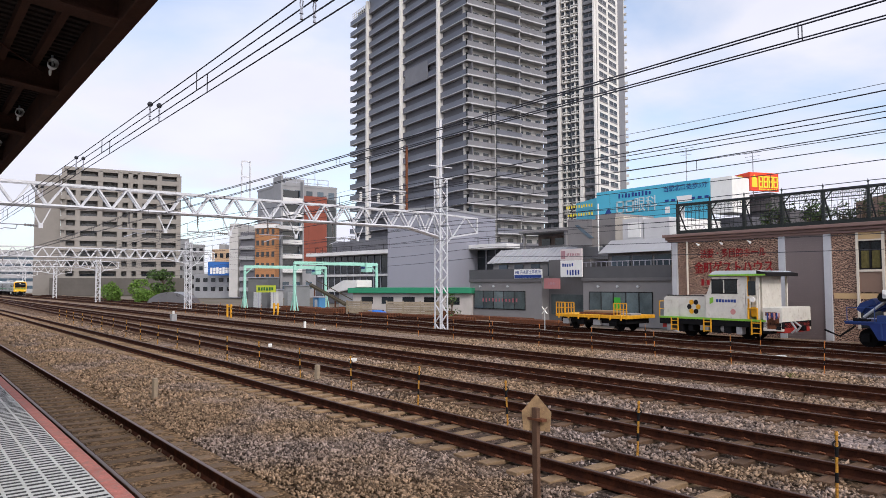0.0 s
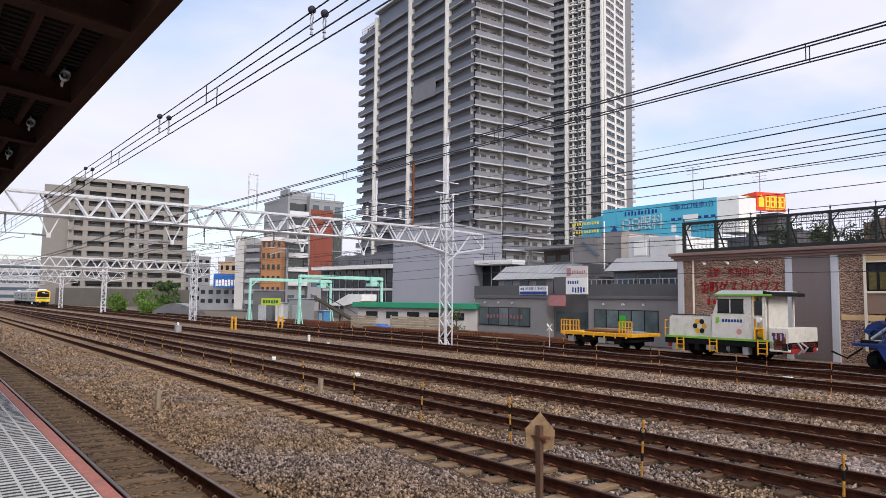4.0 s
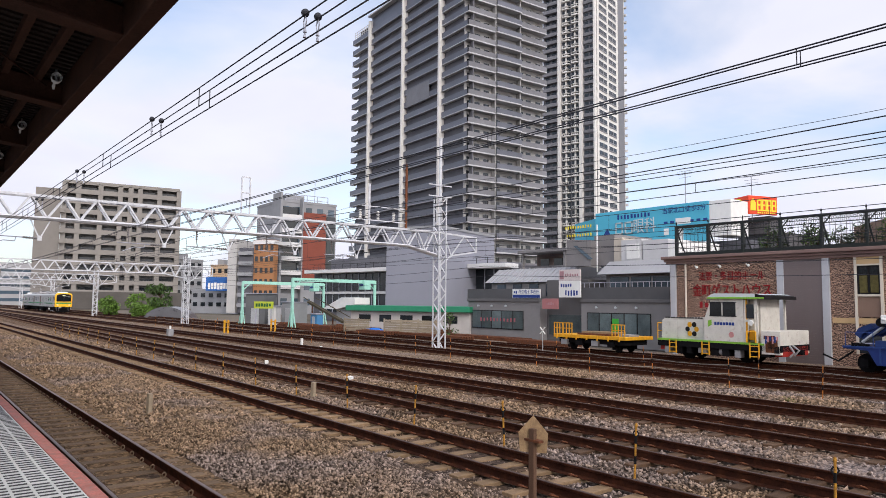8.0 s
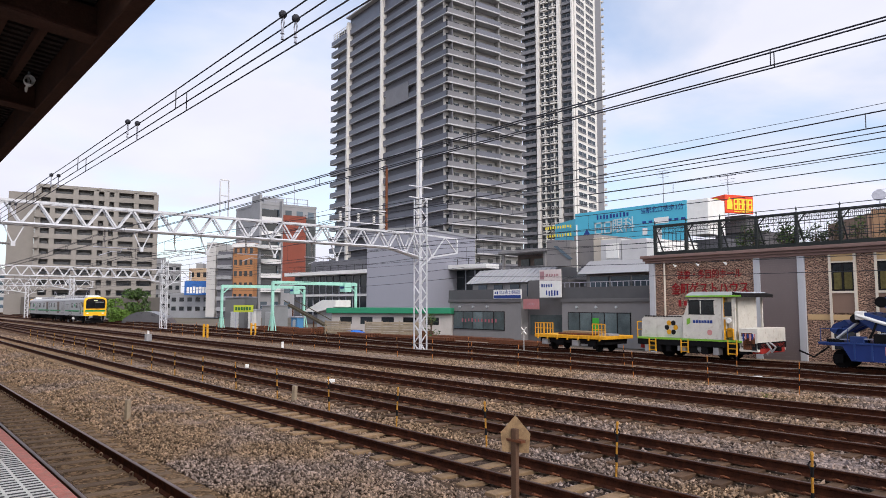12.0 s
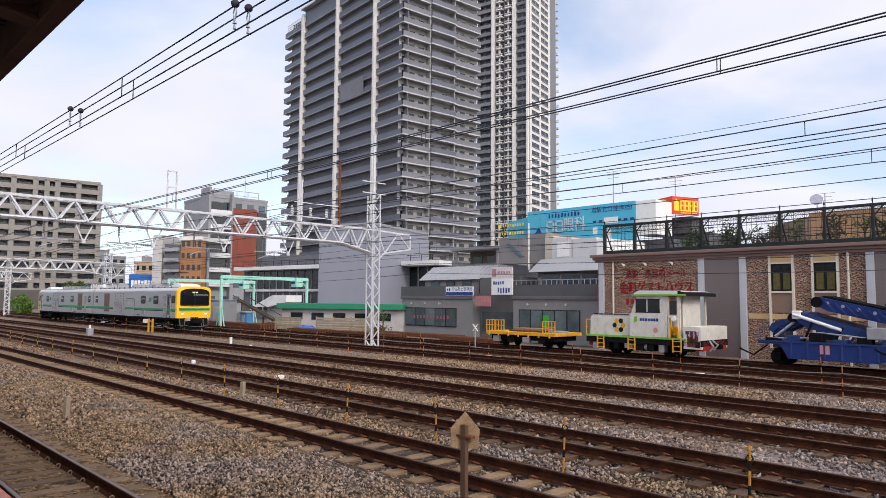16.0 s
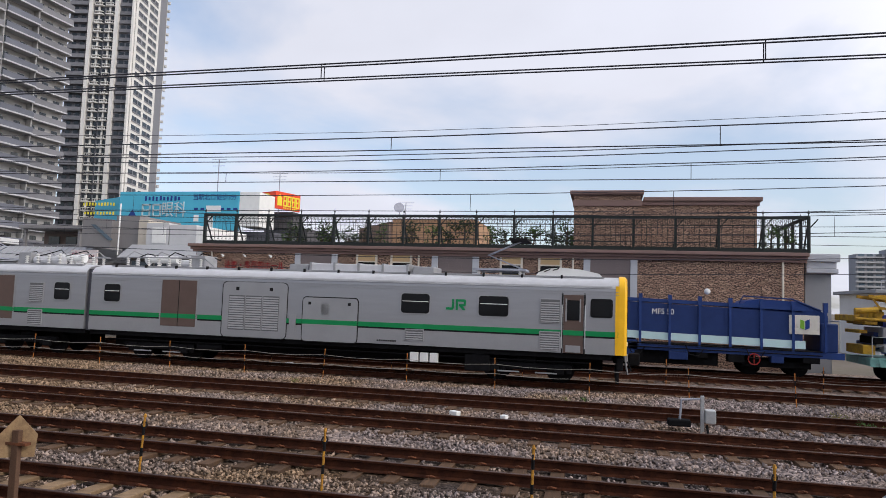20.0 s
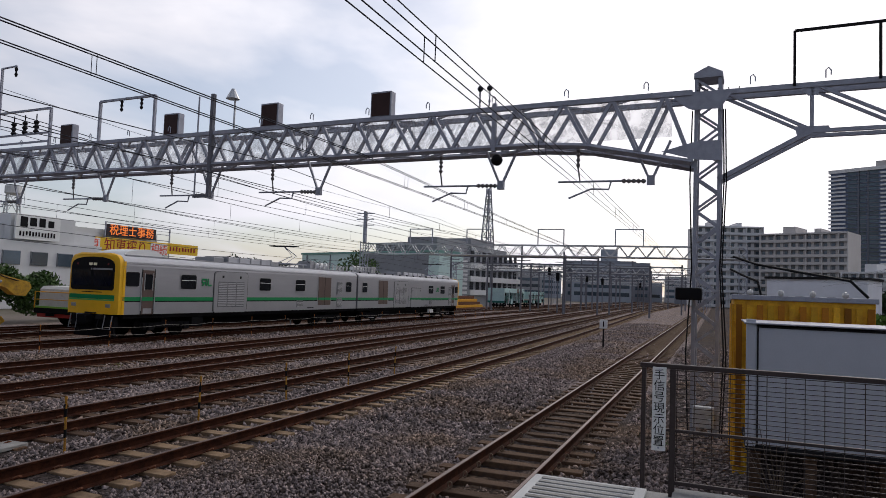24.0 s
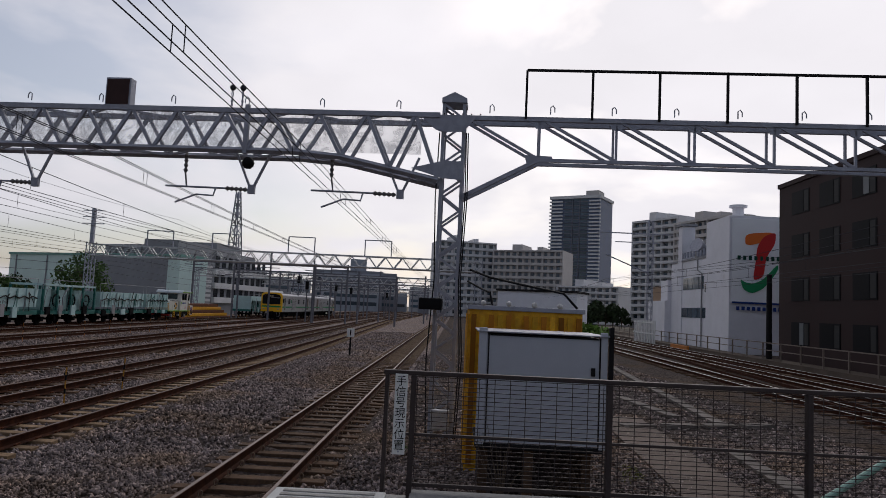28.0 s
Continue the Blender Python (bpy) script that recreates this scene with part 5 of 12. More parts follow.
part("side_frame", Geo().box(-0.5, 0, -1.5, 3, 0, 26.5).box(w * 0.34, w * 0.36, -1.5, 0, 0, 25.5), M_GREYW, b)
g = Geo()
for k in range(5):
    g.beam((w * 0.1 + k * 2.6, 0.5, 24.5), (w * 0.1 + k * 2.6, 0.5, 26.5), 0.12)
g.beam((w * 0.1, 0.5, 26.5), (w * 0.1 + 10.4, 0.5, 26.5), 0.12).beam((w * 0.1, 0.5, 25.5), (w * 0.1 + 10.4, 0.5, 25.5), 0.1)
part("roof_rail", g, M_GALV2, b)
part("antenna", Geo().rod([(w * 0.7, 3, 24.5), (w * 0.7, 3, 30)], 0.06, 6), M_GALV2, b)
block("office_building", "small grey office with a blue roof sign", "office building", (-156.65, 52.21), (-145.09, 58.68), 12, 4.6, M_GREYW, 2, 6, M_GLASS)
t = thing("roof_sign", "blue and white advertising board on a roof", "sign", at=(*(-148.36, 52.99), 4.2))
part("board", Geo().box(-0.5, 6.3, -0.2, 0.2, 0.4, 3.4, 0.02).move(pose(0, 0, 0, 0, 0, 51.4)), mat("sign_blue", (0.03, 0.12, 0.38), 0.5, 0, 1, 0.1, 0), t)
part("picture_band", bars(Geo(), 0, 6, 0.7, 2.2, 9, -0.23, -0.21, 3).move(pose(0, 0, 0, 0, 0, 51.4)), M_WHITE, t)
block("house_block", "tan building behind the yard", "building", (-228.65, 82.24), (-224.73, 87.14), 10, 14, mat("tan_wall", (0.5, 0.36, 0.24), 0.8, 0, 0.5, 0.1, 0.1), 4, 3, M_GLASS)
block("apartment_block", "grey apartment block beside the beige one", "apartment block", (-220.62, 68.26), (-220.30, 76.67), 12, 15, M_GREYW, 5, 4, M_GLASS)


def podium():
    """Dark shopping podium at the towers' feet with white bands, and the blank lavender block."""
    t = thing("shopping_podium", "dark glazed podium with white horizontal bands under the towers", "shopping building")
    A, B = (-98.91, 52.41), (-60.40, 58.98)
    m, w = frame_at(A, B)
    b = part("wall", Geo().box(0, w, 0, 22, -0.4, 7.5), M_TOWER, t, at=m)
    part("upper_floor", Geo().box(1, w * 0.52, 2.5, 22, 7.5, 9.4), M_SHADEW, b, "set-back dark upper floor")
    part("white_canopy", Geo().box(0.5, w + 0.8, -2.4, 0.3, 6.9, 7.45, 0.04), M_SLABW, b, "long white canopy")
    part("white_band", Geo().box(1.0, w + 0.2, -0.5, 0.1, 3.75, 4.1, 0.03), M_SLABW, b)
    for lv, z in enumerate((1.0, 4.25)):
        for k in range(24):
            x = 2 + k * (w - 3) / 24
            part("window", PANE, None, b, at=pose(x, -0.05, z))
            part("mullion", MULL, None, b, at=pose(x - 0.1, -0.12, z - 0.1))
    g = Geo()
    for k in range(22):
        g.beam((1 + k * 1.75, -0.9, 7.45), (1 + k * 1.75, -0.9, 8.3), 0.05)
    g.beam((1, -0.9, 8.3), (1 + 21 * 1.75, -0.9, 8.3), 0.06)
    part("roof_rail", g, M_DARK, b)
    t2 = thing("blank_block", "plain lavender-grey windowless block with a flat roof", "building")
    A, B = (-70.03, 46.92), (-62.77, 49.60)
    m, w = frame_at(A, B)
    b = part("wall", Geo().box(0, w, 0, 14, -0.4, 11.4), M_LAV, t2, at=m)
    part("parapet", Geo().box(-0.1, w + 0.1, -0.1, 14.1, 11.4, 11.7), M_GREYW, b)


PANE = Geo().box(0, 1.5, -0.05, 0.0, 0, 2.6).mesh("window", M_GLASS)
MULL = Geo().box(-0.05, 0.05, -0.1, 0.08, 0, 2.9).mesh("mullion", M_GALV2)
podium()


def brick_hall():
    """Long two-storey brick hall with roller shutters and a railed roof garden."""
    Y, X0, X1, H = 35.5, -23.1, 9.35, 5.18
    M_BR = brick_mat("mottled_brick")
    M_SIGNR = mat("maroon_letter", (0.27, 0.012, 0.016), 0.5, 0, 3, 0.1, 0)
    M_CAP = mat("brown_capping", (0.20, 0.13, 0.115), 0.7, 0, 1, 0.12, 0.1)
    M_PIL = mat("grey_pilaster", (0.44, 0.45, 0.48), 0.7, 0, 1, 0.08, 0.05)
    M_SHU = mat("mauve_shutter", (0.215, 0.175, 0.17), 0.55, 0.1, 1, 0.08, 0.0)
    M_TAN = mat("tan_panel", (0.52, 0.36, 0.19), 0.75, 0, 1, 0.08, 0.1)
    M_BRP = mat("brown_panel", (0.22, 0.145, 0.11), 0.75, 0, 1, 0.08, 0.1)
    M_CREAM = mat("cream_frame", (0.62, 0.56, 0.47), 0.6, 0, 1, 0.06, 0.05)
    t = thing("event_hall", "two-storey brown brick event hall with roller shutters and roof garden", "hall building", at=(0, Y, 0))
    wall = part("wall", Geo().box(X0, X1, 0, 14, -0.4, H), M_BR, t, "mottled brown brick wall")
    # brick courses in relief near the sign and between the windows
    part("capping", Geo().box(X0 - 0.35, X1 + 0.15, -0.40, 14.2, H + 0.06, H + 0.24, 0.03).box(X0 - 0.25, X1 + 0.12, -0.26, 0.0, H - 0.08, H + 0.06, 0.02).box(X0 - 0.15, X1 + 0.1, -0.16, 0.0, H - 0.22, H - 0.08, 0.02), M_CAP, wall, "dark brown roof capping")
    pil = (-23.0, -16.8, -14.6, -8.88, -6.66, -0.92, 1.38)
    for x in pil:
        part("pilaster", Geo().box(x, x + 0.34, -0.14, 0, -0.4, H - 0.22, 0.015), M_PIL, wall)
    for a, b in ((-16.48, -14.6), (-8.55, -6.66), (-0.6, 1.38)):
        s = part("shutter", Geo().box(a, b, -0.05, 0, -0.4, H - 0.22), M_SHU, wall, "mauve roller shutter with fine slats")
        sl = Geo().box(a, b, -0.075, -0.052, 0, 0.07).mesh("slat", M_SHU)
        for k in range(44):
            part("slat", sl, M_SHU, s, at=pose(0, 0, -0.1 + k * 0.118))
    for x in (-13.05, -11.08, -5.1, -3.1):
        w = 0.98
        f = part("window_frame", Geo().box(x - 0.11, x, -0.12, 0, 0.4, H - 0.22).box(x + w, x + w + 0.11, -0.12, 0, 0.4, H - 0.22).box(x, x + w, -0.12, 0, 3.10, 3.20).box(x, x + w, -0.12, 0, 4.55, 4.62), M_CREAM, wall, "tall cream window surround")
        part("head_panel", Geo().box(x, x + w, -0.08, 0, 4.62, H - 0.22), M_TAN, f, "tan panel above the window")
        part("apron_panel", Geo().box(x, x + w, -0.06, 0, 2.14, 3.10), M_BRP, f, "brown panel below the window")
        part("pane", Geo().box(x, x + w, -0.03, 0, 3.20, 4.55), M_WING, f)
        part("glazing_bar", Geo().box(x, x + 0.06, -0.06, -0.02, 3.20, 4.55).box(x + w - 0.06, x + w, -0.06, -0.02, 3.20, 4.55).box(x + w / 2 - 0.035, x + w / 2 + 0.035, -0.06, -0.02, 3.20, 4.55).box(x, x + w, -0.06, -0.02, 4.48, 4.55).box(x, x + w, -0.06, -0.02, 3.20, 3.27), M_DARK, f)
        for c in (0.09, 0.55):
            part("curtain", Geo().prism([(x + c + 0.34 * q / 8, -0.036 - 0.006 * (q % 2)) for q in range(9)] + [(x + c + 0.34, -0.031), (x + c, -0.031)], 3.28, 4.08, "z"), M_CURT, f, "dim yellow curtain behind the glass")
        part("lower_pane", Geo().box(x, x + w, -0.05, 0, 0.45, 1.6), M_GLASS, f)
    part("string_course", Geo().box(-14.2, -8.95, -0.04, 0, 1.82, 2.08), M_TAN, wall)
    for x in (-22.0, -9.6, -1.45, 8.4):
        part("downpipe", Geo().rod([(x, -0.12, -0.3), (x, -0.12, H - 0.2)], 0.055, 8), M_CREAM, wall)
    for x in (-21.3, -19.9, -18.3):
        part("sign_lamp", Geo().rod([(x, 0, H - 0.42), (x, -0.3, H - 0.36), (x + 0.14, -0.38, H - 0.42)], 0.03, 6).ball((x + 0.16, -0.38, H - 0.45), 0.075, 8, 5), M_WHITE, wall, "small pale sign lamp")
    letters("sign_writing", "法要・多目的ホール", 0.54, M_SIGNR, wall, pose(-19.35, -0.03, 4.2) @ FRONT, 0.02, 0.78, "dark red raised lettering")
    letters("sign_writing", "金町ゲストハウス", 0.74, M_SIGNR, wall, pose(-19.35, -0.03, 3.4) @ FRONT, 0.025, 0.77, "dark red raised lettering")
    bar_row(-21.2, -17.6, 2.42, 2.82, 11, -0.04, 0, M_SIGNR, wall, 4, 0.4)
    M_IRON = mat("dark_green_iron", (0.022, 0.026, 0.025), 0.6, 0, 4, 0.2, 0.05, spec=0.15)
    # roof garden: iron railing frame with ornamental panels
    r = thing("roof_railing", "black iron roof railing with posts and ornamental panels", "railing", at=(0, Y, H + 0.24))
    part("top_rail", Geo().box(X0 + 0.5, X1 + 0.2, -0.10, 0.06, 1.63, 1.76, 0.01), M_IRON, r)
    part("bottom_rail", Geo().box(X0 + 0.5, X1 + 0.2, -0.12, 0.05, 0.0, 0.17, 0.01), M_IRON, r)
    part("middle_rail", Geo().box(X0 + 0.5, X1 + 0.2, -0.06, 0.0, 0.42, 0.46).box(X0 + 0.5, X1 + 0.2, -0.06, 0.0, 1.28, 1.32), M_IRON, r)
    post = Geo().box(-0.06, 0.06, -0.14, 0.05, 0, 1.76, 0.01).rod([(0, -0.04, 1.76), (0, -0.04, 1.86), (0, -0.04, 1.90), (0, -0.04, 1.95), (0, -0.04, 2.06)], [0.025, 0.02, 0.05, 0.03, 0.006], 6)
    post = post.mesh("post", M_IRON)
    n = 16
    step = (X1 + 0.2 - X0 - 0.5) / n
    orn = Geo().rod([(0, -0.03, 0.16), (0, -0.03, 1.64)], 0.012, 4).rod([(0.10 * math.cos(a), -0.03, 1.46 + 0.17 * math.sin(a)) for a in [i * math.pi / 4 for i in range(9)]], 0.011, 4).rod([(-0.12, -0.03, 1.60), (0, -0.03, 1.45), (0.12, -0.03, 1.60)], 0.010, 4).rod([(-0.12, -0.03, 0.16), (0, -0.03, 0.40), (0.12, -0.03, 0.16)], 0.010, 4).mesh("ornament", M_IRON)
    for k in range(n + 1):
        p = part("post", post, M_IRON, r, at=pose(X0 + 0.5 + k * step, 0, 0))
        part("raker", Geo().beam((0, 0, 1.5), (0, 0.9, 0.1), 0.06), M_IRON, p)
        part("bracket", Geo().beam((0, -0.02, 1.15), (0.42, -0.02, 1.64), 0.05), M_IRON, p)
        if k < n:
            for q in range(8):
                part("ornament", orn, M_IRON, r, at=pose(X0 + 0.5 + (k + (q + 0.5) / 8) * step, 0, 0))
            part("plinth_mesh", Geo().box(X0 + 0.6 + k * step, X0 + 0.4 + (k + 1) * step, -0.05, 0.0, 0.16, 0.22), M_IRON, r)
    part("return_rail", Geo().box(X1 + 0.1, X1 + 0.22, 0, 6, 1.66, 1.8).box(X1 + 0.1, X1 + 0.22, 0, 6, 0.04, 0.16), M_BLACK, r)
    for k in range(4):
        part("return_post", post, M_BLACK, r, at=pose(X1 + 0.24, 1.5 * (k + 1), 0))
    # stair house on the roof
    s = thing("roof_house", "brown brick roof house with a flat capped roof", "roof building", at=(0, Y, H + 0.24))
    part("wall", Geo().box(-1.5, 1.9, 1.2, 7, 0, 3.0).box(1.9, 7.6, 1.6, 7, 0, 2.6), M_BR, s)
    part("cap", Geo().box(-1.72, 2.06, 1.0, 7.1, 3.05, 3.24, 0.02).box(-1.62, 2.0, 1.1, 7.05, 2.98, 3.05), M_CAP, s)
    part("band", Geo().box(-1.56, 1.96, 1.14, 7.02, 2.42, 2.74, 0.02), M_CAP, s, "mauve-brown rendered band")
    part("cap", Geo().box(2.07, 7.85, 1.4, 7.1, 2.74, 2.94, 0.02).box(1.97, 7.72, 1.5, 7.05, 2.52, 2.74), M_CAP, s)
    # light wing at the far end
    e = thing("entrance_wing", "pale rendered entrance bay with stepped cornice", "building", at=(X1 + 0.16, Y, 0))
    part("wall", Geo().box(0, 1.15, 0.5, 8, -0.4, 4.5), M_GREYW, e)
    part("cornice", Geo().box(-0.05, 1.45, 0.1, 8, 5.05, 5.42, 0.03).box(-0.03, 1.32, 0.2, 8, 4.72, 5.05, 0.05).box(-0.02, 1.38, 0.15, 8, 4.5, 4.72, 0.04), M_PIL, e)


def brick_mat(name):
    m = bpy.data.materials.new(name)
    MATS[name] = m
    m.use_nodes = True
    n, l = m.node_tree.nodes, m.node_tree.links
    b = n["Principled BSDF"]
    b.inputs["Roughness"].default_value = 0.85
    co = n.new("ShaderNodeTexCoord")
    mp = n.new("ShaderNodeMapping")
    mp.inputs["Rotation"].default_value = (radians(90), 0, 0)
    l.new(co.outputs["Object"], mp.inputs[0])
    br = n.new("ShaderNodeTexBrick")
    br.inputs["Color1"].default_value = (0.50, 0.33, 0.235, 1)
    br.inputs["Color2"].default_value = (0.30, 0.18, 0.13, 1)
    br.inputs["Mortar"].default_value = (0.075, 0.045, 0.034, 1)
    br.inputs["Scale"].default_value = 1.0
    br.inputs["Brick Width"].default_value, br.inputs["Row Height"].default_value = 0.23, 0.085
    br.inputs["Mortar Size"].default_value = 0.016
    wob = n.new("ShaderNodeTexNoise")
    wob.inputs["Scale"].default_value, wob.inputs["Detail"].default_value = 3.4, 3
    l.new(co.outputs["Object"], wob.inputs["Vector"])
    cen = n.new("ShaderNodeVectorMath"); cen.operation = "SUBTRACT"
    cen.inputs[1].default_value = (0.5, 0.5, 0.5)
    l.new(wob.outputs["Color"], cen.inputs[0])
    amp = n.new("ShaderNodeVectorMath"); amp.operation = "SCALE"
    amp.inputs["Scale"].default_value = 0.42
    l.new(cen.outputs[0], amp.inputs[0])
    shift = n.new("ShaderNodeVectorMath"); shift.operation = "ADD"
    l.new(mp.outputs[0], shift.inputs[0]); l.new(amp.outputs[0], shift.inputs[1])
    l.new(shift.outputs[0], br.inputs["Vector"])
    nz = n.new("ShaderNodeTexNoise")
    nz.inputs["Scale"].default_value, nz.inputs["Detail"].default_value = 3.2, 4
    ms = n.new("ShaderNodeMapping")
    ms.inputs["Scale"].default_value = (1, 1, 2.6)
    l.new(co.outputs["Object"], ms.inputs[0])
    l.new(ms.outputs[0], nz.inputs["Vector"])
    mr = n.new("ShaderNodeMapRange")
    mr.inputs["To Min"].default_value, mr.inputs["To Max"].default_value = 0.6, 1.35
    l.new(nz.outputs["Fac"], mr.inputs["Value"])
    sc = n.new("ShaderNodeVectorMath"); sc.operation = "SCALE"
    l.new(br.outputs["Color"], sc.inputs[0]); l.new(mr.outputs[0], sc.inputs["Scale"])
    l.new(sc.outputs[0], b.inputs["Base Color"])
    bp = n.new("ShaderNodeBump")
    bp.inputs["Strength"].default_value, bp.inputs["Distance"].default_value = 0.9, 0.03
    l.new(br.outputs["Fac"], bp.inputs["Height"])
    bp.invert = True
    l.new(bp.outputs[0], b.inputs["Normal"])
    return m


M_CURT = mat("mustard_curtain", (0.10, 0.085, 0.03), 0.8, 0, 6, 0.4, 0)
M_WING = mat("stained_window", (0.006, 0.008, 0.010), 0.12, 0, 3, 0.4, 0, spec=0.3)
brick_hall()
# ---- the two-car works train ----
M_SILVER = mat("brushed_steel_body", (0.31, 0.308, 0.322), 0.36, 0.5, 1.5, 0.07, 0.03, axis=(0.3, 1, 3))
M_SILW = mat("pale_lower_body", (0.335, 0.334, 0.345), 0.4, 0.4, 1.5, 0.07, 0.03)
M_GREEN = mat("green_stripe", (0.008, 0.22, 0.07), 0.45, 0, 2, 0.08, 0)
M_CABY = mat("cab_yellow", (0.85, 0.47, 0.02), 0.4, 0, 2, 0.08, 0)
M_DOOR = mat("brown_door", (0.115, 0.078, 0.066), 0.5, 0, 2, 0.1, 0)
M_UNDER = mat("underframe_black", (0.009, 0.009, 0.010), 0.85, 0, 4, 0.35, 0.2, spec=0.05)
M_ROOFG = mat("roof_grey", (0.50, 0.50, 0.52), 0.6, 0, 2, 0.1, 0.05)
M_GREYB = mat("grey_box", (0.30, 0.30, 0.31), 0.6, 0.2, 3, 0.15, 0.05)
M_VENT = mat("vent_grey", (0.42, 0.42, 0.425), 0.5, 0.2, 3, 0.1, 0)


M_LIME0 = mat("light_green_line", (0.12, 0.42, 0.10), 0.45, 0, 2, 0.08, 0)
M_ENDGAP = mat("grey_bellows", (0.075, 0.075, 0.09), 0.7, 0, 6, 0.2, 0)
M_TAILR = mat("tail_lamp_red", (0.16, 0.012, 0.012), 0.3, 0, 3, 0.1, 0)
M_GBACK = mat("grille_shadow_grey", (0.13, 0.13, 0.135), 0.6, 0, 3, 0.1, 0)
M_CARGL = mat("train_window_glass", (0.008, 0.009, 0.011), 0.12, 0, 1, 0.3, 0.02, spec=0.2)


def rounded(x0, x1, z0, z1, r, n=4):
    """Outline of a rectangle with rounded corners."""
    out = []
    for cx, cz, a0 in ((x1 - r, z1 - r, 0), (x0 + r, z1 - r, 90), (x0 + r, z0 + r, 180), (x1 - r, z0 + r, 270)):
        for k in range(n + 1):
            a = radians(a0 + 90 * k / n)
            out.append((cx + r * math.cos(a), cz + r * math.sin(a)))
    return out


ROOF_GEAR = ("air_conditioner", "roof_box", "resistor_case", "post", "insulator", "roof_pipe", "tank", "breaker_tank", "fuse_box", "roof_cable", "roof_walk", "roof_lug", "pantograph")
LAYOUT = [
    dict(small=(-8.80,), big=(2.9, 5.53), door=-6.70, louvre=-4.2, service=-1.12, emblem=3.95, vents=((2.9, 1.2, 1.6), (7.35, 1.98, 2.78), (7.35, 1.1, 1.72)), crew=7.77, cabw=8.60, number=1.6),
    dict(small=(-8.70,), big=(-3.15, 0.15, 5.8), door=-6.5, louvre=1.65, service=None, emblem=4.3, vents=((-3.15, 1.2, 1.6), (-7.55, 1.98, 2.78), (-7.55, 1.1, 1.72)), crew=7.85, cabw=8.65, number=-4.6)]


def car(parent_name, label, flip):
    """One car, 19.5 m long; x along it, its cab at +x. Near side is y = -1.4 before flipping."""
    t = thing(parent_name, label, "train car", group="train cars")
    L, W = 9.75, 1.40
    lay = LAYOUT[flip]
    sec = [(-W, 1.05), (-W, 3.05), (-W + 0.03, 3.27), (-W + 0.15, 3.40), (-0.8, 3.51), (0, 3.55), (0.8, 3.51), (W - 0.15, 3.40), (W - 0.03, 3.27), (W, 3.05), (W, 1.05)]
    n = len(sec)
    xs = [-L, L - 0.28]
    v = [(x, a, b) for x in xs for a, b in sec]
    body = part("body", Geo().add(v, [(i, (i + 1) % n, (i + 1) % n + n, i + n) for i in range(n)] + [tuple(range(n)), tuple(range(2 * n - 1, n - 1, -1))]), M_SILVER, t, smooth=True)
    rs = [(-W - 0.012, 3.16), (-W + 0.02, 3.285), (-W + 0.145, 3.415), (-0.8, 3.525), (0, 3.565), (0.8, 3.525), (W - 0.145, 3.415), (W - 0.02, 3.285), (W + 0.012, 3.16)]
    rn = len(rs)
    part("roof", Geo().add([(x, a, b) for x in (-L + 0.02, L - 0.30) for a, b in rs], [(i, (i + 1) % rn, (i + 1) % rn + rn, i + rn) for i in range(rn)] + [tuple(range(rn)), tuple(range(2 * rn - 1, rn - 1, -1))]), M_ROOFG, body, "pale painted roof", smooth=True)
    for s in (-1, 1):
        part("lower_panel", Geo().box(-L, L - 0.28, s * W - 0.006 * (s > 0) , s * W + 0.006 * (s > 0) if s > 0 else s * W + 0.001, 1.05, 1.60) if s > 0 else Geo().box(-L, L - 0.28, -W - 0.006, -W, 1.05, 1.60), M_SILW, body)
        y0, y1 = (-W - 0.012, -W) if s < 0 else (W, W + 0.012)
        part("green_stripe", Geo().box(-L, L - 0.28, y0, y1, 1.62, 1.78), M_GREEN, body, "green stripe along the side")
        part("dark_line", Geo().box(-L, L - 0.28, y0 + 0.003, y1 - 0.003, 1.565, 1.62), M_BLACK, body)
        ya, yb = (-W - 0.02, -W) if s < 0 else (W, W + 0.02)
        yo = ya if s < 0 else yb
        for x, w in [(q, 0.68) for q in lay["small"]] + [(q, 0.97) for q in lay["big"]]:
            part("window_trim", Geo().prism(rounded(x - w / 2 - 0.035, x + w / 2 + 0.035, 2.105, 2.835, 0.13), ya + 0.006, yb - 0.006), M_SILW, body)
            f = part("window", Geo().prism(rounded(x - w / 2, x + w / 2, 2.14, 2.80, 0.10), ya, yb), M_BLACK, body, "dark window with rounded corners")
            part("pane", Geo().prism(rounded(x - w / 2 + 0.04, x + w / 2 - 0.04, 2.18, 2.76, 0.07), yo - 0.006, yo + 0.006), M_CARGL, f)
            part("bar", Geo().box(x - w / 2 + 0.04, x + w / 2 - 0.04, yo - 0.012, yo + 0.008, 2.53, 2.555), M_WHITE, f)
        # sliding cargo door in two leaves
        for k in range(2):
            d = part("cargo_door", Geo().box(lay["door"] + 0.72 * k, lay["door"] + 0.70 + 0.72 * k, ya - 0.004, yb + 0.004, 1.32, 3.02, 0.006), M_DOOR, body, "brown sliding cargo door leaf")
            part("stripe", Geo().box(lay["door"] + 0.72 * k, lay["door"] + 0.70 + 0.72 * k, yo - 0.008, yo + 0.008, 1.62, 1.78), M_GREEN, d)
        part("door_frame", Geo().prism(rounded(lay["door"] - 0.07, lay["door"] + 1.49, 1.24, 3.09, 0.05), ya + 0.008, yb - 0.008), M_SILW, body)
        part("door_gap", Geo().box(lay["door"] + 0.70, lay["door"] + 0.72, yo - 0.008, yo + 0.008, 1.32, 3.02), M_BLACK, body)
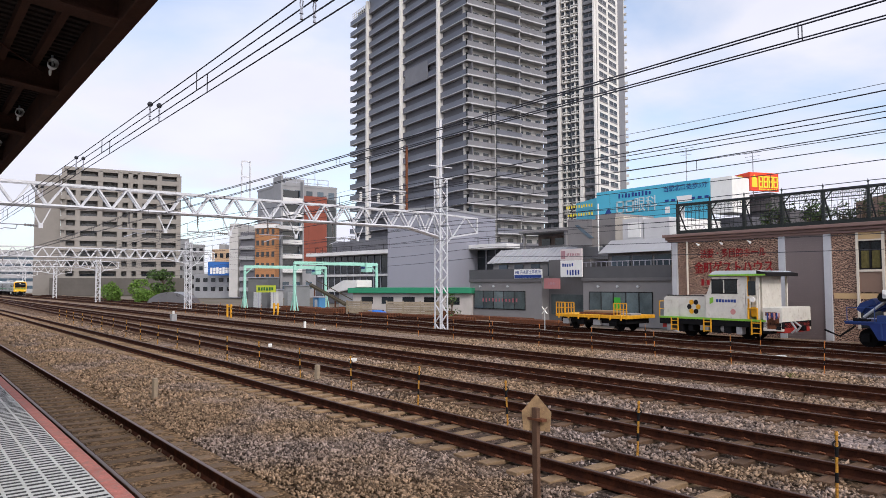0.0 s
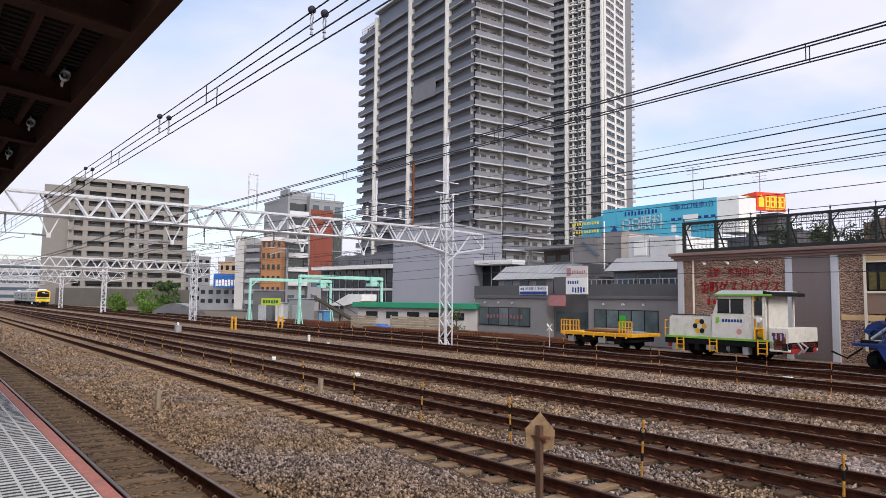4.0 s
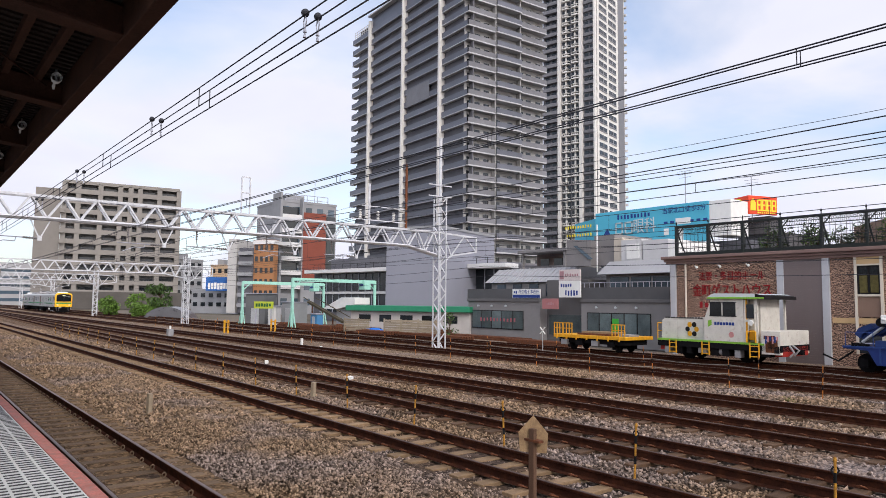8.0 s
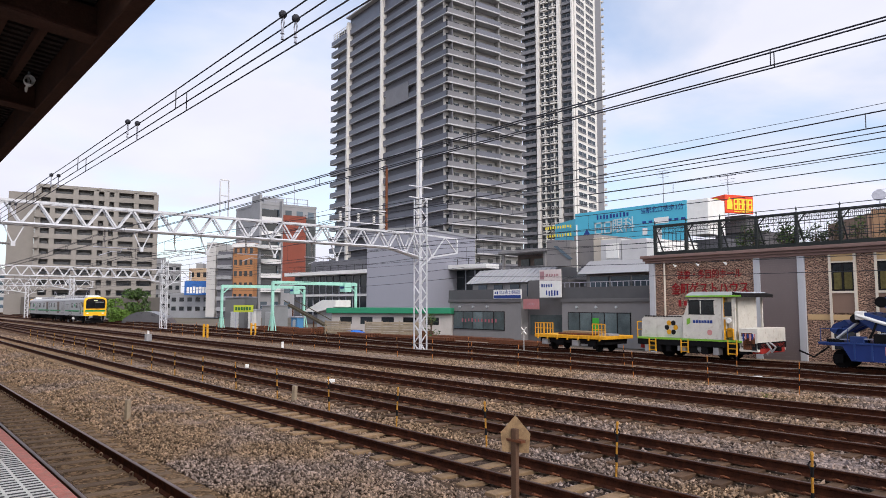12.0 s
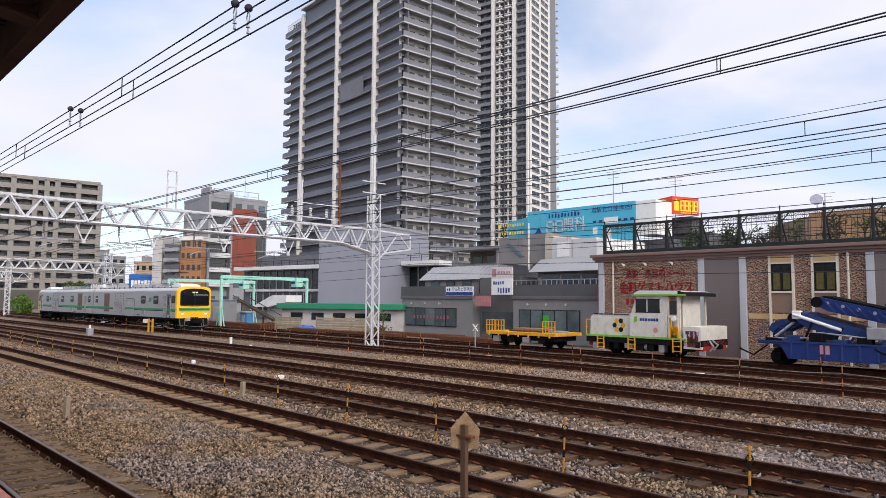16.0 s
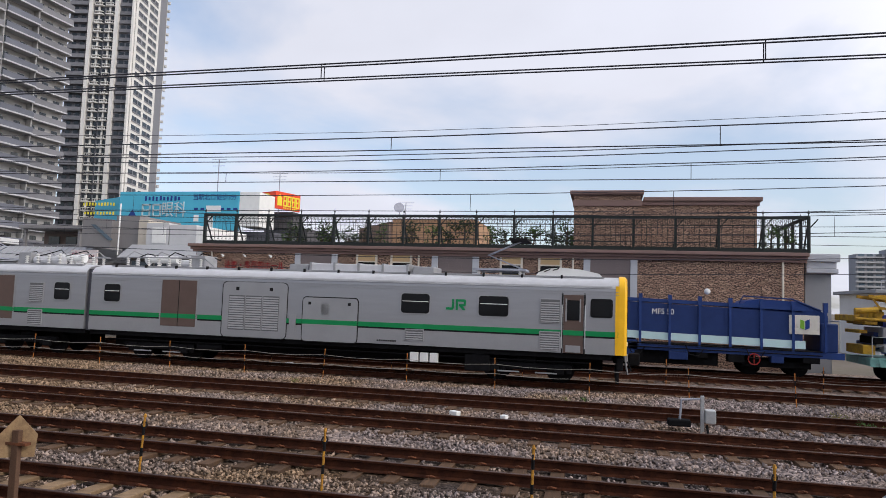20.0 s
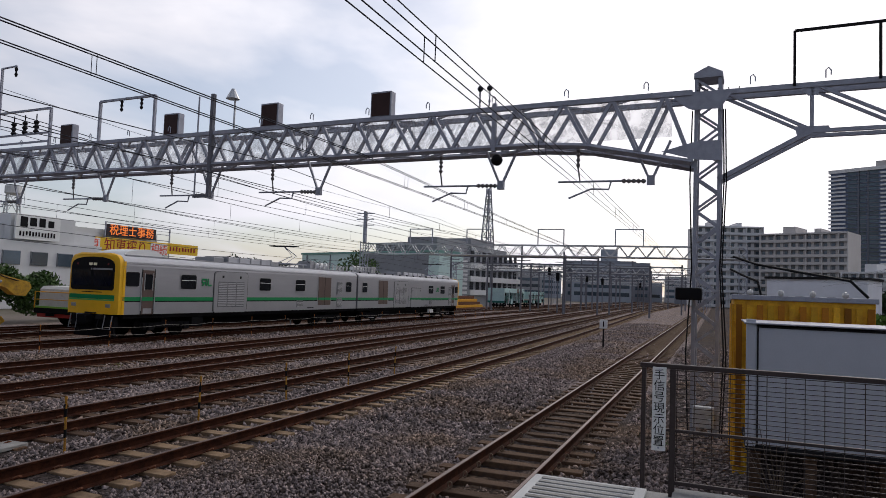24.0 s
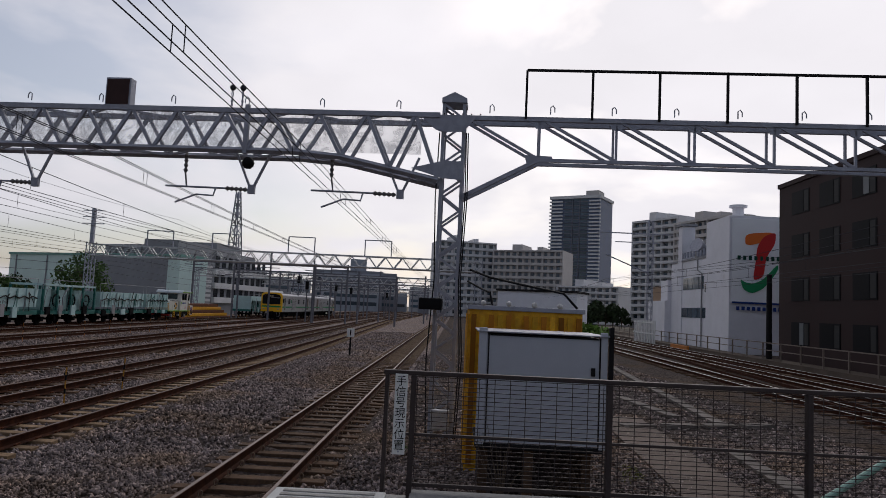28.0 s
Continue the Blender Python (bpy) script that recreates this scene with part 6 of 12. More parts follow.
        part("panel_seam", Geo().prism(rounded(lay["louvre"] - 0.05, lay["louvre"] + 2.50, 1.01, 3.05, 0.19), ya + 0.010, yb - 0.010), M_DARK, body)
        if lay["service"] is not None:
            part("panel_seam", Geo().prism(rounded(lay["service"] - 0.035, lay["service"] + 2.035, 0.995, 2.585, 0.15), ya + 0.008, yb - 0.008), M_DARK, body)
        part("side_seam", Geo().box(-L, L - 0.28, yo * 0.9965, yo * 0.9975, 3.03, 3.045).box(-L, L - 0.28, yo * 0.9965, yo * 0.9975, 2.94, 2.952), M_GREYB, body)
        # big louvred panel
        p = part("louvre_panel", Geo().prism(rounded(lay["louvre"] - 0.02, lay["louvre"] + 2.47, 1.04, 3.02, 0.17), ya + 0.006, yb - 0.006).prism(rounded(lay["louvre"], lay["louvre"] + 2.45, 1.06, 3.0, 0.15), ya - 0.012, yb + 0.012), M_SILW, body, "bolted panel with louvres")
        for c in range(3):
            part("grille_back", Geo().box(lay["louvre"] + 0.24 + c * 0.66, lay["louvre"] + 0.86 + c * 0.66, yo - 0.018, yo + 0.018, 1.30, 2.54), M_GBACK, p)
            for k in range(14):
                z = 1.34 + k * 0.085
                part("louvre", Geo().box(lay["louvre"] + 0.26 + c * 0.66, lay["louvre"] + 0.84 + c * 0.66, yo - 0.03, yo + 0.03, z, z + 0.05), M_VENT, p)
        for x in (lay["louvre"] + 0.5, lay["louvre"] + 1.8):
            part("hatch", Geo().box(x, x + 0.12, yo - 0.02, yo + 0.02, 2.72, 2.84), M_DARK, p)
        q = lay["service"]
        if q is not None:
            p = part("service_panel", Geo().prism(rounded(q, q + 2.0, 1.03, 2.55, 0.12), ya - 0.012, yb + 0.012), M_SILW, body, "flush service panel")
            part("vent", Geo().box(q + 0.68, q + 0.98, yo - 0.012, yo + 0.012, 1.95, 2.35), M_VENT, p)
            part("stripe", Geo().box(q, q + 2.0, yo - 0.014, yo + 0.014, 1.62, 1.78), M_GREEN, p)
            for k in (0.2, 1.65):
                part("hatch", Geo().box(q + k, q + k + 0.1, yo - 0.02, yo + 0.02, 2.3, 2.4), M_DARK, p)
            part("small_hatch", Geo().box(q - 0.5, q - 0.25, ya - 0.008, yb + 0.008, 1.3, 1.95), M_SILW, body)
        for x, z0, z1, w in [(*q, 0.66) for q in lay["vents"]]:
            p = part("vent_panel", Geo().box(x - w / 2, x + w / 2, ya - 0.006, yb + 0.006, z0, z1, 0.005), M_SILW, body)
            part("grille_back", Geo().box(x - w / 2 + 0.03, x + w / 2 - 0.03, yo - 0.012, yo + 0.012, z0 + 0.03, z1 - 0.03), M_GBACK, p)
            for k in range(int((z1 - z0) / 0.075) - 1):
                part("louvre", Geo().box(x - w / 2 + 0.04, x + w / 2 - 0.04, yo - 0.02, yo + 0.02, z0 + 0.05 + k * 0.075, z0 + 0.085 + k * 0.075), M_VENT, p)
        # crew door and cab window
        c0, w0 = lay["crew"], lay["cabw"]
        d = part("crew_door", Geo().box(c0, c0 + 0.62, ya + 0.004, yb - 0.004, 1.05, 2.92, 0.006), M_DOOR, body, "brown crew door with dark window")
        part("pane", Geo().prism(rounded(c0 + 0.1, c0 + 0.5, 2.1, 2.75, 0.05), yo - 0.006, yo + 0.006), M_CARGL, d)
        part("door_seam", Geo().box(c0 - 0.06, c0 - 0.01, ya + 0.008, yb - 0.008, 1.0, 2.98).box(c0 + 0.63, c0 + 0.68, ya + 0.008, yb - 0.008, 1.0, 2.98), M_DARK, d)
        for hx in (c0 - 0.05, c0 + 0.67):
            part("handrail", Geo().rod([(hx, yo, 1.2), (hx, yo, 2.6)], 0.02, 6), M_GALV, d)
        part("stripe", Geo().box(c0, c0 + 0.62, yo - 0.008, yo + 0.008, 1.62, 1.78), M_GREEN, d)
        part("kick_panel", Geo().box(c0 + 0.08, c0 + 0.54, yo - 0.006, yo + 0.006, 1.08, 1.3), M_SILW, d)
        part("door_glass_trim", Geo().box(c0 + 0.06, c0 + 0.1, yo - 0.01, yo + 0.01, 2.06, 2.8).box(c0 + 0.5, c0 + 0.54, yo - 0.01, yo + 0.01, 2.06, 2.8), M_SILW, d)
        f = part("cab_window", Geo().prism(rounded(w0, w0 + 0.68, 2.22, 2.82, 0.08), ya, yb), M_BLACK, body)
        part("pane", Geo().prism(rounded(w0 + 0.05, w0 + 0.63, 2.27, 2.77, 0.06), yo - 0.006, yo + 0.006), M_CARGL, f)
        part("yellow_band", Geo().box(9.36, L - 0.27, ya + 0.008, yb - 0.008, 1.05, 3.24), M_CABY, body, "yellow cab corner")
        # green letter-like emblem on the side
        e0 = lay["emblem"]
        s0 = e0
        e = part("emblem", Geo().prism([(s0, 2.30), (s0 + 0.22, 2.30), (s0 + 0.27, 2.36), (s0 + 0.27, 2.66), (s0 + 0.20, 2.66), (s0 + 0.20, 2.38), (s0, 2.38)], yo - 0.008, yo + 0.008).prism([(s0 + 0.33, 2.30), (s0 + 0.40, 2.30), (s0 + 0.40, 2.58), (s0 + 0.60, 2.58), (s0 + 0.60, 2.50), (s0 + 0.44, 2.50), (s0 + 0.44, 2.44), (s0 + 0.57, 2.30), (s0 + 0.67, 2.30), (s0 + 0.57, 2.42), (s0 + 0.66, 2.46), (s0 + 0.67, 2.62), (s0 + 0.62, 2.66), (s0 + 0.33, 2.66)], yo - 0.008, yo + 0.008), M_GREEN, body, "green company emblem")
        part("car_number", bars(Geo(), lay["number"], lay["number"] + 0.7, 1.14, 1.2, 9, yo - 0.004, yo + 0.004, 2), M_DARK, body)
        part("gutter", Geo().box(-L, L - 0.5, ya + 0.005, yb, 3.19, 3.23), M_ROOFG, body)
    # cab front: rounded yellow face
    fx = L - 0.28
    fs = [(-W, 1.05), (-W, 3.05), (-W + 0.04, 3.30), (-W + 0.18, 3.46), (-0.8, 3.57), (0.8, 3.57), (W - 0.18, 3.46), (W - 0.04, 3.30), (W, 3.05), (W, 1.05)]
    k = len(fs)
    v = [(fx, a, b) for a, b in fs] + [(fx + 0.17, a * 0.99, b) for a, b in fs] + [(L - 0.03, a * 0.90, 1.05 + (b - 1.05) * 0.97) for a, b in fs]
    f = [(i, (i + 1) % k, (i + 1) % k + k, i + k) for i in range(k)] + [(i + k, (i + 1) % k + k, (i + 1) % k + 2 * k, i + 2 * k) for i in range(k)] + [tuple(range(2 * k, 3 * k)), tuple(range(k - 1, -1, -1))]
    cab = part("cab_front", Geo().add(v, f), M_CABY, t, "yellow cab front", smooth=True)
    x1 = L - 0.03
    part("windscreen", Geo().prism([(-1.19, 2.12), (-1.12, 2.03), (1.12, 2.03), (1.19, 2.12), (1.20, 3.02), (1.12, 3.20), (0.9, 3.31), (0.5, 3.38), (0, 3.40), (-0.5, 3.38), (-0.9, 3.31), (-1.12, 3.20), (-1.20, 3.02)], x1 - 0.012, x1 + 0.02, "x"), M_BLACK, cab, "wide arched black windscreen")
    part("sun_blind", Geo().box(x1 + 0.019, x1 + 0.024, -0.1, 1.08, 2.86, 2.93), M_GREYB, cab)
    part("side_pillar", Geo().box(x1 + 0.019, x1 + 0.026, -0.03, 0.03, 2.05, 3.1), M_BLACK, cab)
    for y in (-0.58, 0.58):
        part("pane", Geo().box(x1 + 0.018, x1 + 0.028, y - 0.5, y + 0.5, 2.2, 2.85), M_CARGL, cab)
    part("destination_sign", Geo().box(x1 + 0.02, x1 + 0.03, -0.22, -0.03, 3.04, 3.15).box(x1 + 0.02, x1 + 0.03, 0.03, 0.22, 3.04, 3.15), lamp_glow("sign_light", (0.9, 0.85, 0.6), 0.08), cab)
    for y in (-0.85, 0.85):
        part("tail_lamp", Geo().rod([(x1, y, 3.10), (x1 + 0.03, y, 3.10)], 0.045, 10), M_TAILR, cab, "unlit red tail lamp")
    part("front_stripe", Geo().box(x1 - 0.02, x1 + 0.012, -1.25, 1.25, 1.66, 1.84), M_GREEN, cab, "green stripe across the front")
    part("front_line", Geo().box(x1 - 0.02, x1 + 0.011, -1.25, 1.25, 1.60, 1.65), M_LIME0, cab)
    part("front_step", Geo().box(x1 - 0.02, x1 + 0.02, -0.55, 0.55, 1.93, 1.96).box(x1 - 0.02, x1 + 0.03, -0.3, 0.3, 1.06, 1.12), M_DARK, cab)
    for y in (-0.95, 0.95):
        part("headlight", Geo().box(x1 - 0.03, x1 + 0.03, y - 0.15, y + 0.11, 1.33, 1.47, 0.015), lamp_glow("headlight_glow", (0.30, 0.29, 0.26) if flip else (0.8, 0.76, 0.68), 0.0 if flip else 0.2), cab)
    part("wiper", Geo().rod([(x1 + 0.04, -0.1, 2.15), (x1 + 0.04, -0.6, 2.7)], 0.012, 5).rod([(x1 + 0.04, 0.9, 2.15), (x1 + 0.04, 0.5, 2.7)], 0.012, 5), M_BLACK, cab)
    part("coupler", Geo().box(x1 - 0.4, x1 + 0.35, -0.16, 0.16, 0.72, 1.0, 0.03).box(x1 + 0.1, x1 + 0.45, -0.24, 0.24, 0.66, 1.05, 0.04), M_UNDER, cab)
    part("skirt", Geo().box(x1 - 0.3, x1 - 0.1, -1.2, 1.2, 0.55, 0.97, 0.03), M_UNDER, cab)
    part("snow_plough", Geo().prism([(-1.15, 0.12), (1.15, 0.12), (1.0, 0.55), (-1.0, 0.55)], x1 - 0.32, x1 - 0.22, "x"), M_UNDER, cab)
    part("step_rail", Geo().rod([(x1 - 0.05, -1.15, 1.0), (x1 + 0.05, -1.15, 0.45), (x1 + 0.05, -0.75, 0.45), (x1 - 0.05, -0.75, 1.0)], 0.02, 6).rod([(x1 - 0.05, 1.15, 1.0), (x1 + 0.05, 1.15, 0.45), (x1 + 0.05, 0.75, 0.45), (x1 - 0.05, 0.75, 1.0)], 0.02, 6), M_GREYB, cab, "steel steps below the cab")
    part("cable_box", Geo().box(x1 - 0.08, x1 + 0.06, -0.72, -0.34, 0.82, 1.04, 0.02), M_GREYB, cab)
    part("cable_box", Geo().box(x1 - 0.08, x1 + 0.06, 0.34, 0.66, 0.84, 1.04, 0.02), M_DARK, cab)
    part("hose", Geo().rod([(x1 + 0.02, 0.5, 0.9), (x1 + 0.16, 0.55, 0.55), (x1 + 0.02, 0.6, 0.4)], 0.025, 6).rod([(x1 + 0.02, -0.5, 0.9), (x1 + 0.16, -0.55, 0.55), (x1 + 0.02, -0.6, 0.4)], 0.025, 6), M_BLACK, cab)
    # underframe boxes
    rng = random.Random(7 + flip)
    x = -5.0
    part("sill", Geo().box(-L, L - 0.5, -1.3, 1.3, 0.88, 1.05), M_UNDER, body)
    part("underframe_core", Geo().box(-9.3, 9.0, -0.4, 0.4, 0.4, 0.87), M_UNDER, body)
    for x in (-5.3, 4.6):
        part("air_tank", Geo().rod([(x, -1.0, 0.6), (x + 1.0, -1.0, 0.6)], 0.17, 12), M_UNDER, body, smooth=True)
    part("brake_pipe", Geo().rod([(-9.0, -1.2, 0.74), (8.6, -1.2, 0.74)], 0.025, 6), M_UNDER, body)
    while x < 5.0:
        w = rng.uniform(0.5, 1.5)
        b = part("equipment_box", Geo().box(x, x + w, -1.28, 1.28, rng.uniform(0.28, 0.42), 0.86, 0.03), M_UNDER, body)
        if rng.random() < 0.5:
            part("plate", Geo().box(x + 0.1, x + 0.28, -1.30, -1.285, 0.60, 0.68), M_GREYB, b)
        x += w + rng.uniform(0.08, 0.3)
    for k in range(3):
        part("cabinet", Geo().box(2.75 + k * 0.34, 3.03 + k * 0.34, -1.34, -1.2, 0.5, 0.82, 0.02), M_WHITE, body, "white underfloor cabinet")
    # roof gear
    for x in (7.75,):
        ac = part("air_conditioner", Geo().prism([(x - 1.0, 3.64), (x - 0.85, 3.80), (x - 0.55, 3.93), (x - 0.1, 3.98), (x + 0.5, 3.93), (x + 1.1, 3.80), (x + 1.25, 3.64)], -0.8, 0.8), M_WHITE, body, "white curved roof air conditioner", smooth=True)
        for q in range(3):
            part("grille", Geo().prism([(x - 0.95 + 0.28 * q, 3.79 + 0.055 * q), (x - 0.75 + 0.28 * q, 3.90 + 0.035 * q), (x - 0.75 + 0.28 * q, 3.86 + 0.035 * q), (x - 0.95 + 0.28 * q, 3.75 + 0.055 * q)], -0.815, -0.795), M_DARK, ac)
    for x in (-2.1, 2.55):
        part("roof_box", Geo().box(x, x + 0.75, -0.6, 0.6, 3.66, 3.92, 0.04), M_GREYB, body)
    part("resistor_case", Geo().box(-1.2, 2.4, -0.7, 0.7, 3.66, 3.95, 0.03), M_ROOFG, body, "long slatted roof resistor case")
    for k in range(5):
        part("post", Geo().box(-1.25 + k * 0.9, -1.17 + k * 0.9, -0.74, 0.74, 3.66, 3.99), M_GREYB, body)
    for k in range(8):
        x = -8.9 + k * 0.45
        part("insulator", insulator(Geo(), (x, -0.5, 3.68), (x, -0.5, 4.02), 0.07, 4), M_PORC, body)
    part("roof_pipe", Geo().rod([(-9.2, -0.5, 4.03), (-5.6, -0.5, 4.05), (-5.2, -0.5, 3.75)], 0.03, 6), M_GREYB, body)
    part("tank", Geo().rod([(-7.6, 0.2, 3.85), (-6.3, 0.2, 3.85)], 0.17, 10), M_ROOFG, body)
    for px in (5.55,) if not flip else (-4.0,):
        p = part("pantograph", Geo().box(px - 0.9, px + 0.9, -0.6, 0.6, 3.85, 3.92), M_GALV2, t, "folded-up pantograph")
        part("arm", Geo().rod([(px + 0.7, -0.3, 3.95), (px - 0.45, -0.15, 4.4), (px + 0.65, 0, 4.9)], 0.03, 6).rod([(px + 0.7, 0.3, 3.95), (px - 0.45, 0.15, 4.4), (px + 0.65, 0, 4.9)], 0.03, 6), M_GALV2, p)
        part("collector", Geo().box(px + 0.35, px + 0.95, -0.85, 0.85, 4.89, 4.95, 0.01), M_DARK, p)
        for a in (-0.7, 0.7):
            for b in (-0.5, 0.5):
                part("insulator", insulator(Geo(), (px + a, b, 3.66), (px + a, b, 3.86), 0.07, 3), M_PORC, p)
    rr = random.Random(31 + flip)
    for k in range(7):
        x = -9.2 + k * 0.52
        part("insulator", insulator(Geo(), (x, 0.45, 3.68), (x, 0.45, 4.0 + rr.uniform(0, 0.15)), 0.075, 4), M_PORC, body)
    part("breaker_tank", Geo().rod([(-8.3, -0.1, 3.98), (-7.0, -0.1, 3.98)], 0.14, 12).rod([(-8.35, -0.1, 3.98), (-8.2, -0.1, 3.98)], 0.18, 12), M_WHITE, body, "white breaker tank", smooth=True)
    part("fuse_box", Geo().box(-6.2, -5.6, -0.5, 0.4, 3.68, 4.16, 0.03), M_GREYB, body)
    for k in range(6):
        x = -9.0 + k * 0.6
        part("roof_cable", Geo().rod([(x, -0.5, 4.05), (x + 0.15, -0.25, 4.22 + rr.uniform(-0.05, 0.1)), (x + 0.35, 0.1, 4.15), (x + 0.5, 0.45, 4.02)], 0.022, 5), M_BLACK if k % 2 else M_GREYB, body)
    part("roof_walk", Geo().box(-9.2, 9.0, -1.02, -0.86, 3.64, 3.69).box(-9.2, 9.0, 0.86, 1.02, 3.64, 3.69), M_GREYB, body, "narrow roof walkway")
    for k in range(14):
        part("roof_lug", Geo().box(-9.0 + k * 1.28, -8.94 + k * 1.28, -1.1, -1.0, 3.58, 3.72), M_DARK, body)
    # roof gear sits down on the low roof
    for ob in list(bpy.data.objects):
        if ob.parent in (body, t) and ob.name.split(".")[0] in ROOF_GEAR:
            ob.location.z -= 0.15
    # gangway at the inner end
    # full-width plate added; its dark colour stands for the gap's shade
    part("end_bellows", Geo().box(-L - 0.12, -L, -1.30, 1.30, 1.0, 3.36, 0.02), M_ENDGAP, body, "added grey plate for the dark gap between the cars")
    part("gangway", Geo().box(-L - 0.25, -L, -0.62, 0.62, 1.0, 3.1, 0.02), M_DARK, body, "dark bellows gangway")
    # bogies
    wheels = []
    for bx in (-6.9, 6.6):
        b = part("bogie", Geo().box(bx - 1.45, bx + 1.45, -1.12, -0.98, 0.42, 0.66, 0.03).box(bx - 1.45, bx + 1.45, 0.98, 1.12, 0.42, 0.66, 0.03).box(bx - 0.3, bx + 0.3, -1.0, 1.0, 0.45, 0.85, 0.03), M_UNDER, t)
        for a in (-1.05, 1.05):
            g = Geo()
            for s in (-1, 1):
                g.rod([(0, s * 0.50, 0), (0, s * 0.52, 0), (0, s * 0.535, 0), (0, s * 0.60, 0)], [0.455, 0.455, 0.43, 0.43], 24)
            g.rod([(0, -0.7, 0), (0, 0.7, 0)], 0.09, 10)
            g.box(-0.3, 0.3, 0.6, 0.612, -0.04, 0.04).box(-0.3, 0.3, -0.612, -0.6, -0.04, 0.04)
            w = part("wheelset", g, M_UNDER, t, at=pose(bx + a, 0, 0.43))
            wheels.append(w)
            for s in (-1.125, 1.125):
                part("axle_box", Geo().box(bx + a - 0.16, bx + a + 0.16, s - 0.075, s + 0.075, 0.32, 0.62, 0.03), M_UNDER, b)
            for s in (-1.06, 1.06):
                part("spring", Geo().rod([(bx + a + 0.3, s, 0.36), (bx + a + 0.3, s, 0.58)], 0.09, 10), M_UNDER, b)
        part("step", Geo().box(bx - 0.9, bx - 0.2, -1.30, -1.25, 0.34, 0.38), M_GREYB, b)
        part("step", Geo().box(bx + 0.3, bx + 1.0, -1.30, -1.25, 0.34, 0.38), M_GREYB, b)
    return t, wheels


CAR_A, WHEELS_A = car("train_car", "silver works train car with green stripe, leading with its yellow cab", 0)
CAR_B, WHEELS_B = car("train_car", "silver works train car with green stripe, trailing end of the train", 1)
for car_root in (CAR_A, CAR_B):
    car_root.scale = (1.022, 1, 1)
# ---- plants ----
M_LEAF = mat("leaf_green", (0.055, 0.10, 0.025), 0.7, 0, 3, 0.3, 0.0, island=0.45, spec=0.25)
M_LEAFB = mat("bright_leaf", (0.10, 0.18, 0.03), 0.7, 0, 3, 0.3, 0.0, island=0.4, spec=0.25)
M_LEAFD = mat("dark_leaf", (0.028, 0.045, 0.018), 0.75, 0, 3, 0.3, 0.0, island=0.45, spec=0.2)
M_BARK = mat("bark", (0.09, 0.065, 0.045), 0.95, 0, 6, 0.3, 0.5)


def leaf_cloud(centres, n, size, rng):
    """Many small leaf blades in uneven lobes."""
    v = []
    for c, r in centres:
        k = int(n * r ** 2)
        d = rng.normal(0, 1, (k, 3))
        d /= np.linalg.norm(d, axis=1)[:, None]
        p = np.array(c) + d * r * rng.uniform(0.55, 1.08, (k, 1)) * np.array([1, 1, 0.85])
        a = rng.normal(0, 1, (k, 3))
        a /= np.linalg.norm(a, axis=1)[:, None]
        b = np.cross(a, rng.normal(0, 1, (k, 3)))
        b /= np.linalg.norm(b, axis=1)[:, None]
        s = size * rng.uniform(0.6, 1.4, (k, 1))
        v.append(np.stack([p - a * s, p + b * s * 0.5, p + a * s, p - b * s * 0.5], 1))
    v = np.concatenate(v).reshape(-1, 3)
    g = Geo()
    g.v = [tuple(q) for q in v]
    g.f = [(4 * i, 4 * i + 1, 4 * i + 2, 4 * i + 3) for i in range(len(v) // 4)]
    return g


def raw_part(name, g, material, parent):
    me = bpy.data.meshes.new(name)
    me.from_pydata(g.v, [], g.f)
    me.materials.append(material)
    return part(name, me, material, parent)


def tree(label, base, h, r, seed, m=None, lean=0.0, dens=160, size=0.13, name="tree", crown_low=0.35):
    rng = np.random.default_rng(seed)
    t = thing(name, label, "tree" if name == "tree" else "shrub", at=base, group="trees" if name == "tree" else "shrubs")
    g = Geo().rod([(0, 0, 0), (lean * 0.4, 0, h * 0.3), (lean, 0.05, h * 0.62), (lean, 0, h * 0.85)], [0.05 * h ** 0.7, 0.04 * h ** 0.7, 0.022 * h ** 0.7, 0.01], 7)
    lobes = []
    for k in range(9):
        a = rng.uniform(0, 6.28)
        z = h * rng.uniform(crown_low, 0.9)
        q = r * rng.uniform(0.3, 0.75)
        c = (lean + math.cos(a) * q, math.sin(a) * q, z)
        lobes.append((c, r * rng.uniform(0.32, 0.55)))
        g.rod([(lean * 0.7, 0, z * 0.7), ((lean + c[0]) / 2, c[1] / 2, z * 0.86), c], [0.02 * h ** 0.6, 0.014 * h ** 0.6, 0.006], 5)
    lobes.append(((lean, 0, h * 0.93), r * 0.35))
    part("trunk", g, M_BARK, t)
    raw_part("crown", leaf_cloud(lobes, dens, size, rng), m or M_LEAF, t)
    return t


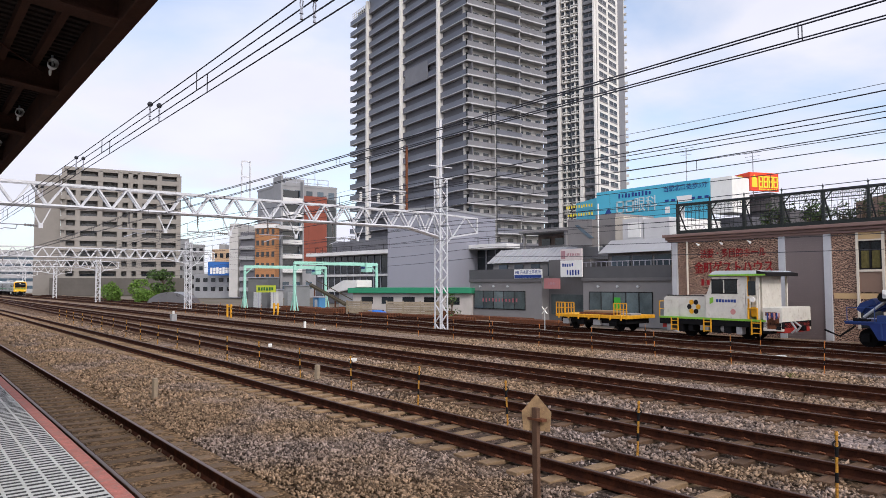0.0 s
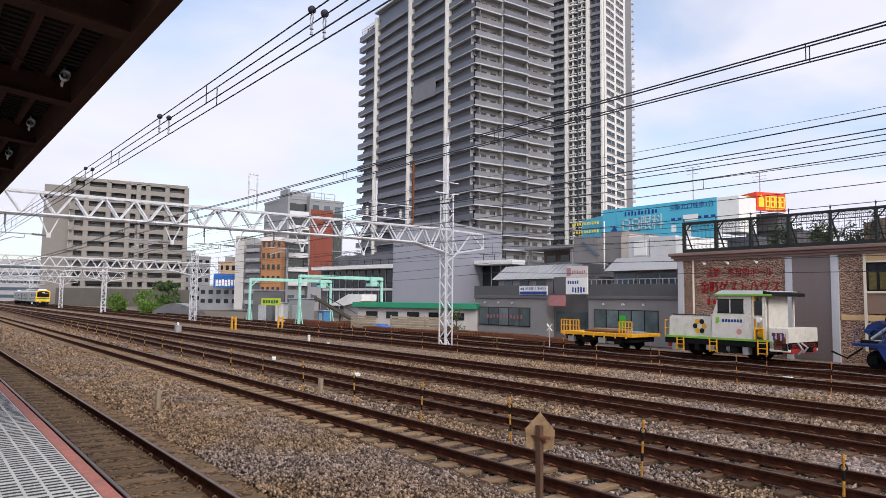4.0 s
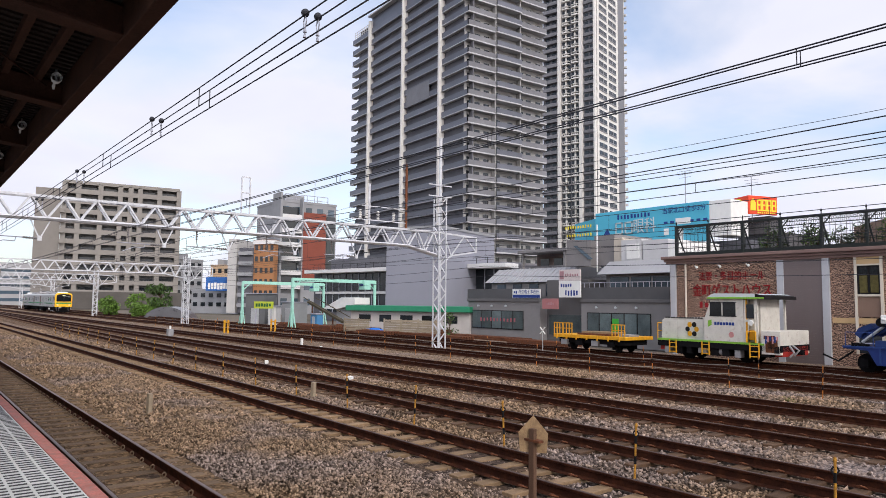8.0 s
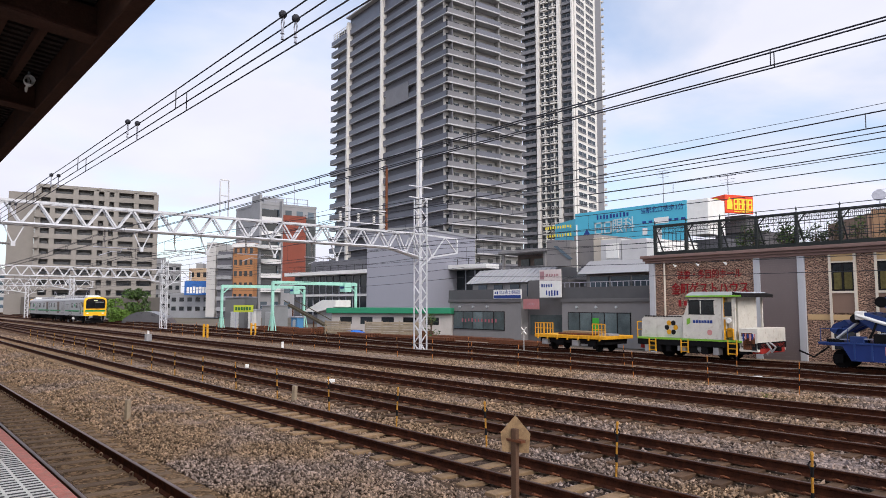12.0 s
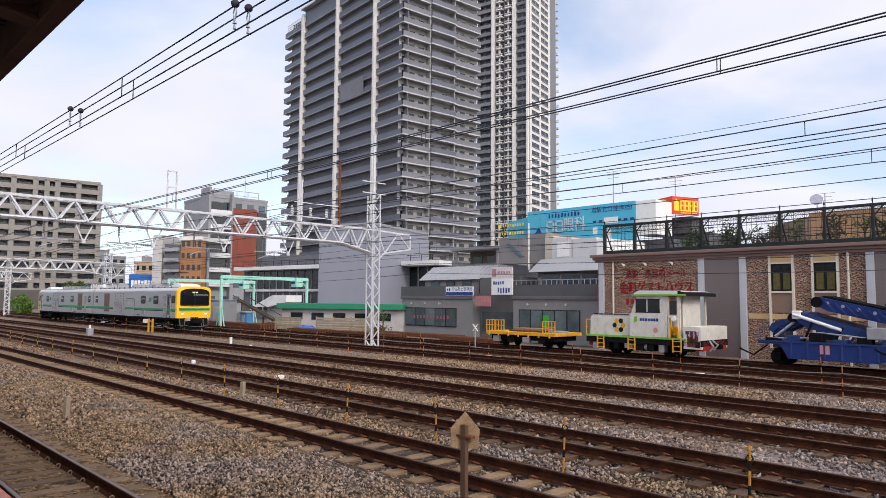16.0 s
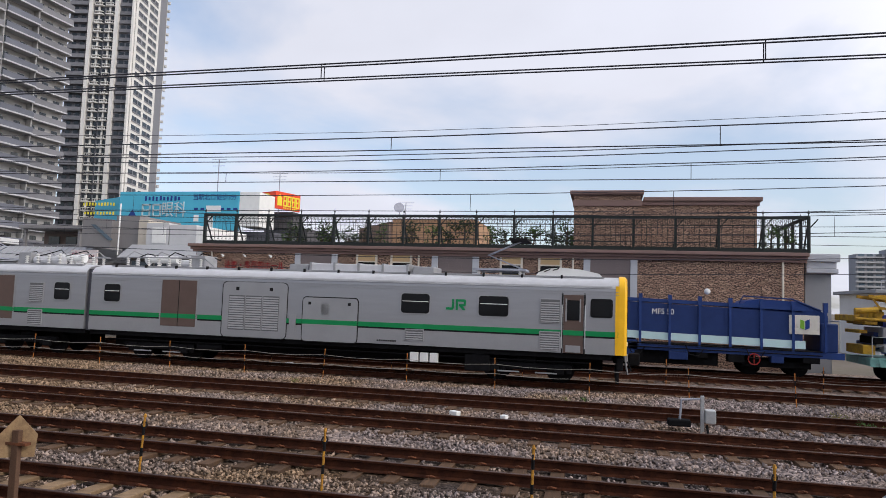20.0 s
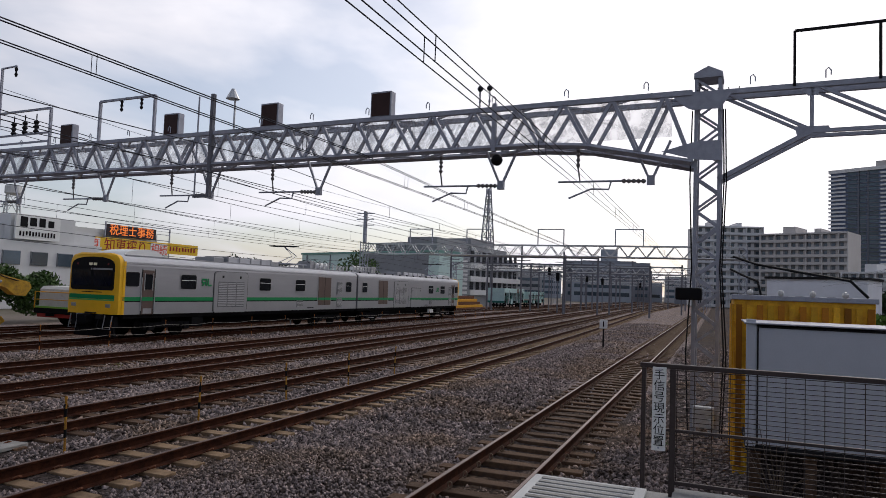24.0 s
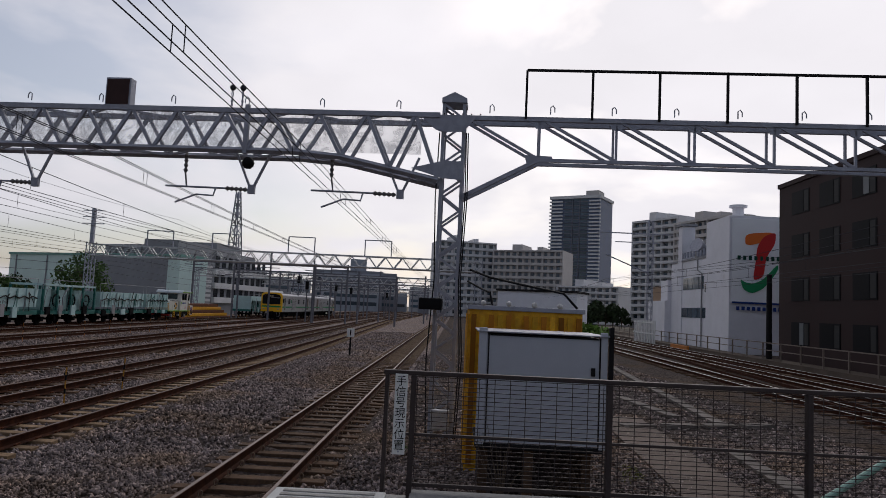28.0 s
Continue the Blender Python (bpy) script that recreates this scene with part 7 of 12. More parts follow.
# ---- shops beside the line ----
def shops():
    Y = 39.5
    M_S = mat("charcoal_render", (0.125, 0.12, 0.122), 0.75, 0, 0.8, 0.1, 0.1)
    M_S2 = mat("mid_grey_render", (0.215, 0.205, 0.205), 0.75, 0, 0.8, 0.1, 0.1)
    M_ROOFW = mat("pale_metal_roof", (0.36, 0.36, 0.37), 0.5, 0.2, 1, 0.08, 0.05, axis=(6, 1, 1))
    M_PALE = mat("pale_box_wall", (0.52, 0.52, 0.53), 0.7, 0, 1, 0.08, 0.05)
    XL0, XL1, XR0, XR1 = -45.89, -37.27, -33.13, -25.68
    H1 = 2.85
    t = thing("shop_building", "charcoal two-storey shop building with metal mansard roofs", "shop building", at=(0, Y, 0))
    for a, b in ((XL0, XL1), (XR0, XR1)):
        w = part("shop_wall", Geo().box(a, b, 0, 9, -0.4, H1), M_S2, t)
        part("fascia", Geo().box(a - 0.06, b + 0.06, -0.12, 0.1, H1 - 0.12, H1 + 0.12, 0.02), M_S, w)
        n = 5
        gw = (b - a) * 0.72
        f = part("shopfront", Geo().box(a + 0.6, a + 0.6 + gw, -0.06, 0, 0.45, 2.0), M_DARK, w, "glazed shopfront in a dark frame")
        for k in range(n):
            x = a + 0.66 + k * gw / n
            part("pane", Geo().box(x, x + gw / n - 0.1, -0.075, -0.055, 0.52, 1.94), M_SHOPG, f)
        for k in range(3):
            x = a + 1.5 + k * 1.7
            part("wall_lamp", Geo().rod([(x, -0.02, 2.35), (x, -0.22, 2.38)], [0.05, 0.09], 8), M_GALV, w)
        part("upstand", Geo().box(a, b, -0.1, 0.06, H1 + 0.12, H1 + 0.95), mat("balcony_dark", (0.09, 0.09, 0.095), 0.5, 0, 1, 0.1, 0), w, "dark balcony parapet")
    part("link_wall", Geo().box(XL1, XR0, 0.8, 9, -0.4, H1 + 1.6), M_S, t)
    part("link_glass", Geo().box(XL1 + 0.3, XR0 - 0.3, 0.72, 0.8, 0.2, 1.75), M_SHOPG, t)
    # upper storeys
    a, b = -44.17, -35.56
    u = part("upper_wall", Geo().box(a, b, 1.2, 9, H1, 4.5), M_S2, t)
    for k in range(4):
        x = a + 0.8 + k * (b - a - 1) / 4
        part("window", Geo().box(x, x + 1.0, 1.12, 1.2, 3.2, 4.2), M_GLASSB, u)
    part("mansard", Geo().prism([(0.85, 4.35), (2.6, 5.55), (9, 5.55), (9, 4.35)], a - 0.5, b, "x"), M_ROOFW, u, "pale ribbed metal mansard roof")
    for k in range(18):
        x = a - 0.4 + k * (b - a + 0.3) / 17
        part("roof_rib", Geo().beam((x, 0.84, 4.37), (x, 2.58, 5.57), 0.05), M_ROOFW, u)
    a2, b2 = -31.62, -25.64
    u = part("upper_wall", Geo().box(a2, b2, 1.0, 9, H1, 4.8), M_S2, t)
    for k in range(3):
        x = a2 + 0.4 + k * (b2 - a2 - 0.6) / 3
        part("window", Geo().box(x, x + (b2 - a2) / 3 - 0.4, 0.92, 1.0, 3.0, 4.55), M_GLASSB, u)
    part("canopy_roof", Geo().prism([(0.2, 4.75), (1.7, 5.75), (9, 5.75), (9, 4.75)], a2 - 0.25, b2 + 0.1, "x"), M_ROOFW, u, "pale ribbed metal roof")
    g = Geo()
    for k in range(16):
        x = XR0 + 0.3 + k * (XR1 - XR0 - 0.5) / 15
        g.beam((x, 0, H1 + 0.95), (x, 0, H1 + 1.3), 0.04)
    g.beam((XR0, 0, H1 + 1.3), (XR1, 0, H1 + 1.3), 0.05)
    part("balcony_rail", g, M_GALV2, u)
    # stair head and roof boxes
    r = part("stair_head", Geo().box(-33.67, -31.78, 2.2, 7, 5.5, 7.84), M_S2, t)
    part("stair_slope", Geo().prism([(-35.85, 5.5), (-33.46, 5.5), (-33.46, 7.46), (-35.85, 7.62)], 1.5, 2.2, "y"), M_S2, r)
    part("slope_window", Geo().prism([(-35.11, 7.1), (-34.77, 7.1), (-33.24, 6.0), (-33.67, 6.0)], 1.44, 1.5, "y"), M_GLASSB, r)
    part("roof_box", Geo().box(-31.68, -30.92, 2.0, 6, 5.5, 7.52), mat("cream_wall", (0.5, 0.45, 0.38), 0.7, 0, 1, 0.1, 0.05), r)
    part("roof_box", Geo().box(-30.87, -29.13, 1.8, 6, 5.5, 7.29), M_PALE, r)
    part("box_panel", Geo().box(-30.38, -29.32, 1.74, 1.8, 5.9, 6.96), M_WHITE, r)
    part("roof_box", Geo().box(-29.04, -27.00, 1.8, 7, 5.5, 7.16), M_PALE, r)
    part("roof_box", Geo().box(-27.00 + 0.01, -26.14, 1.8, 7, 5.5, 7.05), M_WHITE, r)
    part("antenna_pole", Geo().rod([(-32.92, 1.6, 5), (-32.92, 1.6, 8.6)], 0.05, 6), M_WHITE, r)
    # open roof deck
    a3, b3 = -43.30, -38.42
    d = part("deck_house", Geo().box(a3, b3, 5.0, 9, 4.4, 5.93), M_S2, t)
    part("deck_roof", Geo().box(a3 - 0.3, b3 + 0.5, 3.8, 9.5, 7.0, 7.28, 0.02), M_S2, t, "flat grey roof slab")
    part("deck_back", Geo().box(a3, b3 + 0.4, 6.0, 6.3, 4.4, 7.0), mat("brown_recess", (0.16, 0.12, 0.105), 0.8, 0, 1, 0.15, 0.05), t)
    for k in range(3):
        part("deck_window", Geo().box(a3 + 0.5 + 1.6 * k, a3 + 1.5 + 1.6 * k, 5.92, 6.0, 5.0, 6.6), M_GLASS, t)
    part("deck_parapet", Geo().box(a3, b3 + 0.4, 3.9, 4.05, 4.4, 5.6), M_S2, t)
    part("deck_post", Geo().box(a3, a3 + 0.2, 4, 4.2, 4.4, 7.0).box(b3, b3 + 0.2, 4, 4.2, 4.4, 7.0), M_S2, t)
    # signs
    s = thing("shop_sign", "white and blue office sign on the shop wall", "sign", at=(-38.65, Y - 0.1, 3.38))
    part("board", Geo().box(-1.55, 1.55, -0.06, 0, -0.36, 0.36, 0.01), M_WHITE, s)
    bar_row(-1.4, -0.95, 0.0, 0.26, 2, -0.075, -0.06, M_NAVY, s, 5, 0.35)
    letters("sign_writing", "司法書士事務所", 0.34, M_NAVY, s, pose(0.28, -0.062, 0.13) @ FRONT, 0.004, 0.98)
    part("blue_band", Geo().box(-1.5, 1.5, -0.07, -0.06, -0.33, -0.08), M_NAVY, s)
    s = thing("shop_sign", "white sign board with blue painted writing", "sign", at=(-34.01, Y - 0.2, 3.70))
    part("board", Geo().box(-1.05, 1.05, -0.1, 0, -0.62, 0.62, 0.01), M_WHITE, s)
    bar_row(-0.85, 0.3, 0.12, 0.42, 5, -0.12, -0.1, M_NAVY, s, 6, 0.4)
    bar_row(-0.4, 0.9, -0.5, -0.08, 5, -0.12, -0.1, M_NAVY, s, 7, 0.45)
    s = thing("shop_sign", "faded whitish sign board with pale red writing", "sign", at=(-34.01, Y - 0.2, 4.75))
    part("board", Geo().box(-1.05, 1.05, -0.1, 0, -0.42, 0.42, 0.01), mat("pale_pink", (0.60, 0.53, 0.52), 0.6, 0, 2, 0.12, 0), s)
    bar_row(-0.4, 0.9, -0.12, 0.12, 8, -0.12, -0.1, M_FADE, s, 8, 0.4)
    part("picture_patch", Geo().box(-0.95, -0.55, -0.12, -0.1, -0.3, 0.3), M_FADE, s)
    s = thing("shop_sign", "small salmon pink sign over the shop door", "sign", at=(-36.01, Y - 0.15, 2.59))
    part("board", Geo().box(-0.8, 0.8, -0.1, 0, -0.4, 0.4, 0.01), mat("salmon", (0.40, 0.17, 0.17), 0.6, 0, 2, 0.12, 0), s)
    bar_row(-0.35, 0.45, -0.12, 0.12, 5, -0.12, -0.1, M_FADE, s, 9, 0.45)
    # faint writing on the shop glass
    bar_row(-44.20, -39.73, 1.05, 1.4, 11, -0.09, -0.08, mat("faded_red", (0.30, 0.09, 0.11), 0.6, 0, 3, 0.1, 0), t, 3, 0.5)
    part("green_lamp", Geo().box(-30.30, -29.76, -0.1, -0.07, 0.5, 1.6), mat("leaf_green_panel", (0.05, 0.35, 0.04), 0.5, 0, 3, 0.1, 0), t)


M_FADE = mat("faded_rose_ink", (0.36, 0.20, 0.22), 0.6, 0, 3, 0.15, 0)
M_SHOPG = mat("shop_glass", (0.10, 0.13, 0.135), 0.08, 0, 0.7, 0.4, 0, rand=0.4, spec=0.8)
M_NAVY = mat("navy_paint", (0.02, 0.05, 0.22), 0.5, 0, 3, 0.1, 0)
shops()


def billboards():
    M_SKYB = mat("billboard_blue", (0.085, 0.42, 0.58), 0.55, 0, 0.5, 0.05, 0)
    M_YELB = mat("billboard_yellow", (0.75, 0.62, 0.05), 0.55, 0, 1, 0.05, 0)
    Y = 55.0
    x0, xm, x1 = -48.88, -44.24, -31.89
    z0, z1 = 8.2, 11.75
    t = thing("rooftop_billboard", "long sky blue rooftop advertising board with route map", "billboard", at=(0, Y, 0))
    b = part("board", Geo().box(xm, x1, 0, 0.3, z0, z1, 0.02), M_SKYB, t)
    part("side_board", Geo().prism([(0, 0), (0, 0.3), (x0 - xm, 2.6), (x0 - xm, 2.3)], z0 - 0.4, z1 - 0.5, "z"), M_SKYB, t, at=pose(xm, 0, 0))
    part("end_board", Geo().box(x1 + 0.02, -29.89, 0.1, 3.0, z0 + 0.4, z1 - 0.05, 0.02), M_WHITE, t, "plain white end board")
    part("building", Geo().box(x0, x1 + 3, 1.2, 12, -0.4, z0), M_TOWER, t)
    w = x1 - xm
    bar_row(xm + w * 0.22, xm + w * 0.53, z1 - 0.9, z1 - 0.4, 10, -0.03, 0, M_NAVY, b, 4, 0.4)
    M_SLET = mat("silver_letter", (0.5, 0.6, 0.62), 0.4, 0.3, 2, 0.1, 0)
    for k in range(2):
        x = xm + w * (0.20 + 0.09 * k)
        for u0, u1, v0, v1 in ((0, 0.9, 1.05, 1.2), (0, 0.9, 0.55, 0.68), (0, 0.9, 0, 0.14), (0.0, 0.14, 0, 1.2), (0.76, 0.9, 0, 1.2)):
            part("writing_bar", Geo().box(x + u0, x + u1, -0.08, 0, z0 + 1.2 + v0, z0 + 1.2 + v1), M_SLET, b)
    letters("sign_writing", "眼科", 1.5, M_SLET, b, pose(xm + w * 0.47, -0.04, z0 + 1.8) @ FRONT, 0.04, 0.85, "pale raised characters")
    letters("sign_writing", "当駅北口", 0.62, M_NAVY, b, pose(xm + w * 0.72, -0.02, z1 - 0.55) @ FRONT, 0.008, 0.95)
    letters("sign_writing", "徒歩3分", 0.62, M_NAVY, b, pose(xm + w * 0.90, -0.02, z1 - 0.55) @ FRONT, 0.008, 0.95)
    g = Geo()
    for k in range(7):
        g.box(xm + w * 0.64 + k * 0.66, xm + w * 0.64 + k * 0.66 + 0.38, -0.03, 0, z0 + 1.85, z0 + 2.05)
    part("route_line", g, M_NAVY, b)
    part("map_block", Geo().box(xm + w * 0.74, xm + w * 0.86, -0.035, 0, z0 + 1.7, z0 + 2.25).box(xm + w * 0.76, xm + w * 0.80, -0.03, 0, z0 + 0.2, z0 + 1.4).box(xm + w * 0.64, xm + w * 0.68, -0.03, 0, z0 + 0.8, z0 + 1.4), M_WHITE, b)
    part("fish_shape", Geo().prism([(xm + w * 0.07, z0 + 1.1), (xm + w * 0.12, z0 + 1.9), (xm + w * 0.16, z0 + 1.1)], -0.03, 0, "y"), M_NAVY, b, "dark blue triangular emblem")
    bar_row(x0 + 0.6, xm - 0.4, z1 - 1.35, z1 - 0.98, 11, 0.0, 0.05, M_YELB, t, 13, 0.5)
    bar_row(x0 + 0.9, xm - 0.3, z1 - 2.2, z1 - 1.88, 10, -0.1, -0.05, M_YELB, t, 14, 0.5)
    r = thing("rooftop_sign", "red and yellow rooftop sign on a dark frame", "billboard", at=(0, Y + 3, 0))
    a, m, c = -34.6, -29.83, -28.75
    zt, zb = 12.30, 10.66
    def panel(name, p, q):
        m4, w = frame_at(p, q)
        return part(name, Geo().box(0, w, 0, 0.2, zb, zt, 0.02), M_REDS, r, at=m4), w
    mid = (zt + zb) / 2
    b, w = panel("left_board", (a, 2.4), (m, 0))
    for k in range(2):
        part("yellow_disc", Geo().rod([(w * (0.40 + 0.34 * k), 0.02, mid), (w * (0.40 + 0.34 * k), -0.06, mid)], 0.68, 24), M_YELB, b)
        bar_row(w * (0.40 + 0.34 * k) - 0.45, w * (0.40 + 0.34 * k) + 0.45, mid - 0.16, mid + 0.16, 3 + k, -0.08, -0.06, M_REDS, b, 21 + k, 0.3)
    b, w = panel("right_board", (m, 0), (c, 3.0))
    part("house_emblem", Geo().prism([(w * 0.06, mid - 0.5), (w * 0.24, mid - 0.5), (w * 0.24, mid + 0.2), (w * 0.15, mid + 0.6), (w * 0.06, mid + 0.2)], -0.05, 0.0), M_YELB, b, "yellow house-shaped emblem")
    for k in range(4):
        x = w * (0.29 + 0.17 * k)
        for q, (u0, u1, v0, v1) in enumerate(((0, 0.5, 0.38, 0.5), (0, 0.12, -0.4, 0.38), (0.38, 0.5, -0.4, 0.38), (0.12, 0.38, -0.05, 0.08), (0.0, 0.5, -0.52, -0.4))):
            part("yellow_stroke", Geo().box(x + u0, x + u1, -0.05, 0.0, mid + v0, mid + v1), M_YELB, b)
    bar_row(w * 0.3, w * 0.95, zb + 0.08, zb + 0.22, 9, -0.04, 0, M_YELB, b, 23, 0.35)
    part("frame", Geo().box(m - 1.8, c - 0.4, 2.4, 4.5, zb - 1.6, zb - 0.05).box(m - 2.5, c + 1, 2.8, 9, -0.4, zb - 1.6), mat("dark_frame_wall", (0.10, 0.095, 0.10), 0.7, 0, 1, 0.15, 0.05), r)
    for x, y, z, h in ((-35.01, 56.5, 11.6, 3.4), (-30.28, 59.5, 12.0, 2.2), (-18.64, 63, 9.3, 2.6)):
        q = thing("roof_antenna", "thin television antenna on a roof", "antenna", at=(x, y, z), group="antennas")
        part("mast", Geo().rod([(0, 0, -2), (0, 0, h)], 0.04, 6), M_GALV2, q)
        for k in range(3):
            part("element", Geo().beam((-0.8 + 0.1 * k, 0, h - 0.3 * k), (0.8 - 0.1 * k, 0, h - 0.3 * k), 0.03), M_GALV2, q)
    q = thing("satellite_dish", "grey satellite dish on a pole", "antenna", at=(-18.96, 62, 8.9))
    part("pole", Geo().rod([(0, 0, 0), (0, 0, 2.2)], 0.04, 6), M_GALV2, q)
    part("dish", Geo().rod([(0, -0.1, 2.3), (0.02, -0.25, 2.32), (0.05, -0.34, 2.35)], [0.1, 0.42, 0.5], 14), M_GALV2, q, smooth=True)


M_REDS = mat("sign_red", (0.70, 0.07, 0.03), 0.5, 0, 1, 0.06, 0)
billboards()

# ---- works yard: portal cranes, stacks, huts ----
M_MINT = mat("mint_paint", (0.33, 0.62, 0.52), 0.5, 0, 2, 0.1, 0.05, tint=(0.25, 0.22, 0.16), tintpos=(0.66, 0.9))


def portal(base_a, base_b, h, label):
    t = thing("portal_crane", label, "portal crane", group="portal cranes")
    for bx, by in (base_a, base_b):
        leg = part("leg", Geo().box(bx - 0.14, bx + 0.14, by - 0.12, by + 0.12, -0.4, h, 0.02), M_MINT, t)
        for s in (-1, 1):
            part("stay", Geo().beam((bx + s * 0.95, by, -0.4), (bx + s * 0.12, by, h * 0.42), 0.08), M_MINT, leg)
        part("foot", Geo().box(bx - 1.1, bx + 1.1, by - 0.2, by + 0.2, -0.42, -0.28), M_CONC, leg)
    (ax, ay), (cx, cy) = base_a, base_b
    part("beam", Geo().beam((ax, ay, h - 0.1), (cx, cy, h - 0.1), 0.25, 0.34), M_MINT, t)
    d = Vector((cx - ax, cy - ay, 0)).normalized()
    part("knee", Geo().beam((ax, ay, h - 1.0), (ax + d.x * 0.9, ay + d.y * 0.9, h - 0.2), 0.1).beam((cx, cy, h - 1.0), (cx - d.x * 0.9, cy - d.y * 0.9, h - 0.2), 0.1), M_MINT, t)
    m = Vector((cx, cy, 0)) - d * 1.3
    k = part("hoist_box", Geo().box(m.x - 0.55, m.x + 0.55, m.y - 0.4, m.y + 0.4, h - 0.95, h + 0.05, 0.03), M_MINT, t)
    part("plate", bars(Geo(), m.x - 0.4, m.x + 0.4, h - 0.6, h - 0.35, 3, m.y - 0.45, m.y - 0.41, 3), M_NAVY, k)


portal((-63.0, 31.0), (-63.4, 41.0), 4.85, "mint green portal crane over a works siding")
portal((-75.4, 30.9), (-75.8, 41.5), 4.75, "mint green portal crane farther along the works siding")


def yard():
    rng = random.Random(21)
    # stacks of rusty rails
    for n, (x, y, l, k) in enumerate(((-60, 34.5, 14, 3), (-46, 34.0, 13, 2), (-40, 36.2, 9, 2), (-52, 38.0, 10, 3), (-33, 35.2, 6, 2), (-57.5, 31.2, 6, 4), (-63.5, 31.8, 7, 4), (-48.5, 31.6, 5, 3))):
        t = thing("rail_stack", "stack of rusty spare rails on timber bearers", "rail stack", at=(x, y, -0.4), group="rail stacks")
        for r in range(k):
            for c in range(5):
                part("rail", Geo().box(-l / 2 + rng.uniform(-0.3, 0.3), l / 2, -0.6 + c * 0.26, -0.46 + c * 0.26, 0.16 + r * 0.16, 0.29 + r * 0.16), M_RUSTY, t)
        for c in (-0.35, 0.35):
            part("bearer", Geo().box(c * l - 0.12, c * l + 0.12, -0.9, 0.9, 0, 0.16), M_WOOD, t)
    t = thing("tarpaulin", "crumpled bright blue tarpaulin over a low pile", "tarpaulin", at=(-51.5, 33.2, -0.4))
    g = Geo()
    n, m = 22, 10
    for i in range(n):
        for j in range(m):
            u, w = i / (n - 1), j / (m - 1)
            z = 0.62 * math.sin(math.pi * u) ** 0.5 * math.sin(math.pi * w) ** 0.5 + rng.uniform(0, 0.12)
            g.v.append((u * 4.6 - 2.3, w * 1.8 - 0.9, max(z, 0.01)))
    g.f = [(i * m + j, (i + 1) * m + j, (i + 1) * m + j + 1, i * m + j + 1) for i in range(n - 1) for j in range(m - 1)]
    part("sheet", g, mat("tarpaulin_blue", (0.02, 0.16, 0.62), 0.45, 0, 3, 0.2, 0.2), t)
    # long low store with green roof edge
    A, B = (-57.10, 34.26), (-45.41, 39.29)
    m4, w = frame_at(A, B)
    t = thing("store_building", "long low cream store with a green roof edge", "store building")
    b = part("wall", Geo().box(0, w, 0, 6, -0.4, 1.75), mat("cream_render", (0.46, 0.43, 0.41), 0.8, 0, 0.8, 0.12, 0.1), t, at=m4)
    part("roof_edge", Geo().box(-0.3, w + 0.2, -0.5, 6.3, 1.75, 2.25, 0.03), mat("green_fascia", (0.03, 0.22, 0.12), 0.5, 0, 1, 0.1, 0), b)
    for k in range(5):
        part("window", Geo().box(1 + k * 2.3, 2.3 + k * 2.3, -0.05, 0, 0.75, 1.4), M_GLASS, b)
    # board fence in front
    f = thing("board_fence", "weathered horizontal board fence", "fence")
    M_BF = mat("grey_board", (0.30, 0.25, 0.18), 0.9, 0, 2, 0.2, 0.3, rand=0.15)
    for (pa, pb) in (((-54.02, 31.71), (-50.89, 32.43)), ((-50.11, 33.40), (-44.84, 35.19))):
        m4, w = frame_at(pa, pb)
        for k in range(7):
            part("board", Geo().box(0, w, -0.03, 0.03, -0.3 + k * 0.2, -0.13 + k * 0.2), M_BF, f, at=m4)
        for k in range(int(w / 1.8) + 1):
            part("post", Geo().box(k * 1.8 - 0.05, k * 1.8 + 0.05, 0.03, 0.12, -0.4, 1.15), M_BF, f, at=m4)
    # white gabled shed and ramp conveyor
    A, B = (-69.37, 38.12), (-63.64, 38.90)
    m4, w = frame_at(A, B)
    t = thing("white_shed", "small white shed with a steep white metal roof", "shed")
    b = part("wall", Geo().box(w * 0.35, w - 0.3, 0.2, 1.5, -0.4, 2.2), M_GREYW, t, at=m4)
    part("roof", Geo().prism([(0.0, 1.75), (w * 0.60, 3.05), (w, 3.05), (w, 2.3), (w * 0.45, 1.75)], -0.3, 1.8, "y"), M_WHITE, b, "steep white sheet roof")
    M_OLIVE = mat("olive_steel", (0.075, 0.062, 0.04), 0.8, 0, 3, 0.3, 0.1)
    t = thing("inclined_conveyor", "rusty inclined steel ramp with side rails", "conveyor")
    a, c = Vector((*(-68.65, 35.82), 2.5)), Vector((*(-60.99, 35.80), 0.5))
    part("deck", Geo().beam(a, c, 0.5, 0.22), M_OLIVE, t)
    for s in (-0.45, 0.45):
        part("side_rail", Geo().beam(a + Vector((s, s, 0.5)), c + Vector((s, s, 0.5)), 0.07), M_OLIVE, t)
    for u in (0.1, 0.4, 0.7):
        p = a.lerp(c, u)
        part("leg", Geo().beam(p, (p.x, p.y, -0.4), 0.12), M_RUSTY, t)
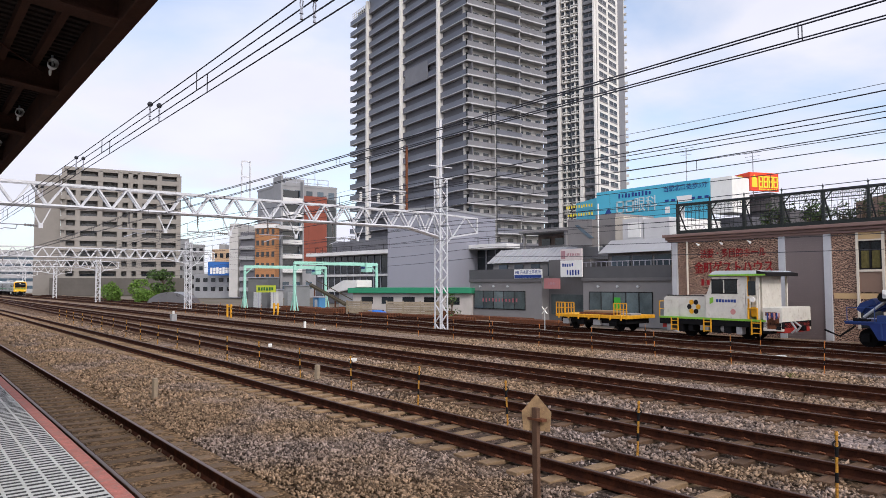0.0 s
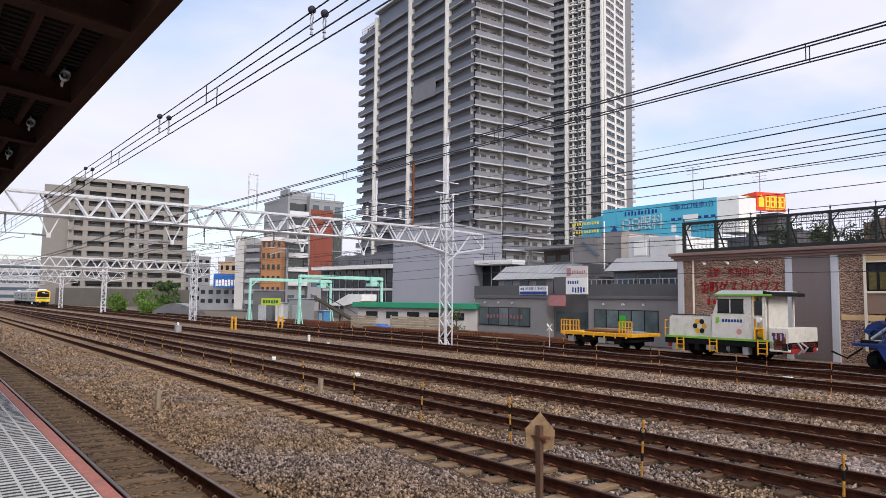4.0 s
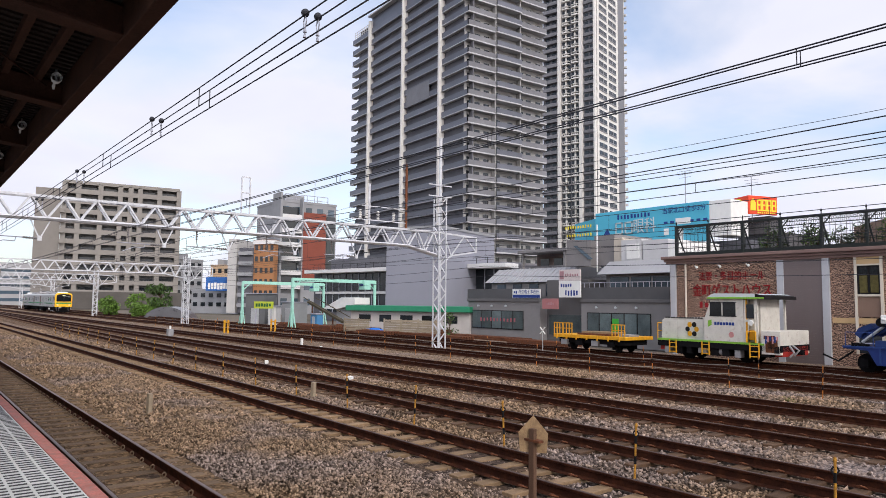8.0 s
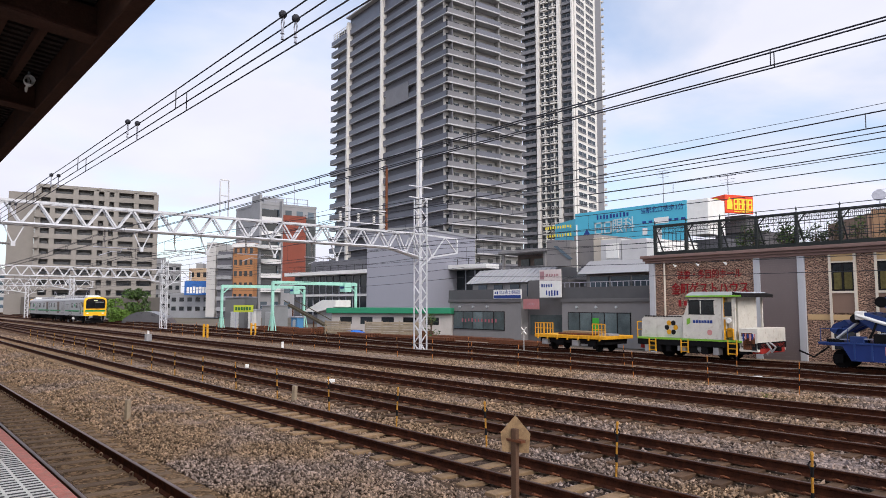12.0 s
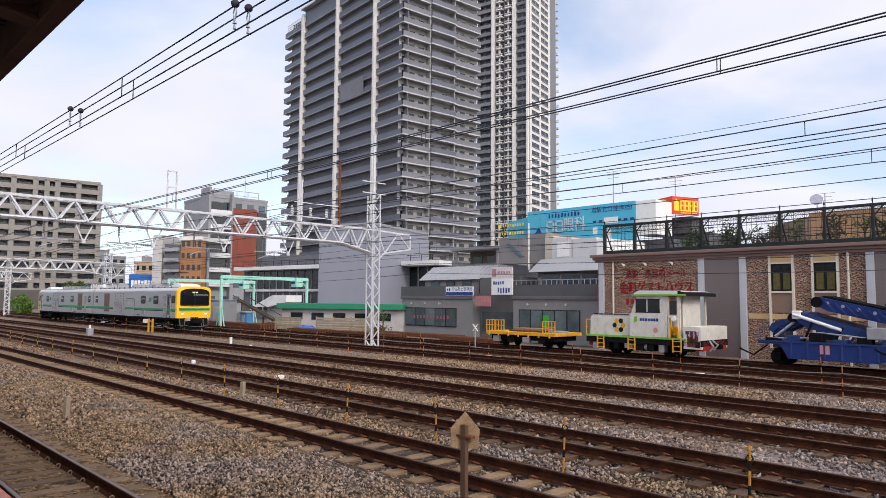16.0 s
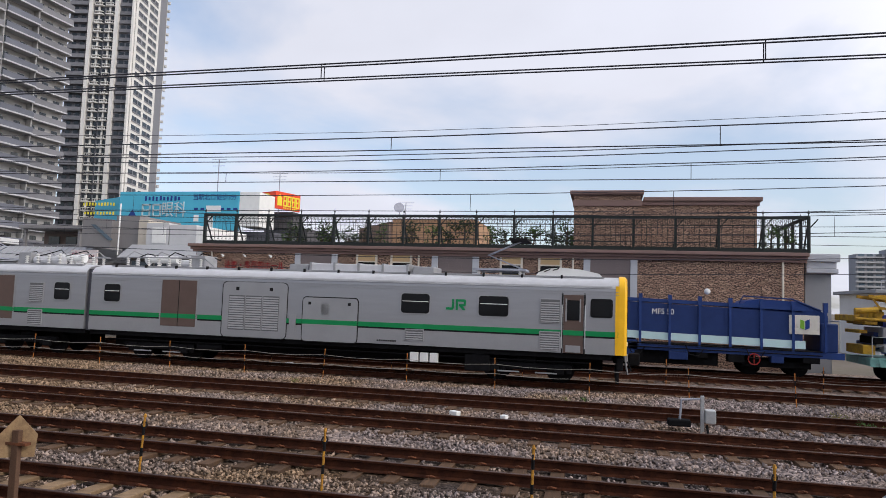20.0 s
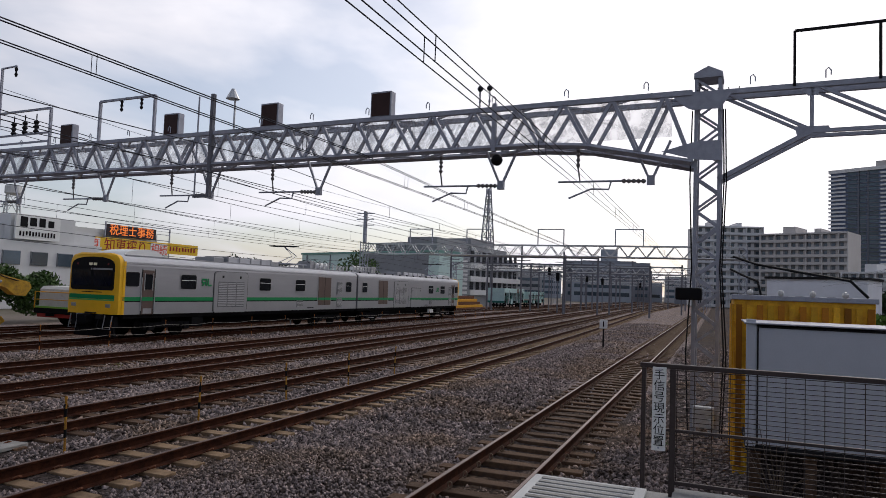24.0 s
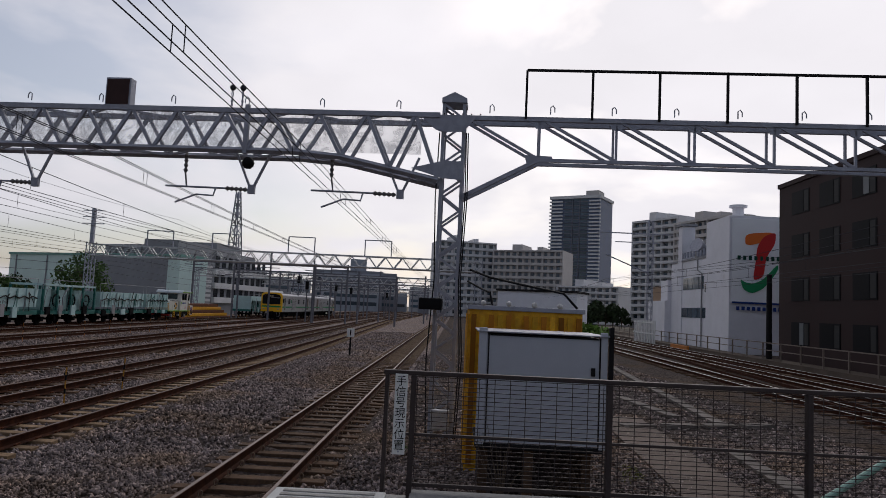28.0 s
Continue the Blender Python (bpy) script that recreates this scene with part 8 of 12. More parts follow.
    # crates, drums and leaning timbers about the siding
    for k in range(6):
        q = (-62.2 + 1.6 * k, 33.2 + 0.4 * (k % 3))
        if k % 4 == 3:
            solid("steel_drum", Geo().rod([(0, 0, 0), (0, 0, 0.85)], 0.29, 14), M_RUSTY, "rusty brown steel drum in the works yard", "drum", at=(*q, -0.4))
        else:
            t = thing("timber_crate", "weathered brown timber crate in the works yard", "crate", at=pose(*q, -0.4, 0, 0, 40 + 13 * (k % 5)))
            s = 0.45 + 0.13 * (k % 3)
            part("box", Geo().box(-s, s, -0.4, 0.4, 0.08, 0.5 + 0.12 * (k % 4)), M_WOOD, t)
            for c in range(4):
                part("slat", Geo().box(-s - 0.02, s + 0.02, -0.43, -0.4, 0.1 + 0.11 * c, 0.19 + 0.11 * c), M_TIE, t)
            part("skid", Geo().box(-s, s, -0.38, -0.26, 0, 0.08), M_WOOD, t)
    # huts, sign and racks
    for k, (px, pq, d, h, col, lab) in enumerate(((440, 470, 84, 3.4, (0.13, 0.135, 0.14), "dark grey site hut"), (476, 490, 80, 1.9, (0.55, 0.55, 0.55), "white portable cabinet"), (551, 562, 70, 1.25, (0.07, 0.22, 0.42), "blue machine cabinet"), (505, 520, 82, 2.4, (0.25, 0.26, 0.27), "grey site hut"))):
        A, B = HUTS[k]
        m4, w = frame_at(A, B)
        t = thing("site_hut", lab + " in the works yard", "hut", group="site huts")
        b = part("wall", Geo().box(0, w, 0, 0.7 if k == 2 else 2.4, -0.4, h, 0.03), mat("hut_%d" % k, col, 0.7, 0, 1, 0.1, 0.05), t, at=m4)
        part("roof", Geo().box(-0.1, w + 0.1, -0.15, 0.8 if k == 2 else 2.5, h, h + 0.12, 0.02), M_GALV2, b)
        part("door", Geo().box(w * 0.3, w * 0.7, -0.04, 0, -0.3, min(1.7, h - 0.2)), M_GALV, b)
    t = thing("yard_sign", "yellow-green sign board with dark writing", "sign", at=(*(-73.68, 32.73), 0))
    part("board", Geo().box(-1.1, 1.1, -0.05, 0.05, 1.7, 2.5).move(pose(0, 0, 0, 0, 0, 51.4)), mat("lime_board", (0.36, 0.42, 0.04), 0.5, 0, 2, 0.08, 0), t)
    part("writing", bars(Geo(), -0.9, 0.9, 1.9, 2.3, 6, -0.08, -0.05, 3).move(pose(0, 0, 0, 0, 0, 51.4)), mat("dark_green_ink", (0.02, 0.1, 0.03), 0.6, 0, 2, 0.1, 0), t)
    part("post", Geo().box(-0.9, -0.8, -0.05, 0.05, -0.4, 1.7).box(0.8, 0.9, -0.05, 0.05, -0.4, 1.7).move(pose(0, 0, 0, 0, 0, 51.4)), M_GALV2, t)
    # dark barrel-roofed shelter and round mirror
    t = thing("barrel_shelter", "low dark barrel-roofed plastic shelter", "shelter", at=(*(-111.10, 33.94), -0.4))
    prof = [(-3.6 + 7.2 * k / 12, 1.9 * math.sin(math.pi * k / 12) ** 0.6 if 0 < k < 12 else 0) for k in range(13)]
    part("shell", Geo().prism(prof, -2, 2, "y").move(pose(0, 0, 0, 0, 0, 51.4)), mat("smoky_sheet", (0.09, 0.09, 0.10), 0.3, 0, 1, 0.2, 0, spec=0.6), t)
    # yellow guard frames beside the running line
    for x, y in ((-58.0, 22.4), (-58.6, 27.0)):
        t = thing("yellow_barrier", "bright yellow square-tube track barrier", "barrier", at=(x, y, -0.25), group="yellow barriers")
        for s in (-0.42, 0.42):
            part("post", Geo().box(s - 0.07, s + 0.07, -0.07, 0.07, 0, 1.15, 0.01), M_YELLOW, t)
        part("bar", Geo().box(-0.42, 0.42, -0.04, 0.04, 0.9, 1.0), M_YELLOW, t)


HUTS = [((-80.73, 33.51), (-78.31, 34.94)), ((-75.24, 33.98), (-74.66, 34.71)), ((-63.12, 33.13), (-61.83, 33.15)), ((-77.96, 36.98), (-76.09, 37.72))]
yard()
for k, (p, h, r, m) in enumerate((((-125.91, 28.20), 3.2, 2.0, M_LEAFB), ((-118.28, 31.36), 3.6, 2.2, M_LEAFB), ((-120.47, 35.03), 5.4, 2.2, M_LEAF), ((-123.64, 34.26), 3.0, 2.2, M_LEAFB), ((-43.45, 35.34), 2.2, 0.7, M_LEAF))):
    tree("bushy bright green tree beside the railway yard" if k < 4 else "small green shrub by the store wall", (*p, -0.4), h, r, 30 + k, m, 0.1, 150, 0.22 if k < 4 else 0.1, crown_low=0.10)

# ---- works vehicles on the siding ----
def wheels(t, xs, r=0.4, m=None):
    for x in xs:
        g = Geo()
        for s in (-1, 1):
            g.rod([(x, s * 0.50, r), (x, s * 0.535, r), (x, s * 0.54, r), (x, s * 0.61, r)], [r + 0.025, r + 0.025, r, r], 20)
        g.rod([(x, -0.8, r), (x, 0.8, r)], 0.08, 8)
        w = part("wheelset", g, m or M_UNDER, t)
        part("axle_box", Geo().box(x - 0.16, x + 0.16, -0.95, -0.78, r - 0.15, r + 0.18, 0.02).box(x - 0.16, x + 0.16, 0.78, 0.95, r - 0.15, r + 0.18, 0.02), M_UNDER, w)


def ladder(t, x, y, z0, z1, w, m, n=3):
    l = part("ladder", Geo().beam((x, y, z0), (x, y, z1), 0.05).beam((x + w, y, z0), (x + w, y, z1), 0.05), m, t)
    for k in range(n):
        z = z0 + (k + 0.3) * (z1 - z0) / n
        part("rung", Geo().beam((x, y, z), (x + w, y, z), 0.04), m, l)


M_LOCW = mat("off_white_loco_paint", (0.60, 0.575, 0.52), 0.55, 0, 2.5, 0.12, 0.05, tint=(0.30, 0.22, 0.15), tintpos=(0.56, 0.82))
M_LIME = mat("lime_green", (0.20, 0.42, 0.05), 0.5, 0, 2, 0.1, 0.05)
M_PINK = mat("faded_pink", (0.55, 0.25, 0.24), 0.6, 0, 2, 0.1, 0)


def motor_car(at, label):
    """Small works locomotive; x along it from the hood end, near side -y."""
    t = thing("works_locomotive", label, "works locomotive", at=at, group="works vehicles")
    W = 1.38
    part("frame", Geo().box(0.0, 6.7, -W, W, 0.62, 0.92, 0.02), M_UNDER, t)
    part("green_edge", Geo().box(0.0, 5.9, -W - 0.02, W + 0.02, 0.90, 0.99, 0.01), M_LIME, t, "lime green deck edge")
    wheels(t, (1.35, 4.55))
    h = part("hood", Geo().prism([(0.1, 1.0), (2.75, 1.0), (2.75, 2.1), (0.32, 2.05), (0.14, 1.9)], -1.15, 1.15, "y"), M_LOCW, t, "white engine hood")
    for k in range(3):
        part("hood_door", Geo().box(0.3 + k * 0.8, 1.02 + k * 0.8, -1.17, -1.15, 1.1, 1.9, 0.004), M_LOCW, h)
    part("hood_stripe", bars(Geo(), 0.35, 2.6, 2.02, 2.09, 14, -1.17, -1.15, 5), M_DARK, h)
    for a in range(6):
        c, s = math.cos(a * 1.047), math.sin(a * 1.047)
        part("petal", Geo().rod([(1.95 + 0.26 * c, -1.165, 1.5 + 0.26 * s), (1.95 + 0.26 * c, -1.19, 1.5 + 0.26 * s)], 0.13, 10), M_DARK if a % 2 else M_YELLOW, h)
    part("cab", Geo().prism([(2.75, 1.0), (4.9, 1.0), (4.9, 2.98), (3.18, 2.98), (2.82, 2.1)], -W, W, "y"), M_LOCW, t, "white driver's cab")
    for a, b in ((3.12, 3.75), (3.82, 4.5)):
        part("cab_window", Geo().box(a, b, -W - 0.015, -W, 2.2, 2.82, 0.005), M_GLASS, t)
    part("front_window", Geo().box(2.86, 2.9, -0.95, 0.95, 2.25, 2.85), M_GLASS, t)
    part("name_bars", bars(Geo(), 3.35, 4.45, 1.75, 1.9, 7, -W - 0.012, -W, 4), M_NAVY, t)
    part("emblem", Geo().prism([(3.0, 1.65), (3.2, 1.75), (3.2, 2.0), (3.0, 1.95)], -W - 0.012, -W, "y"), M_LIME, t, "small green emblem")
    part("flower_decal", Geo().rod([(4.25, -W - 0.01, 1.32), (4.25, -W, 1.32)], 0.14, 10), M_PINK, t)
    r = part("roof", Geo().prism([(2.98, 2.94), (3.02, 3.0), (6.0, 3.06), (6.05, 3.12), (5.6, 3.24), (3.4, 3.26), (3.1, 3.14)], -W - 0.1, W + 0.1, "y"), mat("pale_roof", (0.55, 0.6, 0.62), 0.5, 0, 1, 0.08, 0.05), t, "pale overhanging cab roof")
    part("roof_edge", Geo().box(3.05, 6.0, -W - 0.13, -W - 0.1, 3.0, 3.08), M_LIME, r, "lime green roof edge")
    for x in (4.95, 5.5):
        part("post", Geo().box(x, x + 0.09, -W + 0.02, -W + 0.12, 1.0, 3.02).box(x, x + 0.09, W - 0.12, W - 0.02, 1.0, 3.02), M_YELLOW if x < 5.2 else M_LOCW, t)
    part("rear_wall", Geo().box(4.95, 5.5, -0.9, 0.9, 1.0, 3.0, 0.02), M_LOCW, t)
    part("rear_window", Geo().box(5.05, 5.42, -W + 0.0, -W + 0.02, 2.1, 2.75), M_GLASS, t)
    part("lamp", Geo().rod([(5.3, -W, 1.9), (5.3, -W - 0.1, 1.9)], 0.12, 12), M_WHITE, t)
    part("yellow_guard", Geo().rod([(5.05, -W - 0.03, 1.0), (5.05, -W - 0.03, 1.5), (5.5, -W - 0.03, 1.5), (5.5, -W - 0.03, 1.0)], 0.04, 6), M_YELLOW, t)
    part("rear_box", Geo().box(5.75, 6.68, -W, W, 0.5, 1.56, 0.03), M_LOCW, t, "white rear equipment box")
    for k in range(6):
        part("decal", Geo().box(5.95 + 0.11 * k, 6.02 + 0.11 * k, -W - 0.012, -W, 1.0 + 0.06 * (k % 3), 1.32), M_PINK if k % 2 else M_NAVY, t)
    for x in (0.05, 6.3):
        part("buffer_block", Geo().box(x, x + 0.4, -1.2, 1.2, 0.42, 0.88, 0.02), M_RED, t)
    for k, x in enumerate((6.72, -0.35)):
        part("coupler", Geo().box(x, x + 0.35, -0.12, 0.12, 0.5, 0.72, 0.02), M_UNDER, t)
    ladder(t, 0.75, -W - 0.02, 0.3, 0.95, 0.4, M_YELLOW)
    ladder(t, 2.65, -W - 0.02, 0.3, 0.95, 0.4, M_YELLOW)
    ladder(t, 5.2, -W - 0.02, 0.3, 1.0, 0.45, M_YELLOW)
    part("tank", Geo().rod([(3.1, -1.1, 0.5), (4.0, -1.1, 0.5)], 0.17, 10), M_GREYB, t)
    part("end_rail", Geo().rod([(-0.12, -1.2, 0.9), (-0.12, -1.2, 1.75), (-0.12, 1.2, 1.75), (-0.12, 1.2, 0.9)], 0.03, 6).rod([(-0.12, -1.2, 1.35), (-0.12, 1.2, 1.35)], 0.025, 6), M_YELLOW, t)
    ur = random.Random(4)
    for k in range(9):
        x = 0.4 + k * 0.66
        part("under_gear", Geo().box(x, x + ur.uniform(0.25, 0.5), -W + 0.05, -0.8, ur.uniform(0.25, 0.4), 0.62, 0.02), M_UNDER if k % 3 else M_GREYB, t)
    for a, b in ((3.08, 3.79), (3.78, 4.54)):
        part("window_trim", Geo().box(a, b, -W - 0.008, -W, 2.16, 2.20).box(a, b, -W - 0.008, -W, 2.82, 2.86), M_DARK, t)
    part("cab_door", Geo().box(4.93, 5.0, -W - 0.01, -W + 0.02, 1.0, 2.95).box(5.45, 5.5, -W - 0.01, -W + 0.02, 1.0, 2.95).box(4.93, 5.5, -W - 0.01, -W + 0.02, 1.95, 2.05), M_LOCW, t)
    part("driver_seat", Geo().box(5.05, 5.4, -1.2, -0.95, 1.1, 1.55, 0.04), M_YELLOW, t, "yellow seat in the open doorway")
    part("roof_dark", Geo().prism([(5.55, 3.245), (6.06, 3.13), (6.06, 2.98), (5.55, 3.04)], -W - 0.11, W + 0.11, "y"), M_DARK, r, "dark rear roof edge")
    for k in range(16):
        part("rust_patch", Geo().box(5.85 + ur.uniform(0, 0.7), 5.93 + ur.uniform(0.0, 0.72), -W - 0.006, -W, 0.56 + ur.uniform(0, 0.7), 0.66 + ur.uniform(0, 0.72)), M_RUSTY if k % 3 else M_DARK, t)
    part("hose", Geo().rod([(6.7, -0.6, 0.9), (6.95, -0.65, 0.6), (6.75, -0.7, 0.4)], 0.05, 6).rod([(6.7, -0.3, 0.9), (7.0, -0.3, 0.7), (6.8, -0.35, 0.45)], 0.05, 6), M_GREYB, t)
    return t


LOCO = motor_car(pose(-20.15, 31.2, 0) @ Matrix.Diagonal((0.91, 1, 0.97, 1)), "white works locomotive with lime green trim and flower decals")
copy_thing(LOCO, pose(25.2, 31.2, 0))


def flat_wagon():
    t = thing("flat_wagon", "yellow works flat wagon with end railings", "works wagon", at=pose(-27.2, 31.2, 0) @ Matrix.Diagonal((0.78, 1, 1, 1)), group="works vehicles")
    W, L = 1.25, 6.4
    part("deck", Geo().box(0, L, -W, W, 0.70, 0.88, 0.02), M_YELLOW, t)
    part("frame", Geo().box(0.3, L - 0.3, -1.0, 1.0, 0.42, 0.70), M_UNDER, t)
    wheels(t, (1.2, 5.2), 0.3)
    y = -W + 0.03
    for a, b, n in ((0.05, 0.85, 4), (0.95, 1.75, 4), (5.3, L - 0.05, 5)):
        r = part("railing", Geo().beam((a, y, 1.52), (b, y, 1.52), 0.05).beam((a, y, 1.22), (b, y, 1.22), 0.04), M_YELLOW, t)
        for k in range(n):
            x = a + (b - a) * k / (n - 1)
            part("stanchion", Geo().beam((x, y, 0.88), (x, y, 1.52), 0.045), M_YELLOW, r)
    for k, (a, b, z, m) in enumerate(((1.9, 5.0, 0.88, M_RUSTY), (2.2, 5.1, 0.98, M_TIE), (5.3, 6.2, 0.88, M_GREYB))):
        part("load", Geo().box(a, b, -0.9 + 0.1 * k, 0.2, z, z + 0.1, 0.01), m, t, "flat timbers and steel lying on the deck")
    for k in range(7):
        part("side_rib", Geo().box(0.3 + k * 0.93, 0.4 + k * 0.93, -W - 0.05, -W, 0.62, 0.88), M_YELLOW, t)
    for k in range(4):
        part("under_gear", Geo().box(0.6 + k * 1.4, 1.2 + k * 1.4, -1.15, -0.9, 0.3, 0.6, 0.02), M_UNDER if k % 2 else M_GREYB, t)

flat_wagon()
M_BLUE = mat("machine_blue", (0.016, 0.034, 0.15), 0.45, 0, 1.5, 0.15, 0.05, tint=(0.10, 0.10, 0.13), tintpos=(0.62, 0.88))
M_BLUED = mat("dark_machine_blue", (0.018, 0.038, 0.135), 0.5, 0, 1.5, 0.15, 0.05)
M_BLUEM = mat("mid_machine_blue", (0.022, 0.05, 0.18), 0.45, 0, 1.5, 0.12, 0.05)
M_ICE = mat("ice_blue_band", (0.50, 0.68, 0.70), 0.5, 0, 1.5, 0.08, 0.05)


def conveyor_unit():
    """Low blue unit with a folded discharge conveyor."""
    t = thing("conveyor_unit", "dark blue ballast machine with a folded discharge conveyor", "works machine", at=(-11.6, 31.2, 0), group="works vehicles")
    W = 1.35
    part("frame", Geo().prism([(0, 0.95), (0, 1.05), (6.1, 1.05), (6.1, 0.5), (4.9, 0.5), (4.4, 0.34), (1.2, 0.34), (0.9, 0.9)], -W, W, "y"), M_BLUE, t)
    wheels(t, (0.6, 5.4), 0.36)
    part("notice", Geo().box(2.4, 2.75, -W - 0.012, -W, 0.6, 0.95), M_PINK, t, "small red and white notice")
    for y in (-0.5, 0.5):
        part("arm", Geo().beam((0.7, y, 1.5), (1.9, y, 2.1), 0.3, 0.28), M_BLUE, t)
    part("arm", Geo().beam((0.4, -0.4, 1.35), (1.4, -0.4, 1.9), 0.25, 0.2), M_BLUED, t)
    part("boom", Geo().prism([(2.1, 2.55), (2.35, 2.85), (5.9, 2.05), (5.9, 1.55), (2.6, 2.3)], -0.9, 0.9, "y"), M_BLUE, t, "folded conveyor boom")
    part("boom", Geo().prism([(1.2, 2.05), (1.6, 2.25), (4.2, 1.5), (4.2, 1.2), (1.9, 1.55)], -0.95, 0.95, "y"), M_BLUED, t)
    for k in range(6):
        part("roller", Geo().rod([(2.6 + k * 0.55, -0.92, 2.62 - k * 0.125), (2.6 + k * 0.55, 0.92, 2.62 - k * 0.125)], 0.07, 8), M_GALV2, t)
    part("white_cylinder", Geo().rod([(1.3, -0.98, 2.15), (3.1, -0.98, 1.55)], 0.07, 8), M_WHITE, t)
    part("white_cover", Geo().box(1.25, 1.6, -1.0, -0.6, 1.95, 2.3, 0.05), M_WHITE, t)
    part("control_box", Geo().box(4.05, 4.75, -W, -0.8, 1.25, 1.7, 0.03), M_GREYB, t)
    part("crate", Geo().box(1.0, 1.5, -1.0, -0.5, 1.05, 1.28, 0.01), M_WOOD, t)
    for x in (5.2, 6.0):
        part("cab_post", Geo().box(x, x + 0.08, -W, -W + 0.08, 1.05, 3.0).box(x, x + 0.08, W - 0.08, W, 1.05, 3.0), M_BLUE, t)
    part("cab_roof", Geo().prism([(5.0, 2.98), (5.1, 3.25), (5.4, 3.36), (6.1, 3.36), (6.25, 3.1), (6.25, 2.98)], -W, W, "y"), M_ICE, t, "pale blue curved cab roof")
    ladder(t, 5.45, -W - 0.05, 0.3, 2.1, 0.5, M_BLUE, 6)
    for k in range(4):
        part("hose", Geo().rod([(4.6 + k * 0.3, -0.9, 2.6), (4.9 + k * 0.2, -1.2, 1.9 - 0.1 * k), (5.6, -1.1, 1.4 + 0.1 * k)], 0.025, 5), M_BLACK, t)
    for k in range(9):
        a, b = 2.5 + k * 0.38, 2.5 + (k + 1) * 0.38
        part("boom_lace", Geo().beam((a, -0.93, 2.78 - 0.225 * (a - 2.35) - 0.05), (b, -0.93, 2.32 - 0.2 * (b - 2.6)), 0.05), M_BLUEM, t)
    for k in range(7):
        x = 0.3 + k * 0.85
        part("deck_box", Geo().box(x, x + 0.5, -W + 0.02, -W + 0.5, 1.05, 1.18 + 0.12 * (k % 3), 0.02), M_BLUED if k % 2 else M_UNDER, t)
    part("deck_rail", Geo().rod([(0.1, -W, 1.05), (0.1, -W, 1.6), (1.1, -W, 1.6), (1.1, -W, 1.05)], 0.02, 6), M_BLUEM, t)
    part("head_pulley", Geo().rod([(2.2, -0.95, 2.66), (2.2, 0.95, 2.66)], 0.22, 14), M_UNDER, t, "black conveyor head drum")
    part("belt", Geo().prism([(2.2, 2.86), (2.45, 2.92), (5.9, 2.12), (5.9, 2.06), (2.4, 2.84)], -0.7, 0.7, "y"), M_UNDER, t, "black rubber belt")
    part("tail_pulley", Geo().rod([(1.25, -0.98, 2.0), (1.25, 0.98, 2.0)], 0.17, 12), M_UNDER, t)
    for k in range(5):
        x = 1.7 + 0.55 * k
        part("strut", Geo().beam((x, -0.97, 1.05), (x + 0.35, -0.97, 1.9 - 0.12 * k), 0.07), M_BLUED if k % 2 else M_UNDER, t)
    for k in range(6):
        part("side_rib", Geo().box(1.3 + k * 0.62, 1.36 + k * 0.62, -W - 0.04, -W, 0.4, 1.04), M_BLUEM, t)
    part("deck_flange", Geo().box(0, 6.1, -W - 0.05, -W, 1.0, 1.06), M_BLUEM, t)
    part("pipe_run", Geo().rod([(0.3, -W + 0.1, 1.15), (2.0, -W + 0.1, 1.22), (2.3, -W + 0.1, 1.45), (4.0, -W + 0.1, 1.3)], 0.03, 6), M_GALV2, t)
    part("ram", Geo().rod([(0.5, -0.75, 1.2), (1.3, -0.75, 1.85)], 0.06, 8), M_GALV, t)
    part("claw", Geo().prism([(0.2, 1.5), (0.35, 1.75), (0.8, 1.95), (0.95, 1.75), (0.55, 1.6), (0.4, 1.35)], -0.7, 0.1, "y"), M_BLUED, t)
    part("red_lamp", Geo().rod([(6.15, -W, 1.9), (6.15, -W - 0.1, 1.9)], 0.08, 10), M_RED, t)
    part("valve_block", Geo().box(6.15, 6.8, -W - 0.02, -0.9, 1.5, 1.8, 0.03), M_GREYB, t)
    part("lower_hose", Geo().rod([(4.3, -W, 0.9), (4.8, -W - 0.08, 0.65), (5.6, -W - 0.06, 0.7), (6.2, -W, 1.0)], 0.04, 6).rod([(6.2, -0.5, 1.3), (6.6, -0.6, 0.9), (7.0, -0.5, 1.2)], 0.05, 6), M_BLACK, t)
    part("coupling_hose", Geo().rod([(-1.2, -0.3, 0.6), (-0.6, -0.3, 0.35), (0, -0.3, 0.8)], 0.04, 6), M_BLACK, t)


conveyor_unit()


